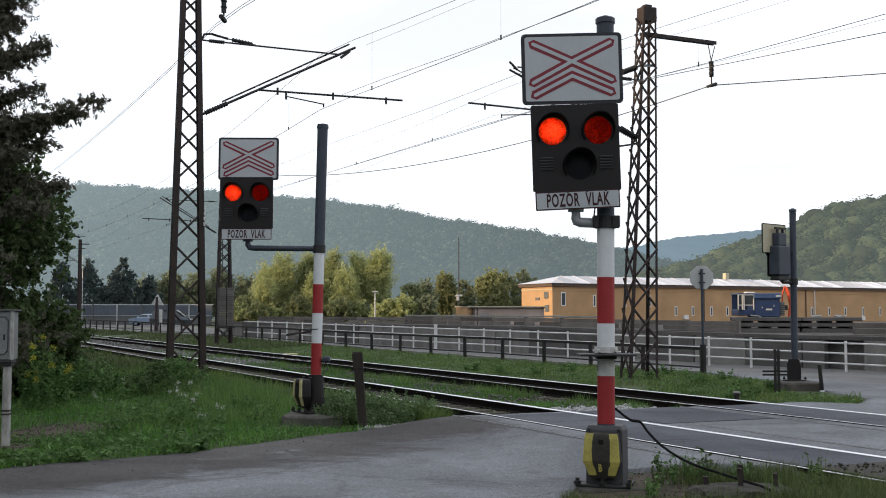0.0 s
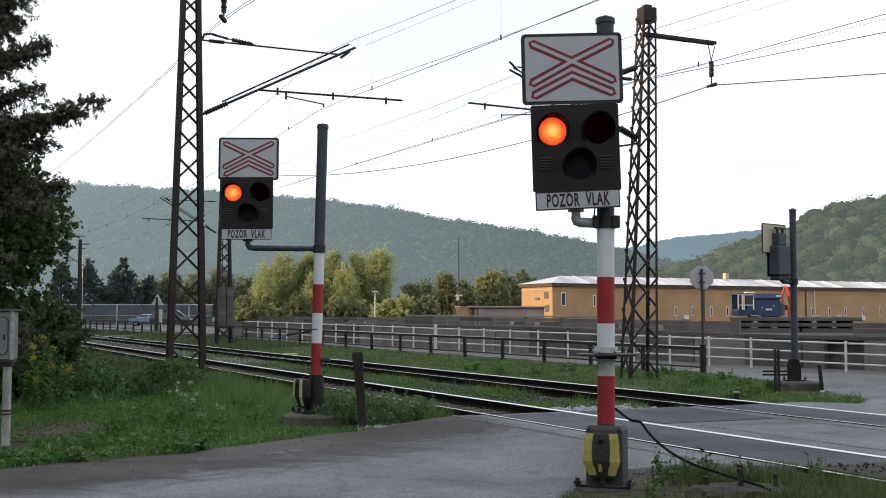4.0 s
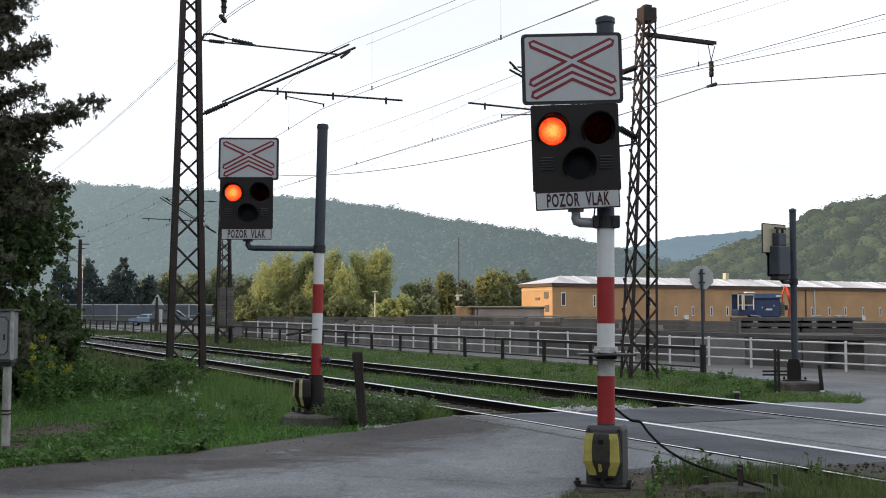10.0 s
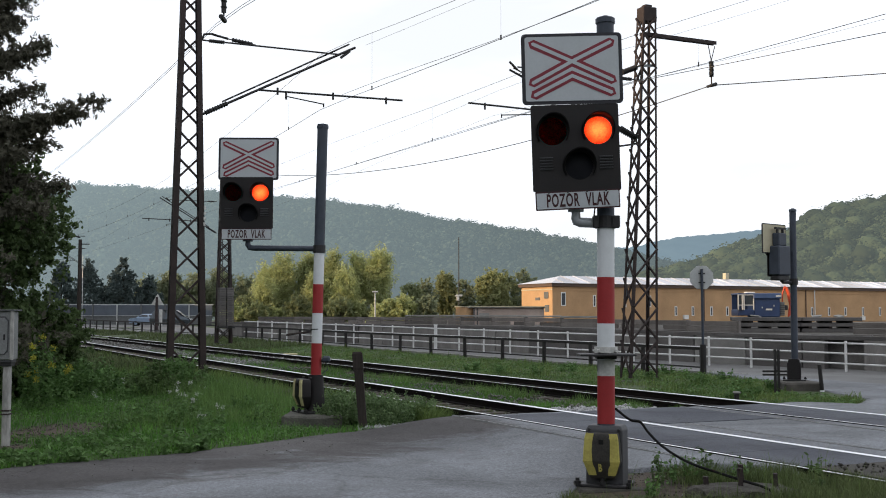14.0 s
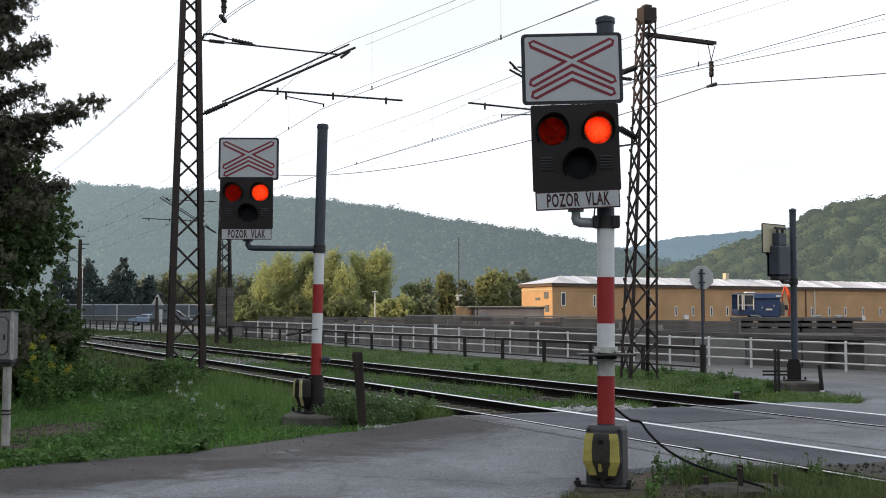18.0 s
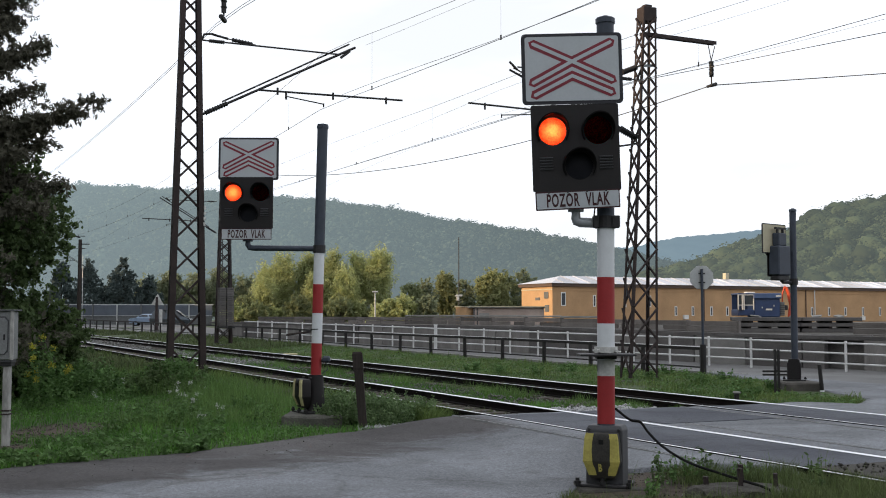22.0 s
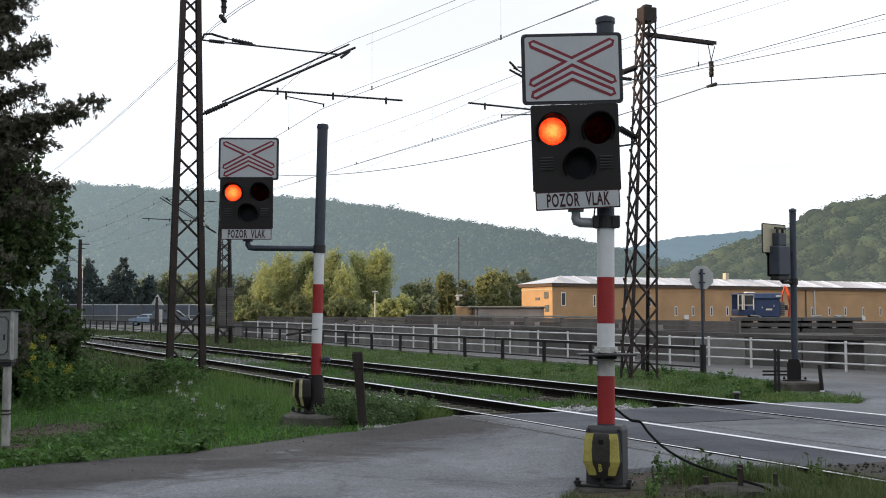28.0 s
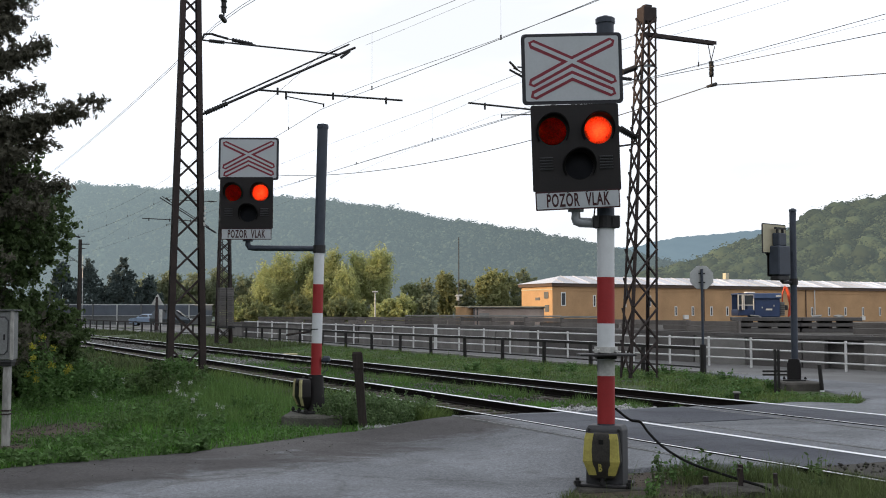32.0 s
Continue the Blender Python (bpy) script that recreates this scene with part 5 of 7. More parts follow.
# ---- long ochre building ----
hall = thing("long_building", "long low ochre building with a pale sheet roof", "building")
BO, BD, BN = Vector((13.45, 139, 0.5)), Vector((0.882, 0.471, 0)), Vector((-0.471, 0.882, 0))
def hallp(s, d, z):
    return BO + BD * s + BN * d + Vector((0, 0, z))
def slab(bm, s0, s1, d0, d1, z0, z1):
    vs = [bm.verts.new(hallp(s, d, z)) for s, d, z in ((s0, d0, z0), (s1, d0, z0), (s1, d1, z0), (s0, d1, z0), (s0, d0, z1), (s1, d0, z1), (s1, d1, z1), (s0, d1, z1))]
    for f in ((0, 3, 2, 1), (4, 5, 6, 7), (0, 1, 5, 4), (1, 2, 6, 5), (2, 3, 7, 6), (3, 0, 4, 7)):
        bm.faces.new([vs[k] for k in f])
    return bm
EAVE, LONG, DEEP = 4.75, 78.0, 7.1
part("wall", slab(B(), 0, LONG, 0, DEEP, -0.3, EAVE), M_WALL_OCHRE, hall, "ochre rendered wall")
part("fascia", slab(B(), -0.3, LONG + 0.3, -0.3, DEEP + 0.3, EAVE + 0.003, EAVE + 0.4), M_FASCIA, hall, "brown eaves board")
part("string_course", slab(B(), -0.05, LONG, -0.05, 0.0, EAVE - 0.55, EAVE - 0.4), M_WALL_OCHRE, hall, "ochre moulding below the eaves")
RISE = 1.05
for k in range(40):
    s0, s1 = -0.45 + k * 2.0, -0.45 + k * 2.0 + 1.97
    tops = [min(max(s + 0.45, 0.02), DEEP / 2 + 0.45) for s in (s0, s1)]
    bm = B()
    vs = [bm.verts.new(hallp(s, d, z)) for s, d, z in ((s0, -0.45, EAVE + 0.405), (s1, -0.45, EAVE + 0.405), (s1, tops[1] - 0.45, EAVE + 0.405 + RISE * tops[1] / (DEEP / 2 + 0.45)),
                                                       (s0, tops[0] - 0.45, EAVE + 0.405 + RISE * tops[0] / (DEEP / 2 + 0.45)))]
    bm.faces.new(vs)
    bar(bm, vs[1].co + Vector((0, 0, 0.03)), vs[2].co + Vector((0, 0, 0.03)), 0.09, 0.07)
    part("roof_sheet", bm, M_ROOF, hall)
bm = B()
e = [bm.verts.new(hallp(s, d, z)) for s, d, z in ((-0.45, -0.45, EAVE + 0.405), (-0.45, DEEP + 0.45, EAVE + 0.405), (DEEP / 2, DEEP / 2, EAVE + 0.405 + RISE), (LONG, DEEP / 2, EAVE + 0.405 + RISE), (LONG, DEEP + 0.45, EAVE + 0.405))]
bm.faces.new((e[0], e[2], e[1]))
bm.faces.new((e[1], e[2], e[3], e[4]))
part("roof_end", bm, M_ROOF, hall, "pale hipped roof end")
wz = [(11.2, 3.9, 1.3, 0.6), (1.6, 3.2, 1.7, 0.7)]
for s in (19.29, 22.14, 25.33, 28.09, 43.74, 47.06, 50.32, 53.88, 57.4, 61.35, 65.02):
    wz.append((s, 1.75, 1.25, 0.42))
for s in (6.29, 11.03, 15.01):
    wz.append((s, 3.0, 1.5, 0.42))
for s, zc, hh, ww in wz:
    wdw = part("window", slab(B(), s - ww / 2, s + ww / 2, -0.05, 0.02, zc - hh / 2, zc + hh / 2), M_WINFRAME, hall, "narrow white-framed window")
    part("pane", slab(B(), s - ww / 2 + 0.12, s + ww / 2 - 0.12, -0.075, -0.05, zc - hh / 2 + 0.12, zc + hh / 2 - 0.12), M_GLASS, wdw)
for s in (44.2, 42.5, 24.0):
    bm = B()
    rod(bm, hallp(s, -0.12, -0.2), hallp(s, -0.12, EAVE), 0.08, seg=8)
    part("downpipe", bm, M_WINFRAME if s > 43 else M_FASCIA, hall)
bm = B()
slab(bm, 31.0, 31.6, 3.4, 4.0, EAVE + 0.9, EAVE + 2.3)
part("chimney", bm, M_CREAM, hall, "pale chimney")
for s, zc in ((20.8, 0.95), (53.65, 0.75), (35.53, 0.9)):
    part("wall_box", slab(B(), s - 0.35, s + 0.35, -0.35, 0.0, zc - 0.25, zc + 0.3), M_WINFRAME, hall, "white box on the wall")
part("string_course", slab(B(), -0.06, 0.0, -0.05, DEEP, EAVE - 0.42, EAVE - 0.28), M_CREAM, hall, "pale moulding below the eaves")
for d, zc, hh, ww in ((1.35, 3.7, 0.85, 0.95), (1.2, 2.05, 0.85, 0.9), (3.3, 3.25, 0.35, 1.0)):
    part("gable_opening", slab(B(), -0.06, 0.0, d - ww / 2, d + ww / 2, zc - hh / 2, zc + hh / 2), M_CABINET, hall)

annex = thing("low_annex", "low brown-rendered shed with a pale roof edge and sunlit end", "shed")
part("wall", box(B(), (6.35, 110, 1.5), (6.7, 3.0, 1.75), None, 0.02), M_SHED, annex, "brown rendered front")
part("end_wall", box(B(), (2.2, 109.1, 1.6), (1.3, 1.6, 1.72), Euler((0, 0, radians(-38))).to_matrix(), 0.02), M_WALL_OCHRE, annex, "sunlit ochre end wall")
part("end_cap", box(B(), (2.2, 109.1, 2.5), (1.44, 1.75, 0.08), Euler((0, 0, radians(-38))).to_matrix(), 0.01), M_CREAM, annex, "pale coping of the end wall")
part("roof", box(B(), (6.0, 110, 2.43), (7.6, 3.5, 0.1), None, 0.02), M_CONCRETE, annex, "pale flat roof")
part("gutter", bar(B(), (2.5, 108.2, 2.53), (9.8, 108.2, 2.5), 0.12, 0.09), M_CREAM, annex, "pale roof edge")
for x in (2.98, 3.3):
    part("pilaster", box(B(), (x, 108.46, 1.5), (0.14, 0.08, 1.7), None, 0.01), M_CONCRETE_DARK, annex)
part("gate", box(B(), (3.95, 108.47, 1.35), (0.95, 0.06, 1.1), None, 0.01), M_CONCRETE, annex, "pale sheet gate")
part("wall_box", box(B(), (7.9, 108.4, 1.2), (0.5, 0.2, 0.7), None, 0.02), M_CONCRETE, annex, "pale box on the wall")

# ---- lorry with a loading arm in the yard ----
lorry = thing("lorry", "blue lorry with glazed crane cab and folded orange arm", "lorry", pose(23.7, 92, 0.95))
bm = B()
box(bm, (0.66, 0, 0.95), (1.3, 2.2, 0.5), None, 0.05)
box(bm, (0.66, 0, 2.44), (1.36, 2.2, 0.14), None, 0.05)
box(bm, (0.66, 0.95, 1.7), (1.26, 0.1, 1.4))
cabp = part("cab", bm, M_BLUE, lorry, "blue cab floor, roof and back")
for x in (0.04, 0.36, 0.5, 1.27):
    part("pillar", box(B(), (x, -1.06, 1.78), (0.085, 0.08, 1.3), None, 0.01), M_SIGN_BACK, cabp, "pale cab pillar")
for x, w in ((0.2, 0.3), (0.88, 0.72)):
    part("cab_window", box(B(), (x, -1.04, 1.98), (w, 0.03, 0.8)), M_GLASS, cabp)
    for z in (1.55, 2.37):
        part("window_frame", box(B(), (x, -1.07, z), (w, 0.06, 0.07)), M_SIGN_BACK, cabp, "pale window frame")
part("cab_step", box(B(), (0.2, -1.1, 1.16), (0.5, 0.2, 0.06)), M_DARKSTEEL, cabp)
bm = B()
box(bm, (2.35, 0, 1.35), (2.1, 2.1, 1.5), None, 0.05)
body = part("body", bm, M_BLUE, lorry, "dark blue body")
part("canopy", box(B(), (2.35, -0.05, 2.28), (2.25, 2.4, 0.44), None, 0.06), M_BLUE_LIGHT, body, "lighter blue canopy over the body")
for x, z, w in ((1.95, 1.35, 0.06), (2.5, 1.2, 0.5), (2.9, 1.5, 0.06)):
    part("body_fitting", box(B(), (x, -1.07, z), (w, 0.05, 0.14), None, 0.01), M_SIGN_BACK, body, "pale fitting")
part("name_plate", box(B(), (3.22, -1.27, 2.28), (0.42, 0.03, 0.14)), M_SIGN_BACK, body, "small pale plate")
engine = part("engine_unit", box(B(), (3.6, 0, 1.25), (0.42, 1.9, 1.1), None, 0.05), M_CABINET, lorry, "grey engine unit")
for k in range(5):
    part("grille_bar", box(B(), (3.6, -0.965, 0.9 + k * 0.16), (0.34, 0.03, 0.05)), M_DARKSTEEL, engine)
part("chassis", box(B(), (2.0, 0, 0.45), (4.2, 2.2, 0.3), None, 0.03), M_DARKSTEEL, lorry)
for x in (0.7, 3.3):
    for y in (-1.05, 1.05):
        part("wheel", rod(B(), (x, y - 0.15, 0.1), (x, y + 0.15, 0.1), 0.48, seg=18), M_RUBBER, lorry)
part("roof_box", box(B(), (1.15, -0.3, 2.56), (0.7, 0.8, 0.12), None, 0.03), M_WINFRAME, lorry, "pale roof hatch")
bm = B()
sweep(bm, [(3.88, -0.6, 2.98), (4.05, -0.6, 2.92), (4.22, -0.6, 2.5), (4.32, -0.6, 1.9), (4.34, -0.6, 1.2), (4.26, -0.6, 0.6)], 0.14, 6)
arm = part("loading_arm", bm, M_ORANGE, lorry, "orange folded arm")
part("arm_link", sweep(B(), [(3.88, -0.62, 2.98), (3.74, -0.62, 2.5), (3.7, -0.62, 1.7)], 0.06, 6), M_ORANGE, arm)
part("grab", box(B(), (3.98, -0.62, 1.35), (0.3, 0.3, 0.42), None, 0.06), M_DARKSTEEL, arm, "dark grab")


# ---- cars on the far road ----
SALOON = [(-2.15, 0.35), (-2.2, 0.75), (-2.0, 0.95), (-1.3, 1.02), (-0.55, 1.48), (0.75, 1.5), (1.75, 1.08), (2.05, 0.98), (2.1, 0.4)]
VAN = [(-2.45, 0.35), (-2.5, 0.75), (-2.35, 1.0), (-1.75, 1.12), (-0.75, 1.92), (1.9, 1.96), (2.35, 1.12), (2.4, 0.95), (2.42, 0.4)]


def car(label, m, paint, body):
    c = thing("car", label, "car", m, "cars")
    front, hood, roof, back, tail = body[1], body[3], body[4], body[5], body[6]
    def prism(pts, w0, w1):
        b = B()
        a = [b.verts.new((x, -w0 if z < 1.1 else -w1, z)) for x, z in pts]
        d = [b.verts.new((x, w0 if z < 1.1 else w1, z)) for x, z in pts]
        n = len(pts)
        for k in range(n):
            b.faces.new((a[k], a[(k + 1) % n], d[(k + 1) % n], d[k]))
        b.faces.new(a[::-1])
        b.faces.new(d)
        return b
    part("body", prism(body, 0.86, 0.68), paint, c)
    b = B()
    v = [b.verts.new(q) for q in ((hood[0] + 0.05, -0.74, hood[1] + 0.06), (roof[0] - 0.05, -0.62, roof[1] - 0.02), (roof[0] - 0.05, 0.62, roof[1] - 0.02), (hood[0] + 0.05, 0.74, hood[1] + 0.06))]
    for q in v:
        q.co += Vector((-0.03, 0, 0.03))
    b.faces.new(v)
    part("windscreen", b, M_GLASS, c)
    for s in (-1, 1):
        # two side windows with a pillar between them
        for f0, f1 in ((0.02, 0.47), (0.53, 0.97)):
            lo = [hood[0] + 0.2 + (tail[0] - hood[0] - 0.4) * f for f in (f0, f1)]
            hi = [roof[0] + (back[0] - roof[0]) * f for f in (f0, f1)]
            b = B()
            v = [b.verts.new(q) for q in ((lo[0], s * 0.872, 1.14), (lo[1], s * 0.872, 1.14), (hi[1], s * 0.7, roof[1] - 0.06), (hi[0], s * 0.7, roof[1] - 0.06))]
            b.faces.new(v if s < 0 else v[::-1])
            part("side_window", b, M_GLASS, c)
        for x in (front[0] * 0.62, tail[0] * 0.7):
            b = B()
            rod(b, (x, s * 0.7, 0.31), (x, s * 0.89, 0.31), 0.31, seg=18)
            w = part("wheel", b, M_RUBBER, c)
            b = B()
            rod(b, (x, s * 0.885, 0.31), (x, s * 0.9, 0.31), 0.2, seg=14)
            part("rim", b, M_CAR_SILVER, w)
    for x, nm in ((front[0] + 0.03, "headlight"), (body[-2][0] + 0.02, "rear_light")):
        for s in (-0.6, 0.6):
            b = B()
            box(b, (x, s, 0.78), (0.08, 0.35, 0.14), None, 0.02)
            part(nm, b, M_WINFRAME if nm == "headlight" else M_RED, c)
    return c


car("silver-blue saloon car standing on the road", pose(-36.75, 141, 0.38, 0, 0, 5), M_CAR_SILVER, SALOON)
car("dark people carrier standing beside another car", pose(-33.15, 138, 0.38, 0, 0, 182), M_CAR_DARK, VAN)


# ---- small railway and road furniture ----
stop = thing("stop_sign", "back of an eight-sided traffic sign on a grey pole", "road sign", pose(8.6, 37.5, -0.25))
bm = B()
rod(bm, (0, 0, 0), (-0.01, 0, 3.45), 0.045, seg=10)
part("pole", bm, M_POST_GREY, stop)
bm = sheet([(0.42 * math.cos(radians(22.5 + 45 * k)), 0.42 * math.sin(radians(22.5 + 45 * k))) for k in range(8)], (), 0.012)
part("sign_plate", shift(bm, pose(0, 0.07, 3.17)), M_SIGN_BACK, stop, "grey sheet-metal back")
bm = B()
for z in (3.0, 3.3):
    box(bm, (0, 0.04, z), (0.22, 0.03, 0.04))
part("clamp", bm, M_DARKSTEEL, stop)
bm = B()
rod(bm, (0, 0, 0), (0, 0, 0.95), 0.1, seg=10)
part("sleeve", bm, M_FENCE, stop, "dark fence end post")

tri = thing("warning_sign", "back of a triangular road sign on a rusty pole", "road sign", pose(-25.3, 100, 0.0))
bm = B()
rod(bm, (0, 0, -0.2), (0, 0, 3.3), 0.2, 0.1, seg=8)
part("pole", bm, M_MAST, tri)
bm = sheet([(-0.58, -0.42), (0.58, -0.42), (0, 0.58)], (), 0.03)
part("sign_plate", shift(bm, pose(0, 0.25, 3.0)), M_DIRTY_WHITE, tri)
bm = B()
box(bm, (0.28, 0.3, 1.1), (0.26, 0.2, 2.2), None, 0.02)
part("pale_board", bm, M_DIRTY_WHITE, tri)

# wooden stump beside the crossing and its rubble
bm = B()
rings = []
for k, (z, r) in enumerate(((-0.15, 0.062), (0.2, 0.064), (0.6, 0.066), (0.86, 0.068), (0.9, 0.08), (1.1, 0.08), (1.13, 0.066))):
    rings.append([bm.verts.new((-0.02 - 0.085 * z + r * (1 if q in (0, 3) else -1) * 1.05, r * 0.8 * (1 if q < 2 else -1), z + 0.012 * q * (k > 4))) for q in range(4)])
for a, b in zip(rings, rings[1:]):
    for k in range(4):
        bm.faces.new((a[k], b[k], b[(k + 1) % 4], a[(k + 1) % 4]))
bm.faces.new(rings[-1])
st = solo("wooden_post", bm, M_WOODPOST, "old dark square wooden post leaning by the crossing", "post")
st.matrix_basis = pose(-1.29, 18.6, -0.1)

cab = thing("line_side_cabinet", "weathered grey metal cabinet on a pale rusty post", "cabinet", pose(-6.17, 16.0, -0.15))
post = part("post", box(B(), (0.03, 0, 0.55), (0.1, 0.1, 1.3), None, 0.012), M_PALE_POST, cab, "pale painted post with rust")
for z in (0.42, 0.47):
    part("strap", box(B(), (0.03, 0, z), (0.125, 0.125, 0.022), None, 0.004), M_MAST, post, "rusty strap")
body = part("body", box(B(), (-0.04, 0, 1.52), (0.34, 0.24, 0.68), None, 0.015), M_CAB_LIGHT, cab)
octagon = lambda k: [(-0.12 * k, -0.2 * k), (-0.075 * k, -0.25 * k), (0.075 * k, -0.25 * k), (0.12 * k, -0.2 * k), (0.12 * k, 0.2 * k), (0.075 * k, 0.25 * k), (-0.075 * k, 0.25 * k), (-0.12 * k, 0.2 * k)]
part("door_seal", shift(sheet(octagon(1.08), (), 0.012), pose(-0.05, -0.126, 1.52)), M_LOUVRE, body, "dark eight-sided seal")
part("door", shift(sheet(octagon(1.0), (), 0.02), pose(-0.05, -0.13, 1.52)), M_CAB_LIGHT, body, "eight-sided door panel")
part("handle", box(B(), (0.03, -0.147, 1.5), (0.02, 0.02, 0.08), None, 0.004), M_DARKSTEEL, body)
part("door_edge", box(B(), (0.13, -0.12, 1.53), (0.045, 0.03, 0.7), None, 0.004), M_PALE_POST, body, "pale rusty edge strip")
part("lid", box(B(), (-0.03, 0, 1.875), (0.4, 0.3, 0.02), None, 0.006), M_CABINET, body)
part("skirt", box(B(), (-0.03, 0, 1.17), (0.3, 0.2, 0.05), None, 0.006), M_LOUVRE, body)
part("bracket", box(B(), (0.03, 0, 1.12), (0.16, 0.16, 0.06), None, 0.01), M_DARKSTEEL, cab)

pole = thing("timber_pole", "dark pole with lamp arms beside the railway", "pole", pose(-19.3, 60, -0.2))
bm = B()
rod(bm, (0, 0, 0), (0, 0, 5.9), 0.12, 0.09, seg=10)
part("pole", bm, M_WOODPOST, pole)
bm = B()
sweep(bm, [(0, 0, 5.65), (0.5, 0, 5.65)], 0.03)
sweep(bm, [(0, 0, 6.0), (-0.5, 0, 6.1)], 0.03)
box(bm, (-0.45, 0, 6.12), (0.3, 0.1, 0.08), None, 0.02)
part("arms", bm, M_DARKSTEEL, pole)


def lamp_post(x, y, z0, z1, wide, label, r=0.09, paint=M_SIGN_BACK):
    t = thing("lamp_post", label, "lamp post", pose(x, y, z0), "lamp posts")
    b = B()
    rod(b, (0, 0, -0.3), (0, 0, z1 - z0), r, r * 0.75, seg=8)
    part("pole", b, paint, t)
    if wide:
        b = B()
        box(b, (0, 0, z1 - z0), (wide * 0.8, 0.3, 0.17), None, 0.05)
        box(b, (0, 0, z1 - z0 - 0.9), (wide * 0.3, 0.25, 0.2), None, 0.05)
        part("lamp_head", b, M_SIGN_BACK, t)
    return t


lamp_post(-20.1, 150, 0.9, 4.6, 0.9, "pale lamp post before the trees")
lamp_post(-7.8, 130, 0.9, 4.4, 0.85, "pale lamp post before the trees")
lamp_post(1.54, 110, 0.9, 9.3, 0, "tall thin dark flag pole in the yard", 0.055, M_DARKSTEEL)
b = B()
box(b, (1.55, 109.9, 3.6), (0.68, 0.2, 0.18), None, 0.04)
box(b, (1.45, 109.9, 3.3), (0.26, 0.2, 0.42), None, 0.04)
solo("floodlight", b, M_SIGN_BACK, "pale floodlight at the thin pole", "lamp")
lamp_post(-47.2, 148, 0.5, 9.5, 0, "thin pale pole beside the noise barrier", 0.05)

barrier = thing("noise_barrier", "grey panelled noise barrier along the far road", "barrier")
for k in range(8):
    x, y = -56 + k * 3.15, 150 + 0.2 * k
    part("panel", box(B(), (x + 1.57, y, 2.35), (3.0, 0.12, 1.4), None, 0.02), M_BARRIER, barrier)
    part("lower_panel", box(B(), (x + 1.57, y + 0.02, 0.98), (3.0, 0.12, 1.3), None, 0.02), M_CABINET, barrier, "darker lower panel")
    part("ledge", box(B(), (x + 1.57, y - 0.06, 1.65), (3.0, 0.16, 0.06)), M_SIGN_BACK, barrier, "pale ledge between the panels")
    part("post", box(B(), (x, y - 0.1, 1.75), (0.16, 0.2, 2.9)), M_SIGN_BACK if k % 3 == 1 else M_CABINET, barrier)
part("cap_rail", box(B(), (-43.4, 150.8, 3.12), (25.4, 0.3, 0.12), Euler((0, 0, 0.0625)).to_matrix()), M_SIGN_BACK, barrier, "pale cap rail")

# barrier drive with two uprights beside the far signal
gate = thing("barrier_stand", "black steel uprights and cross bar by the crossing", "barrier stand", pose(7.95, 27.0, -0.3))
for x in (-0.05, 0.03):
    b = B()
    bar(b, (x, 0, 0), (x, 0, 1.15), 0.05, 0.08)
    part("upright", b, M_FENCE, gate)
for z in (0.55, 0.63):
    b = B()
    bar(b, (-0.35, 0, z), (0.25, 0, z), 0.045, 0.045)
    part("cross_bar", b, M_FENCE, gate)
bol = thing("bollard", "leaning black and white short post", "post", pose(9.35, 28.0, -0.3, 0, -5, 0))
b = B()
rod(b, (0, 0, 0.12), (0, 0, 0.75), 0.05, seg=8)
part("shaft", b, M_FENCE, bol)
b = B()
rod(b, (0, 0, 0.0), (0, 0, 0.12), 0.055, seg=8)
part("foot", b, M_WHITE, bol, "white foot")
mark = thing("track_marker", "small pale-topped track marker in the grass", "marker", pose(6.2, 24.0, -0.16))
part("cap", box(B(), (0, 0, 0.19), (0.15, 0.13, 0.04), None, 0.015), M_CONCRETE, mark, "pale cap")
part("foot", box(B(), (0, 0, 0.06), (0.1, 0.1, 0.22), None, 0.02), M_FENCE, mark, "dark foot")
b = B()
box(b, (0, 0, 0.06), (0.6, 0.3, 0.09), None, 0.04)
box(b, (0, 0, -0.1), (0.5, 0.2, 0.3))
ob = solo("trackside_unit", b, M_YELLOW_DIRTY, "flat yellow trackside unit beside the rails", "track unit")
ob.matrix_basis = pose(-6.7, 49.8, -0.1, 0, 0, 25)
b = B()
sweep(b, [(-0.65, 0, 0), (-0.2, 0.05, 0.06), (0.3, 0, 0.12), (0.75, 0, 0.2)], 0.07, 6)
ob = solo("fallen_log", b, M_WOODPOST, "dark bar propped on the fence", "bar")
ob.matrix_basis = pose(-8.25, 64.3, 0.56, 0, 0, 20)

# cable that sags from the near signal to a concrete block with two iron rods
def eased(pts, n=6):
    """Points of a smooth curve through pts."""
    q = [Vector(p) for p in pts]
    q = [q[0] * 2 - q[1]] + q + [q[-1] * 2 - q[-2]]
    out = []
    for i in range(1, len(q) - 2):
        for k in range(n):
            t = k / n
            out.append(0.5 * (2 * q[i] + (q[i + 1] - q[i - 1]) * t + (2 * q[i - 1] - 5 * q[i] + 4 * q[i + 1] - q[i + 2]) * t * t + (3 * q[i] - q[i - 1] - 3 * q[i + 1] + q[i + 2]) * t ** 3))
    return out + [q[-2]]


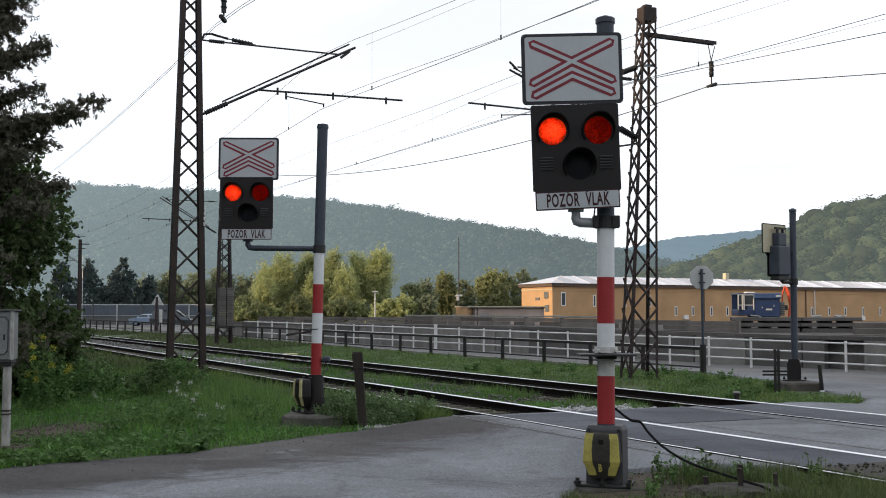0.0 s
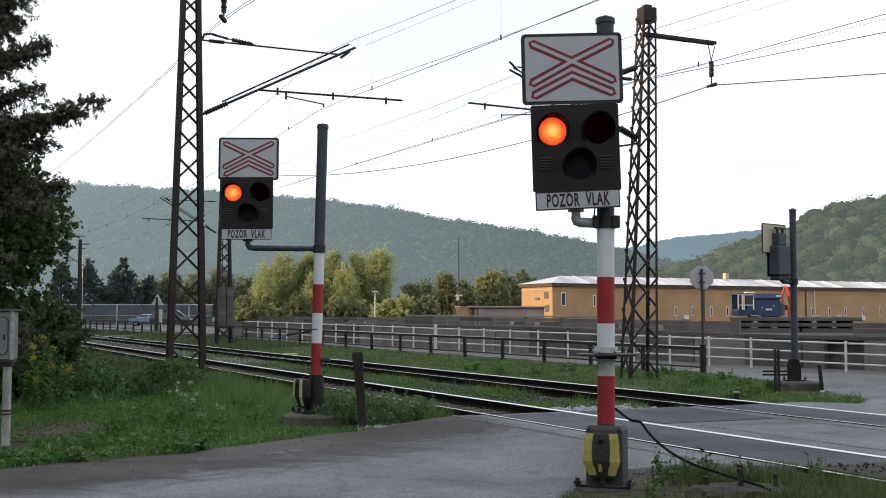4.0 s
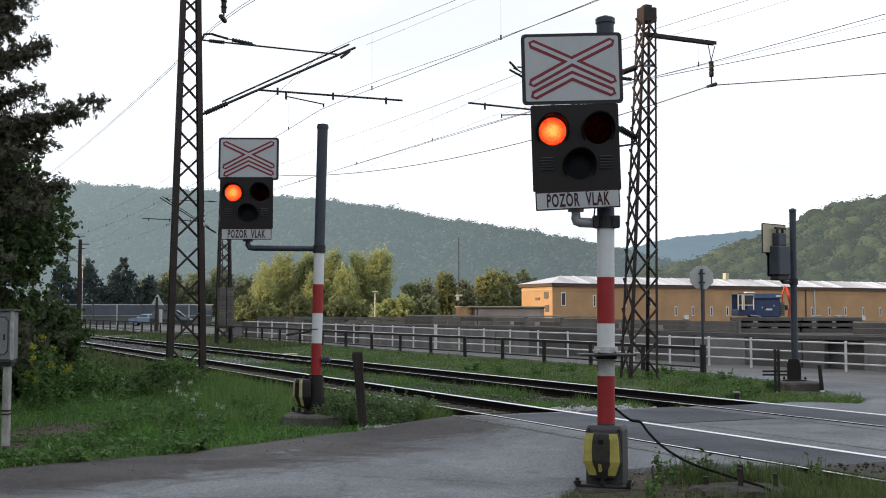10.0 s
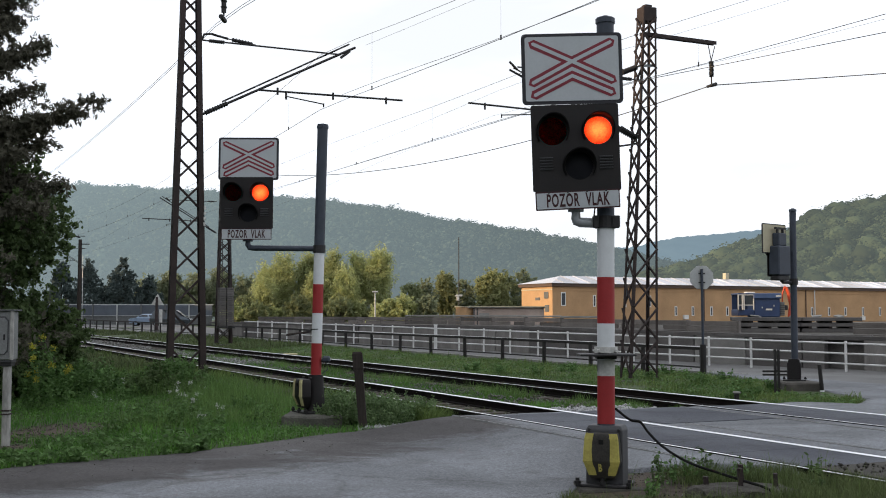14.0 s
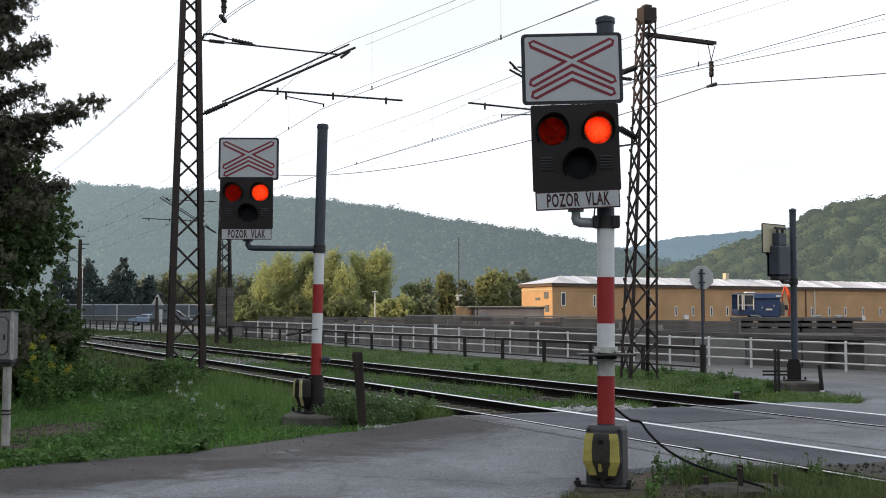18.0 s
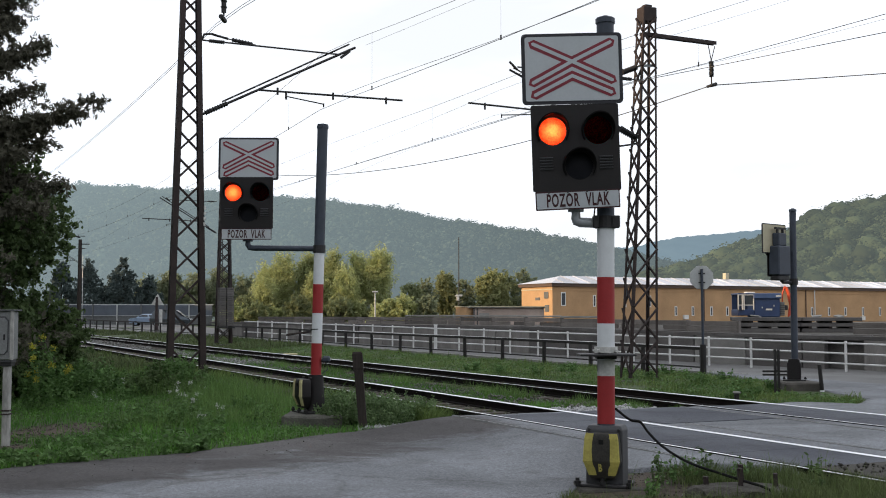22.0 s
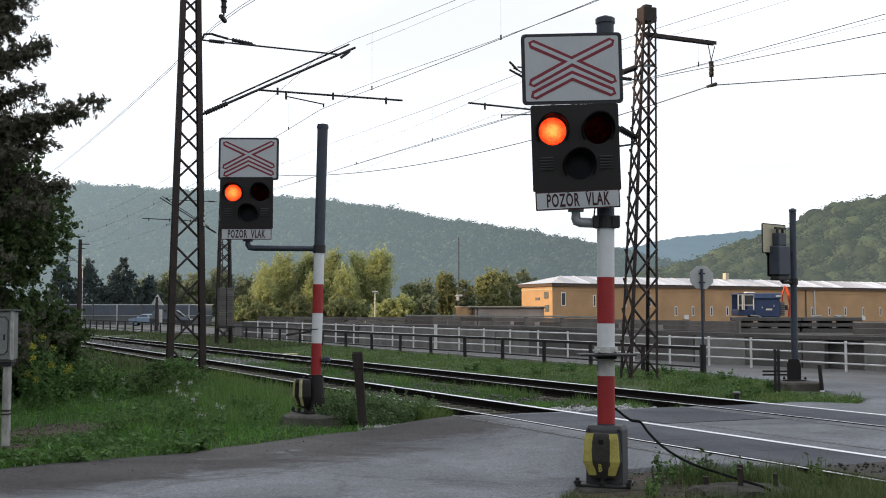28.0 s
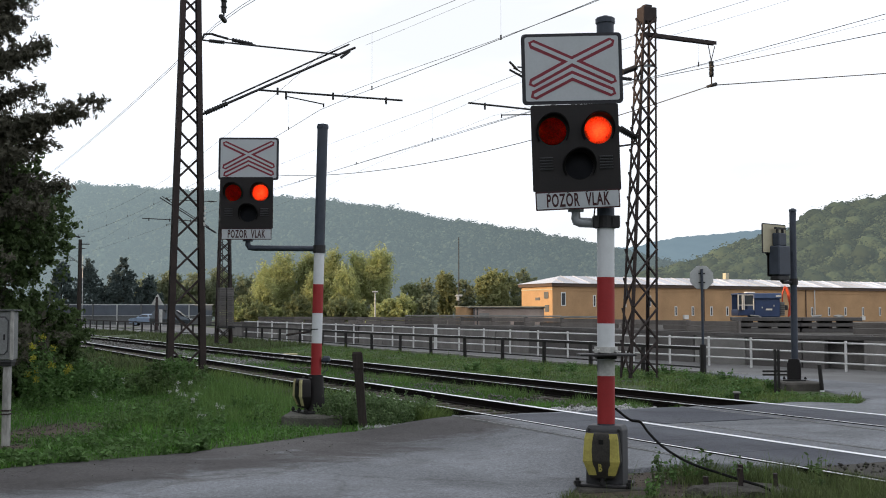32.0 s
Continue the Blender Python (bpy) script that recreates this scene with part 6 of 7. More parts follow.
b = B()
sweep(b, eased([(1.84, 12.15, 0.66), (1.98, 12.05, 0.55), (2.08, 12.0, 0.53), (2.16, 11.95, 0.42), (2.3, 11.85, 0.28), (2.5, 11.6, 0.16), (2.75, 11.3, 0.09), (2.95, 11.08, 0.04), (3.1, 10.9, 0.0), (3.22, 10.7, -0.1), (3.3, 10.5, -0.16)]), 0.014, 8)
solo("black_cable", b, M_RUBBER, "loose black cable hanging from the signal to the ground", "cable")
b = B()
bmesh.ops.create_icosphere(b, subdivisions=3, radius=1)
for v in b.verts:
    v.co = Vector((v.co.x * 0.55, v.co.y * 0.3, v.co.z * 0.2)) * (1 + 0.22 * noise.noise(v.co * 2.2) + 0.06 * noise.noise(v.co * 7))
    v.co.z = min(v.co.z, 0.12 + 0.02 * noise.noise(v.co * 5))
ob = solo("concrete_lump", b, M_MUD, "broken mossy concrete lump in the grass", "concrete")
ob.matrix_basis = pose(2.92, 11.1, -0.12)
for x, y, h in ((2.9, 11.1, 0.19), (2.96, 11.3, 0.2), (3.24, 11.1, 0.14), (2.58, 11.15, 0.1)):
    b = B()
    bar(b, (0, 0, -0.08), (-0.015, 0, h), 0.034, 0.045)
    rod(b, (-0.015, 0, h), (-0.015, 0, h + 0.02), 0.03, seg=6)
    ob = solo("iron_rod", b, M_MAST, "short rusty iron rod in the concrete", "rod", group="iron rods")
    ob.matrix_basis = pose(x, y, -0.04)

# ---- hills ----
def ridge(name, prof, dist, front, material, lump, size, nx, label):
    """A wooded ridge: its crest over x follows prof, the slope comes down to front. Returns its surface."""
    def surface(x, r):
        d = front + (dist - front) * r
        zc = lerp(prof, x)
        z = zc * (math.sin(min(r, 1) * math.pi / 2) ** 0.85) if r <= 1 else zc * (1 - (r - 1) * 1.2)
        xx = x * (d / dist)
        c = Vector((xx / size, d / size, 0))
        b = abs(noise.noise(c)) + 0.5 * abs(noise.noise(c * 2.3)) + 0.5 * noise.noise(c * 0.25)
        return xx, d, z - lump * 1.7 + lump * b * min(r * 4, 1)

    xs = np.linspace(prof[0][0], prof[-1][0], nx)
    rows = np.concatenate([np.linspace(0, 1, 46), np.linspace(1.05, 1.5, 6)])
    verts = [surface(x, r) for r in rows for x in xs]
    w = len(xs)
    faces = [(j * w + i, j * w + i + 1, (j + 1) * w + i + 1, (j + 1) * w + i) for j in range(len(rows) - 1) for i in range(w - 1)]
    tagged(new(name, raw_mesh(name, verts, faces, material, True)), label, "hill", "", "structure")
    return surface


def far_woods(name, surface, x0, x1, n, each, crown, leaf, material, seed, label, solid=False):
    """Countless far tree crowns standing on a ridge, each a clump of leafy faces."""
    rng = np.random.default_rng(seed)
    base = np.array([surface(x, r) for x, r in zip(rng.uniform(x0, x1, n), rng.uniform(0.03, 1.0, n) ** 0.8)])
    size = crown * rng.uniform(0.6, 1.3, n)
    u = rng.normal(size=(n, each, 3))
    u /= np.linalg.norm(u, axis=2)[:, :, None]
    u[:, :, 2] = np.abs(u[:, :, 2]) * 1.25 - 0.25
    pts = base[:, None] + u * size[:, None, None] * rng.uniform(0.75 + 0.15 * solid, 1.05 + 0.12 * solid, (n, each, 1)) + np.array([0, 0, 0.4 * crown])
    # each face lies on its crown's surface, a little askew
    nrm = u.reshape(-1, 3) + rng.normal(0, 0.16, (n * each, 3))
    e1 = np.cross(nrm, rng.normal(size=nrm.shape))
    e1 /= np.linalg.norm(e1, axis=1)[:, None]
    e2 = np.cross(nrm, e1)
    e2 /= np.linalg.norm(e2, axis=1)[:, None]
    s = leaf * rng.uniform(0.6, 1.3, (n * each, 1))
    c = pts.reshape(-1, 3)
    v = np.stack([c - e1 * s, c + e2 * s * 0.8, c + e1 * s, c - e2 * s * 0.8], 1).reshape(-1, 3)
    f = np.arange(4 * n * each).reshape(-1, 4)
    shade = rng.uniform(0, 1, n) ** 1.5
    me = raw_mesh(name, v, f, material)
    me.attributes.new("tone", "FLOAT", "POINT").data.foreach_set("value", np.repeat(shade, each * 4))
    if solid:
        ico = B()
        bmesh.ops.create_icosphere(ico, subdivisions=2, radius=1)
        iv = np.array([q.co[:] for q in ico.verts])
        jf = np.array([[q.index for q in t.verts] for t in ico.faces])
        ico.free()
        k = len(iv)
        lobes = 2
        lump = rng.uniform(0.8, 1.15, (n * lobes, k, 1))
        off = rng.normal(size=(n, lobes, 3))
        off /= np.linalg.norm(off, axis=2)[:, :, None]
        mid = (base[:, None] + np.array([0, 0, 0.4 * crown]) + off * size[:, None, None] * 0.38).reshape(-1, 3)
        rad = np.repeat(size, lobes) * rng.uniform(0.55, 0.8, n * lobes)
        vv = mid[:, None] + iv[None] * lump * rad[:, None, None]
        ff = jf[None] + (np.arange(n * lobes) * k)[:, None, None]
        core = raw_mesh(name + "_crowns", vv.reshape(-1, 3), ff.reshape(-1, 3), material, True)
        core.attributes.new("tone", "FLOAT", "POINT").data.foreach_set("value", np.repeat(shade, k * lobes))
        tagged(new(name + "_crowns", core), label, "woods", "", "stuff")
    return tagged(new(name, me), label, "woods", "", "stuff")


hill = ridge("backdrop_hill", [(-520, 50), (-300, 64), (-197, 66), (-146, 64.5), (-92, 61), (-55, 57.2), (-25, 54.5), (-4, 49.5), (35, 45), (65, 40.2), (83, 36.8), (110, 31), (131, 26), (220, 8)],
             600, 260, M_HILL, 3.2, 5.0, 420, "wooded hill across the valley, evening haze put in as emission")
far_woods("far_woods", hill, -225, 150, 9500, 24, 2.8, 0.62, M_HILL, 1, "woods with painted haze covering the hill across the valley")
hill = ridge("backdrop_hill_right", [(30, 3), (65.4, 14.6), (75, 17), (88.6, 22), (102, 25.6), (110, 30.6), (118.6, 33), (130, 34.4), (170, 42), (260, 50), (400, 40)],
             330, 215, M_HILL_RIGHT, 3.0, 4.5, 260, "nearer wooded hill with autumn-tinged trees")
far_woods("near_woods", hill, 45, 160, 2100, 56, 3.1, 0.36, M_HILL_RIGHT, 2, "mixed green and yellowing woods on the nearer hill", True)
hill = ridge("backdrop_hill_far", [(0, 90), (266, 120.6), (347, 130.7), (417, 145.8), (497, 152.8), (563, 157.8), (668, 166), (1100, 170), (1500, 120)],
             2000, 1500, M_HILL_FAR, 6.0, 14.0, 160, "distant hill, blue with painted haze")


# unseen wooded slopes added to close the place, block low sun and darken behind
def bank(name, pts, deep, label):
    bm = B()
    n = len(pts)
    rows = []
    for i, (x, y, h) in enumerate(pts):
        c = Vector((x, y, 0))
        out = (c - Vector((0, 25, 0))).normalized()
        rows.append([bm.verts.new(c + out * deep * k + Vector((0, 0, (h * (0.85 + 0.3 * noise.noise(c * 0.06)) * math.sin(k * math.pi / 2) ** 0.6) - 0.4 + (1.5 * noise.noise((c + out * k * 9) * 0.3) if k else 0)))) for k in (0, 0.15, 0.35, 0.6, 1.0)])
    for a, b in zip(rows, rows[1:]):
        for k in range(4):
            bm.faces.new((a[k], a[k + 1], b[k + 1], b[k]))
    return solo(name, bm, M_UNSEEN_BANK, label, "woods", "structure")


bank("backdrop_sun_block", [(-64, 152, 16), (-58, 138, 16), (-54, 128, 10), (-52, 120, 5), (-50, 112, 7), (-47, 102, 10), (-45, 92, 14), (-43, 84, 18), (-41, 76, 22), (-38, 66, 22), (-35, 56, 22), (-31, 46, 22), (-28, 36, 22), (-25, 26, 22),
                             (-23, 16, 22), (-22, 6, 22), (-23, -4, 22), (-25, -14, 20)], 12, "unseen wooded bank added to block the low sun")
bank("backdrop_light_block", [(-25, -14, 18), (-20, -22, 17), (-12, -27, 17), (-2, -30, 17), (8, -31, 17), (18, -30, 17), (28, -27, 17), (38, -22, 17), (46, -14, 17), (52, -4, 16)], 14, "unseen wooded bank added to darken the light from behind")


# ---- trees ----
def tree(name, label, x, y, z0, h, r, material, leaf, count, seed, shape="round", trunk=0.2, clusters=40, bare=0.25, group="", boughs=(), long=1.6, twig=0.0, droop=0.0, spread=0.6, fluff=0.3, puff=0.3, inner=0):
    twig = twig or 0.35 * r * 0.5
    rng = np.random.default_rng(seed)
    t = thing(name, label, "tree", pose(x, y, z0), group)
    bm = B()
    rod(bm, (0, 0, -0.4), (0, 0, h * 0.55), trunk, trunk * 0.5, seg=8)
    rod(bm, (0, 0, h * 0.55), (0.02 * h, 0, h * 0.95), trunk * 0.5, 0.02, seg=6)
    k = np.arange(clusters)
    if shape == "cone":
        f = (k + 0.5) / clusters
        zc = h * (bare + (1 - bare) * f)
        rad = r * (1 - f) ** 0.8 * rng.uniform(0.55, 1.0, clusters)
        ang = k * 2.399 + rng.normal(0, 0.3, clusters)
        cen = np.stack([rad * np.cos(ang), rad * np.sin(ang), zc - rad * 0.18], 1)
        sc = np.stack([fluff * r * (1.15 - f)] * 3, 1) * np.array([1, 1, 0.45])
    else:
        u = rng.normal(size=(clusters, 3))
        u /= np.linalg.norm(u, axis=1)[:, None]
        q = rng.uniform(0.35, 1.0, clusters)[:, None] ** 0.5
        half = h * (1 - bare) / 2
        cen = u * q * np.array([r, r, half]) * np.array([0.85, 0.85, 0.88]) + np.array([0, 0, h * bare + half])
        if shape == "tall":
            cen[:, :2] *= (1.15 - 0.55 * ((cen[:, 2] - h * bare) / (2 * half)))[:, None]
        sc = np.tile(np.array([[puff * r, puff * r, puff * 1.1 * r]]), (clusters, 1)) * rng.uniform(0.6, 1.25, (clusters, 1))
    for c in cen[:: max(1, clusters // 26)]:
        s = min(c[2] * 0.72, h * 0.85)
        rod(bm, (0, 0, s), tuple(c), trunk * 0.22, 0.012, seg=5)
    part("trunk", bm, M_BARK, t, "dark trunk with limbs")
    if boughs:
        more, size = [], []
        for bx, by, bz, root in boughs:
            tip, base = np.array((bx, by, bz)), np.array((0.0, 0.0, root))
            rod(bm2 := B(), tuple(base), tuple(tip - np.array((0, 0, 0.12))), 0.035, 0.006, seg=5)
            part("bough", bm2, M_BARK, t)
            for f in np.linspace(0.2, 1.0, 12):
                more.append(base + (tip - base) * f + np.array((0, 0, -0.25 * math.sin(f * 3))))
                size.append((0.34, 0.5 * (1.3 - f), 0.26 * (1.3 - f)))
        cen, sc = np.concatenate([cen, more]), np.concatenate([sc, size])
        clusters = len(cen)
    # leaves sit along short twigs that start all over the clusters
    per = 26
    twigs = max(1, count // per)
    wgt = np.prod(sc, axis=1) ** spread
    who = rng.choice(clusters, twigs, p=wgt / wgt.sum())
    g = rng.normal(size=(twigs, 3))
    g /= np.linalg.norm(g, axis=1)[:, None]
    root = cen[who] + g * sc[who] * (rng.uniform(0.1, 1.0, twigs)[:, None] ** 0.6 * 1.15)
    way = g + rng.normal(0, 0.35, (twigs, 3)) + np.array([0, 0, droop])
    way /= np.linalg.norm(way, axis=1)[:, None]
    run = rng.uniform(0, 1, (twigs, per, 1)) * (twig * rng.uniform(0.5, 1.3, (twigs, 1, 1)))
    pts = (root[:, None] + way[:, None] * run + rng.normal(0, twig * 0.12, (twigs, per, 3))).reshape(-1, 3)
    if inner:
        # the dense shaded inside of the boughs
        who = rng.choice(clusters, inner, p=wgt / wgt.sum())
        v, f = leaf_cloud(cen[who] + rng.normal(0, 0.42, (inner, 3)) * sc[who], 0.07, rng, 0.0, 2.0)
        part("inner_crown", raw_mesh("inner_crown", v, f, material), None, t, "dense inner foliage", kind="stuff")
    v, f = leaf_cloud(pts, leaf, rng, 0.0, long)
    part("crown", raw_mesh("crown", v, f, material), None, t, "many small leaves", kind="stuff")
    return t


# dark trees at the near edge of the line
tree("conifer_tree", "tall dark conifer with long drooping boughs", -11.5, 22.5, -0.2, 16, 3.05, M_NEEDLE, 0.029, 225000, 5, "cone", 0.3, 150, 0.12, "",
     ((3.05, -0.2, 8.3, 7.9), (2.9, 0.2, 8.9, 8.5), (3.5, -0.3, 7.25, 6.9), (2.75, 0.1, 7.9, 7.4), (3.0, 0.4, 5.8, 5.4), (4.55, -0.4, 6.1, 5.3), (3.3, -0.4, 7.05, 6.5), (2.9, -0.3, 7.6, 7.2), (3.1, -0.5, 5.1, 5.2), (3.3, 0.3, 5.4, 4.7), (3.2, 0.2, 6.5, 5.8), (4.0, -0.2, 5.85, 5.1), (2.9, 0.3, 4.7, 4.6), (3.6, -0.6, 4.0, 4.3), (3.7, 0.2, 4.5, 4.9)), 3.5, 0.22, -0.25, 0.33, 0.3, 0.3, 32000)
tree("broadleaf_tree", "dense dark broadleaf tree at the line's edge", -10.35, 23.7, -0.2, 6.0, 2.5, M_LEAF_DARK, 0.066, 76000, 6, "round", 0.14, 70, 0.0, "", (), 1.7, 0.3, -0.15)
tree("broadleaf_tree", "dark shrubby tree beside the cabinet", -12.0, 25.5, -0.2, 5.4, 2.6, M_LEAF_DARK, 0.07, 36000, 7, "round", 0.14, 70, 0.0, "", (), 1.7, 0.35, -0.15)
tree("shrub", "dark leafy shrub below the trees", -9.15, 24.8, -0.2, 2.35, 1.15, M_LEAF_DARK, 0.06, 26000, 8, "round", 0.08, 40, 0.0, "", (), 1.7, 0.25, -0.1)

# trees beyond the far road
for k, (x, y, z, h, r) in enumerate(((-23.0, 147, 0.8, 5.2, 2.2), (-16.4, 147, 0.8, 6.2, 2.4), (-12.8, 147, 0.8, 6.6, 2.4), (-23.6, 151, 0.8, 7.4, 2.4), (-21.3, 150, 0.8, 8.9, 2.6), (-18.2, 152, 0.8, 9.2, 2.5), (-14.7, 150, 0.8, 9.4, 2.7), (-11.4, 151, 0.8, 9.0, 2.5), (-8.4, 150, 0.8, 9.9, 2.5))):
    tree("poplar_tree", "sunlit yellow-green poplar behind the slatted fence", x, y, z, h, r * 0.76, M_LEAF_YELLOW, 0.15, 17000, 20 + k, "tall", 0.16, 260, 0.0, "poplars", (), 1.6, 1.3, 1.0, 0.4, 0.3, 0.19)
for k in range(12):
    tree("shrub_tree", "low sunlit bush at the poplars' feet", -27 + k * 1.75, 145 + 2 * math.sin(k * 2.1), 0.8, 2.3 + 0.9 * math.sin(k * 1.7), 1.7, M_LEAF_GREEN if k % 3 else M_LEAF_YELLOW, 0.17, 4200, 90 + k, "round", 0.06, 70, 0.0, "shrubs", (), 1.6, 0.6, 0.5, 0.4, 0.3, 0.24)
tree("willow_tree", "olive-green willow with a sunlit top", 0.3, 166, 0.8, 7.7, 2.1, M_LEAF_OLIVE, 0.15, 22000, 31, "tall", 0.15, 240, 0.0, "", (), 1.6, 0.8, -0.7, 0.5, 0.3, 0.17)
tree("willow_tree", "olive-green round-headed tree with a sunlit top", 6.9, 160, 0.8, 7.6, 2.5, M_LEAF_OLIVE, 0.16, 24000, 32, "round", 0.16, 260, 0.0, "", (), 1.6, 0.8, -0.7, 0.5, 0.3, 0.17)
for k, (x, y, h, r) in enumerate(((-50.2, 160, 8.7, 3.2), (-45.2, 160, 8.9, 3.4), (-48.0, 166, 7.4, 3.2), (-54, 160, 8.4, 3.0), (-42.2, 162, 6.4, 2.8))):
    tree("spruce_tree", "dark spruce behind the noise barrier", x, y, 0.7, h, r * 1.2, M_LEAF_SPRUCE, 0.16, 17000, 40 + k, "cone", 0.14, 420, 0.0, "spruces", (), 2.2, 0.7, -0.1, 0.3, 0.14)
for k, (x, y, h, r) in enumerate(((-41.5, 172, 8.2, 2.6), (-37.2, 170, 7.8, 2.6), (-34.0, 172, 8.8, 2.9), (-30.0, 172, 7.6, 2.8), (-44.5, 170, 7.0, 2.4))):
    tree("birch_tree", "green tree behind the noise barrier", x, y, 0.7, h, r * 1.05, M_LEAF_HAZY, 0.17, 12000, 50 + k, "tall", 0.14, 240, 0.0, "birches", (), 1.6, 1.0, -0.5, 0.4, 0.3, 0.15)
for k, (x, y, h, r) in enumerate(((-4.4, 156, 5.2, 1.9), (-2.6, 160, 5.8, 2.0), (3.2, 165, 6.0, 2.0), (9.4, 168, 7.6, 2.2), (12.2, 170, 8.0, 2.2), (-7.6, 140, 2.0, 1.4), (-6.2, 140, 2.6, 1.3), (-4.6, 139, 3.0, 1.5), (-2.0, 139, 3.3, 1.1))):
    tree("shrub_tree", "pale green shrub before the hills", x, y, 0.8, h, r, M_LEAF_YELLOW if k in (5, 6, 7) else M_LEAF_HAZY if k % 3 else M_LEAF_GREEN, 0.18, 6000, 60 + k, "tall", 0.1, 120, 0.0, "shrubs", (), 1.6, 0.8, 0.6, 0.4, 0.3, 0.2)


# ---- grass and weeds ----
def blades(name, pts, h, width, material, label, seed, bend=0.45, z_of=None):
    """Grass: each blade a narrow bent leaf of two faces."""
    rng = np.random.default_rng(seed)
    n = len(pts)
    h = h * rng.uniform(0.5, 1.2, n) * (1 + 0.8 * np.array([noise.noise(Vector((q[0] * 1.3, q[1] * 1.3, 2.0))) for q in pts]))
    ang = rng.uniform(0, math.tau, n)
    side = np.stack([np.cos(ang), np.sin(ang), np.zeros(n)], 1) * (width * rng.uniform(0.6, 1.3, n))[:, None] / 2
    lean_a = rng.uniform(0, math.tau, n)
    lean = np.stack([np.cos(lean_a), np.sin(lean_a), np.zeros(n)], 1) * (h * bend * rng.uniform(0.1, 1, n))[:, None]
    up = np.zeros((n, 3))
    up[:, 2] = h
    mid = pts + up * 0.6 + lean * 0.3
    tip = pts + up * 0.95 + lean
    v = np.stack([pts - side, pts + side, mid + side * 0.75, mid - side * 0.75, tip + side * 0.12, tip - side * 0.12], 1).reshape(-1, 3)
    b = (np.arange(n) * 6)[:, None]
    f = np.concatenate([b + np.array([[0, 1, 2, 3]]), b + np.array([[3, 2, 4, 5]])])
    return tagged(new(name, raw_mesh(name, v, f, material)), label, "grass", "", "stuff")


def scatter(n, seed, a0, a1, p0, p1, keep=None, power=1.0):
    """n points on the ground between two stretches of the line, thicker towards a0."""
    rng = np.random.default_rng(seed)
    a = a0 + (a1 - a0) * rng.uniform(0, 1, n) ** power
    p = rng.uniform(p0, p1, n)
    out = []
    for aa, pp in zip(a, p):
        if keep is None or keep(aa, pp):
            q = on_line(aa, pp)
            out.append((q.x, q.y, ground_z(q.x, q.y) - 0.01))
    return np.array(out), len(out)


def patch(a, p, s=0.5, o=0.0):
    return noise.noise(Vector((a * s + o, p * s, 7.0)))


def herbs(name, pts, leaf, top, material, label, seed, flat=0.75):
    """Low broad leaves lying over the ground at mixed heights."""
    rng = np.random.default_rng(seed)
    pts = pts + np.stack([np.zeros(len(pts)), np.zeros(len(pts)), rng.uniform(0.01, top, len(pts)) ** 1.0], 1)
    v, f = leaf_cloud(pts, leaf, rng, flat, 1.4)
    return tagged(new(name, raw_mesh(name, v, f, material)), label, "herbs", "", "stuff")


def footing_near(a, p):
    q = on_line(a, p)
    return abs(q.x - 8.85) < 0.62 and 26.3 < q.y < 29.5


def left_bank(a, p):
    q = on_line(a, p)
    if a < lerp(ROAD_LEFT, p) + 0.05 or q.x < -0.42 * q.y - 0.5:
        return False
    if (abs(q.x + 2.15) < 0.62 and 18.2 < q.y < 20.6) or (-2.1 < q.x < -0.9 and 18.2 < q.y < 19.5) or math.hypot(q.x + 6.1, q.y - 15.75) < 0.5:
        return False
    bare = math.hypot((q.x + 6.0) / 0.8, (q.y - 17.9) / 1.25) + 0.35 * patch(a, p, 2.5, 1)
    return bare > 1 or random.random() < 0.12


pts, _ = scatter(100000, 1, 14, 44, -2.5, 8.1, lambda a, p: left_bank(a, p) and patch(a, p) > -0.6, 1.6)
blades("grass_bank", pts, 0.13, 0.01, M_GRASS, "green grass on the near bank of the railway", 1, 0.95)
pts, _ = scatter(60000, 21, 14, 40, -2.5, 8.1, lambda a, p: left_bank(a, p) and patch(a, p, 0.7, 11) > -0.12, 1.6)
herbs("clover", pts, 0.034, 0.11, M_WEED, "low clover and broad herbs among the grass", 21)
pts, _ = scatter(14000, 2, 15, 40, 3.0, 7.6, lambda a, p: left_bank(a, p) and patch(a, p, 0.45, 4) > -0.05 and a > lerp(ROAD_LEFT, p) + 0.6 and on_line(a, p).x > -5.4, 1.3)
blades("tall_grass", pts, 0.34, 0.009, M_SEED, "tall unmown grass and stalks", 2, 0.95)
pts, _ = scatter(9000, 31, 19.5, 34, 4.9, 7.9, lambda a, p: left_bank(a, p) and patch(a, p, 0.6, 21) > -0.15, 1.2)
blades("seed_grass", pts, 0.46, 0.008, M_SEED, "tall yellowing grass gone to seed", 31, 0.6)
pts, _ = scatter(15000, 32, 17.2, 60, 7.9, 8.7, lambda a, p: patch(a, p, 1.1, 31) > 0.02, 1.7)
blades("trackside_grass", pts, 0.34, 0.009, M_GRASS_VERGE, "upright grass beside the near track", 32, 0.5)
pts, _ = scatter(15000, 33, 17.2, 60, 12.5, 13.2, lambda a, p: patch(a, p, 0.9, 41) > -0.1, 1.7)
blades("midway_grass", pts, 0.24, 0.01, M_SEED, "upright thin grass before the far track", 33, 0.5)
pts, _ = scatter(62000, 3, 17, 75, 15.7, 24.0, lambda a, p: p < lerp(FENCE_LINE, a) - 0.1 and not (a < lerp(ROAD_LEFT, p) + 0.05) and not footing_near(a, p) and patch(a, p, 0.9, 3) > -0.3, 1.6)
blades("grass_verge", pts, 0.1, 0.013, M_GRASS_VERGE, "short uneven grass between railway and fence", 3, 1.3)
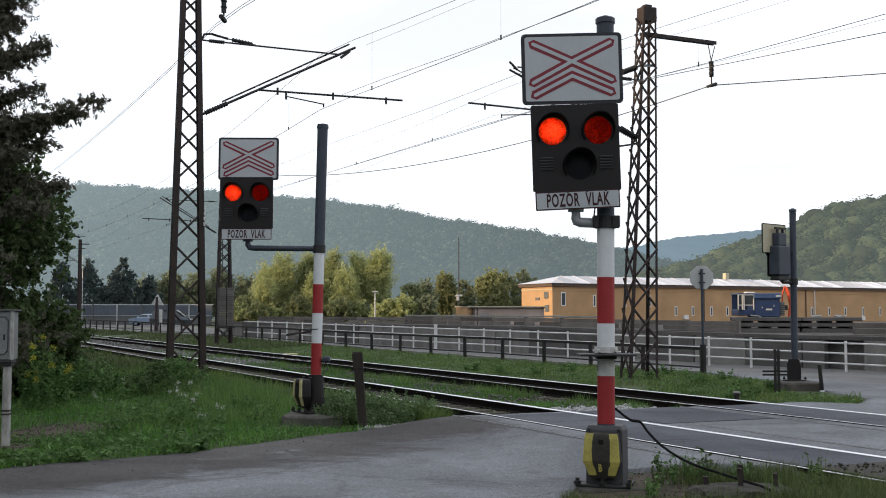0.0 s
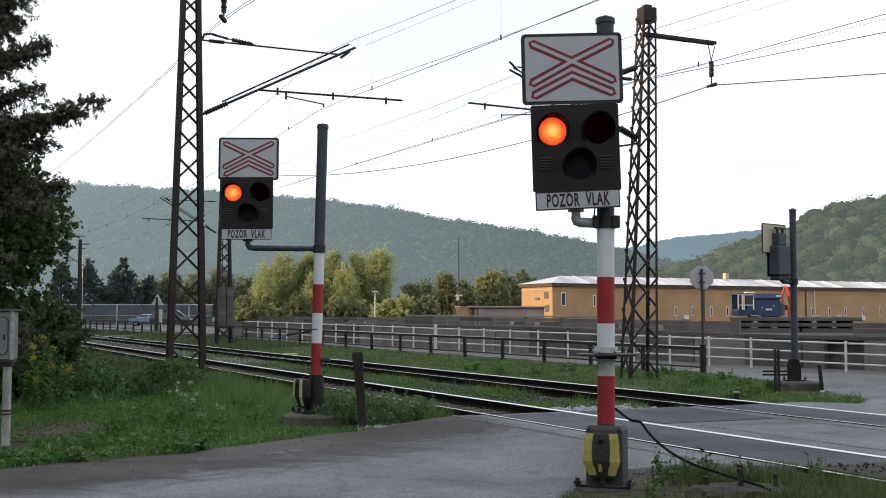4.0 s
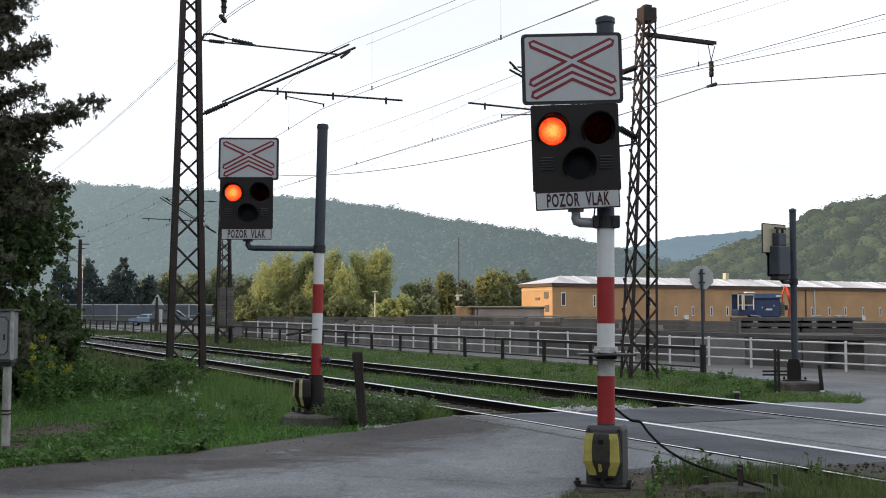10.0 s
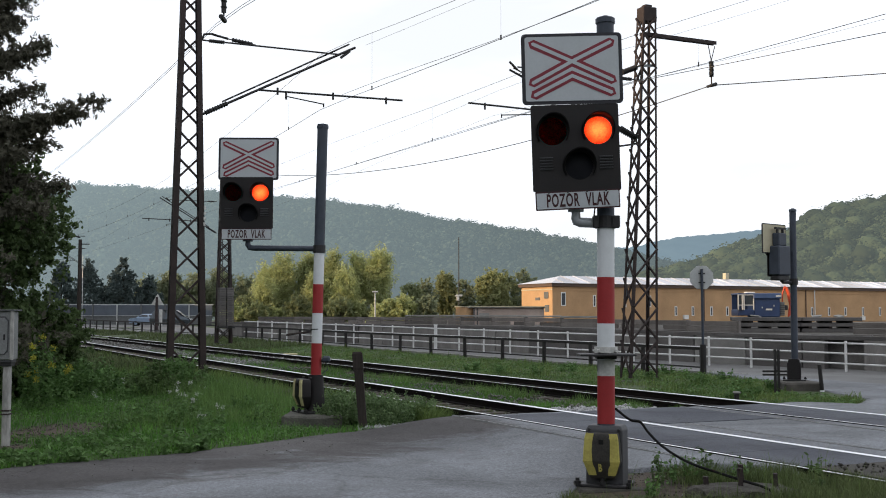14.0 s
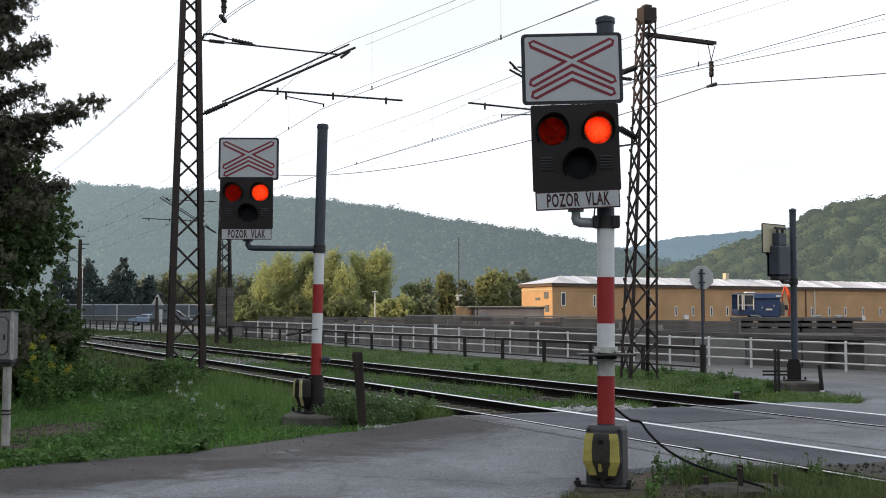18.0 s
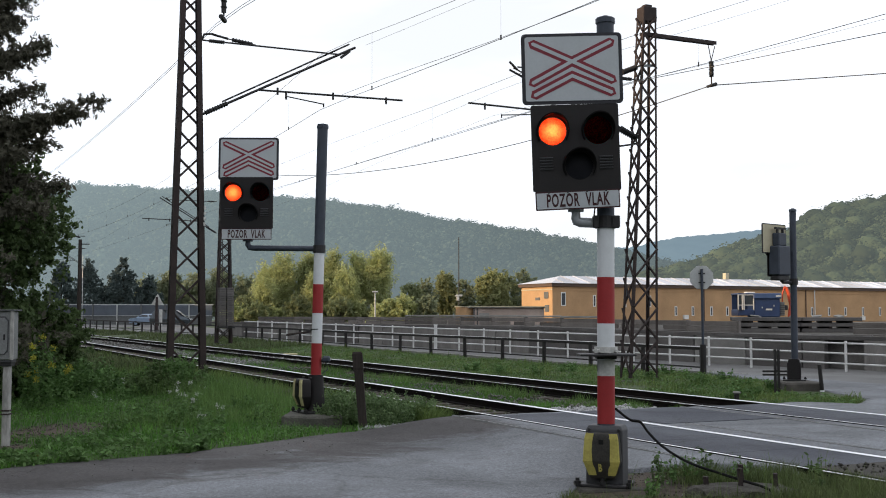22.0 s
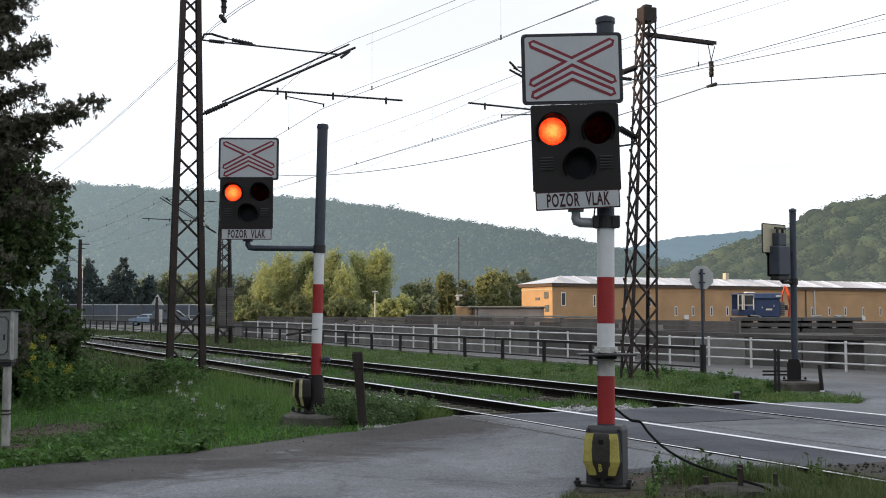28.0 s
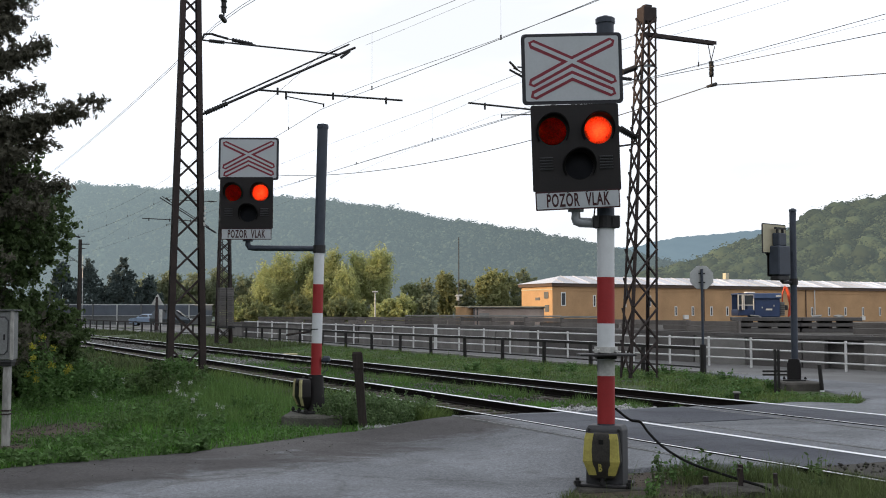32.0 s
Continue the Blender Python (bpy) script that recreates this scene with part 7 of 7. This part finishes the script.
pts, _ = scatter(36000, 23, 17, 70, 15.7, 24.0, lambda a, p: p < lerp(FENCE_LINE, a) - 0.1 and not (a < lerp(ROAD_LEFT, p) + 0.05) and not footing_near(a, p) and patch(a, p, 0.6, 13) > -0.2, 1.6)
herbs("verge_clover", pts, 0.045, 0.1, M_WEED, "low clover in patches in the verge", 23)
pts, _ = scatter(26000, 13, 17, 60, 15.9, 24.0, lambda a, p: p < lerp(FENCE_LINE, a) and not (a < lerp(ROAD_LEFT, p) + 0.15) and not footing_near(a, p) and patch(a, p, 0.8, 9) > 0.12, 1.6)
blades("verge_tufts", pts, 0.2, 0.014, M_GRASS_VERGE, "taller tufts in the verge", 13, 0.6)
pts, _ = scatter(20000, 14, 60, 150, 15.8, 23.8, lambda a, p: p < lerp(FENCE_LINE, a), 1.2)
blades("far_verge", pts, 0.2, 0.06, M_GRASS_FAR, "rough grass along the far line", 14, 0.8)
pts, _ = scatter(22000, 15, 36, 130, 1.0, 8.0, lambda a, p: patch(a, p, 0.3, 6) > -0.4, 1.3)
blades("far_bank", pts, 0.35, 0.05, M_GRASS_FAR, "rough tall grass beside the far line", 15, 0.6)
pts, _ = scatter(30000, 4, 16.9, 60, 11.0, 12.9, lambda a, p: patch(a, p, 0.6, 2) > -0.25, 1.7)
blades("grass_between_tracks", pts, 0.15, 0.014, M_GRASS, "thin grass between the two tracks", 4)
pts, _ = scatter(42000, 5, 17.0, 60, 7.9, 14.9, lambda a, p: patch(a, p, 0.7, 8) > -0.02, 1.5)
blades("grass_in_ballast", pts, 0.14, 0.012, M_GRASS_VERGE, "tufts of grass in the ballast", 5)


def corner(a, p):
    q = on_line(a, p)
    return a < lerp(ROAD_RIGHT, p) - 0.02 and math.hypot(q.x - 1.72, q.y - 11.75) > 0.7 and math.hypot((q.x - 2.95) / 0.56, (q.y - 11.1) / 0.45) > 1


pts, _ = scatter(52000, 6, 4, 11.4, 5.0, 8.8, lambda a, p: corner(a, p) and patch(a, p, 0.8, 5) > -0.42 and (on_line(a, p).y < 11.0 or patch(a, p, 1.6, 15) > -0.05))
blades("grass_corner", pts, 0.14, 0.007, M_CORNER, "uneven grass at the road's corner", 6, 0.7)
pts, _ = scatter(22000, 16, 3, 9.7, 7.3, 8.85, lambda a, p: corner(a, p))
blades("grass_by_rail", pts, 0.22, 0.007, M_CORNER, "fine grass beside the near rail", 16, 0.8)
pts, _ = scatter(900, 7, 4, 9.6, 6.0, 8.6, lambda a, p: corner(a, p) and patch(a, p, 1.2, 1) > 0.1)
blades("dry_stalks", pts, 0.46, 0.005, M_GRASS_VERGE, "thin dry stalks in the grass", 7, 0.25)


def weed(x, y, h, r, leaf, count, seed, material, flowers=None, nflower=0, label="leafy green weed in the grass", name="weed"):
    """A leafy plant: stems from one foot with leaves all the way up."""
    rng = np.random.default_rng(seed)
    t = thing(name, label, "plant", pose(x, y, ground_z(x, y)), "weeds")
    bm = B()
    stems = max(4, int(count / 55))
    tips = []
    for k in range(stems):
        a, q = rng.uniform(0, math.tau), r * rng.uniform(0.15, 1) ** 0.7
        tip = Vector((q * math.cos(a), q * math.sin(a), h * rng.uniform(0.55, 1.0)))
        foot = Vector((tip.x * 0.6, tip.y * 0.6, 0))
        rod(bm, foot, tip, 0.006, 0.003, seg=4)
        tips.append((foot, tip))
    part("stem_tuft", bm, M_WEED, t, kind="stuff")
    cen = []
    for k in range(count):
        f, e = tips[rng.integers(stems)]
        c = f.lerp(e, rng.uniform(0.15, 1.0))
        cen.append(c + Vector(rng.normal(0, leaf * 0.9, 3)))
    v, f = leaf_cloud(np.array(cen), leaf, rng, 0.5, 1.9)
    part("foliage", raw_mesh("foliage", v, f, material), None, t, kind="stuff")
    if flowers:
        cen = []
        for k in range(nflower):
            f, e = tips[rng.integers(max(1, stems // 2))]
            cen.append(e + Vector(rng.normal(0, leaf * 0.7, 3)))
        v, f = leaf_cloud(np.array(cen), leaf * 0.5, rng)
        part("blossom", raw_mesh("blossom", v, f, flowers), None, t, kind="stuff")
    return t


rnd = random.Random(77)
# broad weeds along the road's edge
for k in range(26):
    p = rnd.uniform(0.4, 6.2)
    a = lerp(ROAD_LEFT, p) + rnd.uniform(0.05, 0.55)
    q = on_line(a, p)
    if (abs(q.x + 1.95) < 0.95 and q.y < 20.2) or math.hypot(q.x + 6.1, q.y - 15.6) < 0.6:
        continue
    weed(q.x, q.y, rnd.uniform(0.1, 0.22), rnd.uniform(0.15, 0.32), 0.042, 170, 300 + k, M_WEED)
# broad dock leaves at the road's edge
for k, (x, y) in enumerate(((-4.9, 15.2), (-4.55, 15.35), (-4.2, 15.6), (-5.25, 15.0), (-3.8, 15.9), (-4.75, 15.7))):
    weed(x, y, 0.17, 0.22, 0.052, 90, 350 + k, M_WEED, label="broad-leaved dock at the road's edge")
# taller herbs in the verge beyond the tracks
for k in range(26):
    a, p = rnd.uniform(19, 34), rnd.uniform(16.6, 23.2)
    q = on_line(a, p)
    if a < lerp(ROAD_LEFT, p) + 0.6 or abs(q.x - 8.8) < 0.8 and 27 < q.y < 29.6:
        continue
    weed(q.x, q.y, rnd.uniform(0.18, 0.4), rnd.uniform(0.2, 0.45), 0.045, 190, 1000 + k, M_WEED, label="bright green herbs in the verge")
# taller herbs scattered over the bank
for k in range(34):
    p = rnd.uniform(2.2, 6.6)
    a = lerp(ROAD_LEFT, p) + rnd.uniform(0.8, 5.5)
    q = on_line(a, p)
    if q.x < -5.2 and q.y < 20 or (abs(q.x + 1.95) < 0.9 and q.y < 20.4):
        continue
    weed(q.x, q.y, rnd.uniform(0.2, 0.42), rnd.uniform(0.15, 0.3), 0.034, 130, 900 + k, M_WEED, label="upright green herbs in the grass")
# thicket below the dark trees and in front of the mast
for k in range(26):
    x, y = rnd.uniform(-10.4, -7.7), rnd.uniform(24.0, 28.0)
    weed(x, y, rnd.uniform(0.45, 0.95), rnd.uniform(0.35, 0.6), 0.05, 620, 400 + k, M_WEED if k % 4 else M_LEAF_DARK, label="tall green weeds below the trees")
for k, (x, y, h) in enumerate(((-7.38, 21.1, 1.5), (-7.62, 21.2, 1.3), (-7.3, 21.0, 1.0), (-7.7, 21.1, 1.05), (-7.15, 21.3, 1.25))):
    weed(x, y, h, 0.22, 0.042, 260, 450 + k, M_WEED, M_FLOWER_YELLOW, 150, "tall weed with yellow flower plumes")
for k in range(24):
    x, y = rnd.uniform(-6.9, -5.65), rnd.uniform(25.2, 27.0)
    far = math.hypot((x + 6.28) / 0.7, (y - 26.1) / 0.95)
    weed(x, y, rnd.uniform(0.75, 0.95) * (1.05 - 0.5 * min(far, 1.2) ** 2), rnd.uniform(0.3, 0.55), 0.045, 760, 500 + k, M_LEAF_DARK if k % 3 == 0 else M_WEED, label="dense green thicket before the mast", name="shrub")
for k in range(64):
    p = rnd.uniform(6.7, 8.3)
    a = rnd.uniform(17.5, 19.9)
    q = on_line(a, p)
    if q.x < -2.0 or q.x < -1.4 and q.y < 19.5:
        continue
    weed(q.x, q.y, rnd.uniform(0.3, 0.62), rnd.uniform(0.2, 0.35), 0.027, 620, 600 + k, M_HERB, label="leafy green weeds beside the crossing")
for k, (x, y, h) in enumerate(((2.2, 11.6, 0.42), (2.32, 11.8, 0.34), (2.72, 11.85, 0.4), (2.6, 11.95, 0.3), (3.2, 12.0, 0.3), (3.05, 11.8, 0.25), (3.95, 12.1, 0.32), (4.3, 11.6, 0.22), (3.7, 11.2, 0.2), (2.05, 11.3, 0.18))):
    weed(x, y, h, 0.09, 0.03, 80, 700 + k, M_WEED if k % 2 else M_LEAF_DARK, label="slender leafy weed at the road's corner")
for k in range(7):
    q = on_line(rnd.uniform(19, 27), rnd.uniform(3, 6))
    weed(q.x, q.y, rnd.uniform(0.3, 0.5), 0.2, 0.03, 90, 800 + k, M_WEED, M_FLOWER_WHITE, 22, "white-flowered weeds in the grass")


for k, (x, y, h) in enumerate(((-4.9, 21.3, 0.5), (-4.6, 20.8, 0.46), (-4.75, 21.8, 0.55), (-3.6, 18.4, 0.42), (-3.85, 18.1, 0.36), (-5.3, 22.4, 0.5))):
    weed(x, y, h, 0.12, 0.03, 60, 850 + k, M_HERB, M_FLOWER_WHITE, 70, "white umbel flowers above the grass")


# bare earth where feet have worn the grass away
def earth(name, cx, cy, rx, ry, label):
    """A worn patch with a ragged rim that sinks into the ground, and loose clods on it."""
    def at(k, r, lift):
        f = 1 + 0.3 * noise.noise(Vector((math.cos(k) * 2, math.sin(k) * 2, cx))) + 0.16 * r * noise.noise(Vector((math.cos(k) * 7, math.sin(k) * 7, cy)))
        x, y = cx + rx * f * r * math.cos(k), cy + ry * f * r * math.sin(k)
        return x, y, ground_z(x, y) + lift + 0.012 * noise.noise(Vector((x * 5, y * 5, 1.0)))
    ang = [k * math.tau / 56 for k in range(56)]
    bm = B()
    rings = [[bm.verts.new(at(k, r, lift)) for k in ang] for r, lift in ((0.12, 0.012), (0.35, 0.012), (0.58, 0.012), (0.8, 0.01), (1.04, 0.004))]
    bm.faces.new(rings[0])
    for a, b in zip(rings, rings[1:]):
        for k in range(56):
            bm.faces.new((a[k], b[k], b[(k + 1) % 56], a[(k + 1) % 56]))
    solo(name, bm, M_EARTH, label, "ground", "structure")
    rng = np.random.default_rng(int(rx * 100 + cy * 10))
    n = int(520 * rx * ry) + 120
    mid = np.array([at(k, r, 0.012) for k, r in zip(rng.uniform(0, math.tau, n), rng.uniform(0.1, 1.05, n) ** 0.6)])
    size = (0.007 + 0.02 * rng.uniform(0, 1, n) ** 3)[:, None, None]
    octa = np.array([(1, 0, 0), (0, 1, 0), (-1, 0, 0), (0, -1, 0), (0, 0, 0.7), (0, 0, -0.6)], dtype=float)
    v = (mid[:, None] + octa[None] * size * rng.uniform(0.6, 1.4, (n, 6, 1))).reshape(-1, 3)
    tri = np.array([(0, 1, 4), (1, 2, 4), (2, 3, 4), (3, 0, 4), (1, 0, 5), (2, 1, 5), (3, 2, 5), (0, 3, 5)])
    f = (tri[None] + 6 * np.arange(n)[:, None, None]).reshape(-1, 3)
    ob = new("loose_clods", raw_mesh("loose_clods", v, f, M_MUD))
    tagged(ob, "small dark clods and crumbs on bare earth", "soil", "", "stuff")


earth("ground_bare_patch", -6.0, 17.9, 0.85, 1.3, "bare brown earth in the grass")
earth("ground_bare_corner", 2.1, 11.75, 1.2, 0.85, "bare dark earth round the signal's footing")
earth("ground_dirt_edge", -1.75, 18.75, 0.8, 0.36, "dark loose dirt at the footing's edge")
earth("ground_bare_foot", -6.1, 15.7, 0.55, 0.4, "bare brown earth at the cabinet's foot")


# ---- ballast and rubble ----
def stones(name, n, seed, a0, a1, p0, p1, size, material, label, z, keep=None, power=1.6):
    rng = np.random.default_rng(seed)
    a = a0 + (a1 - a0) * rng.uniform(0, 1, n) ** power
    p = rng.uniform(p0, p1, n)
    ok = np.ones(n, dtype=bool) if keep is None else np.array([keep(u, w) for u, w in zip(a, p)])
    a, p = a[ok], p[ok]
    n = len(a)
    c = np.stack([ALONG.x * a + ACROSS.x * p, ALONG.y * a + ACROSS.y * p, z + rng.uniform(-0.02, 0.03, n)], 1)
    base = np.array([(1, 0, 0), (-1, 0, 0), (0, 1, 0), (0, -1, 0), (0, 0, 0.8), (0, 0, -0.8)], dtype=float)
    v = base[None] * rng.uniform(0.5, 1.2, (n, 6, 1)) + rng.normal(0, 0.18, (n, 6, 3))
    th = rng.uniform(0, math.tau, n)
    cs, sn = np.cos(th)[:, None], np.sin(th)[:, None]
    v = np.stack([v[:, :, 0] * cs - v[:, :, 1] * sn, v[:, :, 0] * sn + v[:, :, 1] * cs, v[:, :, 2]], 2)
    v = v * (size * rng.uniform(0.6, 1.4, n))[:, None, None] + c[:, None]
    f = np.array([(0, 2, 4), (2, 1, 4), (1, 3, 4), (3, 0, 4), (2, 0, 5), (1, 2, 5), (3, 1, 5), (0, 3, 5)])
    f = (np.arange(n) * 6)[:, None, None] + f[None]
    return tagged(new(name, raw_mesh(name, v.reshape(-1, 3), f.reshape(-1, 3), material)), label, "stones", "", "stuff")


stones("ballast", 22000, 1, 16.9, 75, 8.0, 15.9, 0.035, M_BALLAST, "dark dirty ballast stones between the sleepers", -0.2)
stones("pale_ballast", 9000, 5, 42, 125, 10.6, 16.2, 0.06, M_DUSTY, "pale dusty ballast along the far line", -0.18, lambda a, p: patch(a, p, 0.25, 17) > -0.2, 1.3)
stones("rubble", 1500, 2, 16.6, 18.4, 10.75, 12.9, 0.045, M_RUBBLE, "pale loose stones at the crossing's edge", -0.12, None, 1.0)
stones("paving_end_rubble", 320, 9, 7.2, 9.45, 9.05, 10.3, 0.021, M_MUD, "dark loose stones at the end of the paving", 0.005, None, 1.0)
stones("kerb_rubble", 150, 3, 17.05, 17.6, 6.75, 7.6, 0.04, M_RUBBLE, "pale rubble at the foot of the wooden post", -0.19, None, 1.0)
stones("corner_grit", 900, 6, 8.3, 11.4, 5.3, 8.0, 0.014, M_BALLAST, "grit and crumbs of earth round the footing", -0.155, lambda a, p: corner(a, p), 1.0)
stones("road_grit", 700, 4, 10.0, 17.0, -3.0, 6.2, 0.011, M_BALLAST, "loose grit at the edge of the road", -0.137, lambda a, p: 0.05 < lerp(ROAD_LEFT, p) - a < 1.6, 1.0)


# ---- what moves: the added lamp wheels turn to and fro behind their shutters ----
PERIOD, SWITCH_LEFT = 1.208, 1.015
HALF = PERIOD / 2


RISE_CURVE = [(0, -0.2), (0.03, -0.12), (0.053, 0.0), (0.11, 0.02), (0.16, 0.08), (0.21, 0.27), (0.31, 0.78), (0.45, 1)]
FADE_CURVE = [(0, 1), (0.035, 0.45), (0.06, 0.2), (0.08, 0.04), (0.12, 0.015), (0.21, -0.02), (0.31, -0.1), (0.45, -0.2), (0.6, -0.2)]


def lamp_turn(level):
    """Degrees by which the lamp wheel is turned behind its shutter, for an open share up to 1; below 0 the sectors hide well behind the shutter."""
    return min(0.4 + 12.0 * (1 - min(level, 1.0)), 15.0)


def brightness(t, start, lit):
    """Brightness of a lamp that comes on at start and every PERIOD after, for lit seconds."""
    d = (t - start) % PERIOD
    return lerp(RISE_CURVE, d) if d < lit else lerp(FADE_CURVE, d - lit)


def lamp_times(start, lit):
    times = {0.0, CLIP}
    k = -2
    while start + k * HALF < CLIP:
        t0 = start + k // 2 * PERIOD + k % 2 * lit
        for d in (0, 0.034, 0.067, 0.1, 0.134, 0.167, 0.2, 0.267, 0.35, 0.45, 0.57):
            if 0 < t0 + d < CLIP:
                times.add(round((t0 + d) * FPS) / FPS)
        k += 1
    return sorted(times)


def motions():
    for bulbs in LAMPS:
        # the right lamp of each head burns a little longer than the left
        for (ob, x, z), late, lit in zip(bulbs, (0.014, HALF - 0.022), (HALF - 0.036, HALF + 0.036)):
            start = SWITCH_LEFT - PERIOD + late
            walk(ob, [(t, pose(x, 0.056, z, 0, lamp_turn(brightness(t, start, lit)), 0)) for t in lamp_times(start, lit)])


motions()
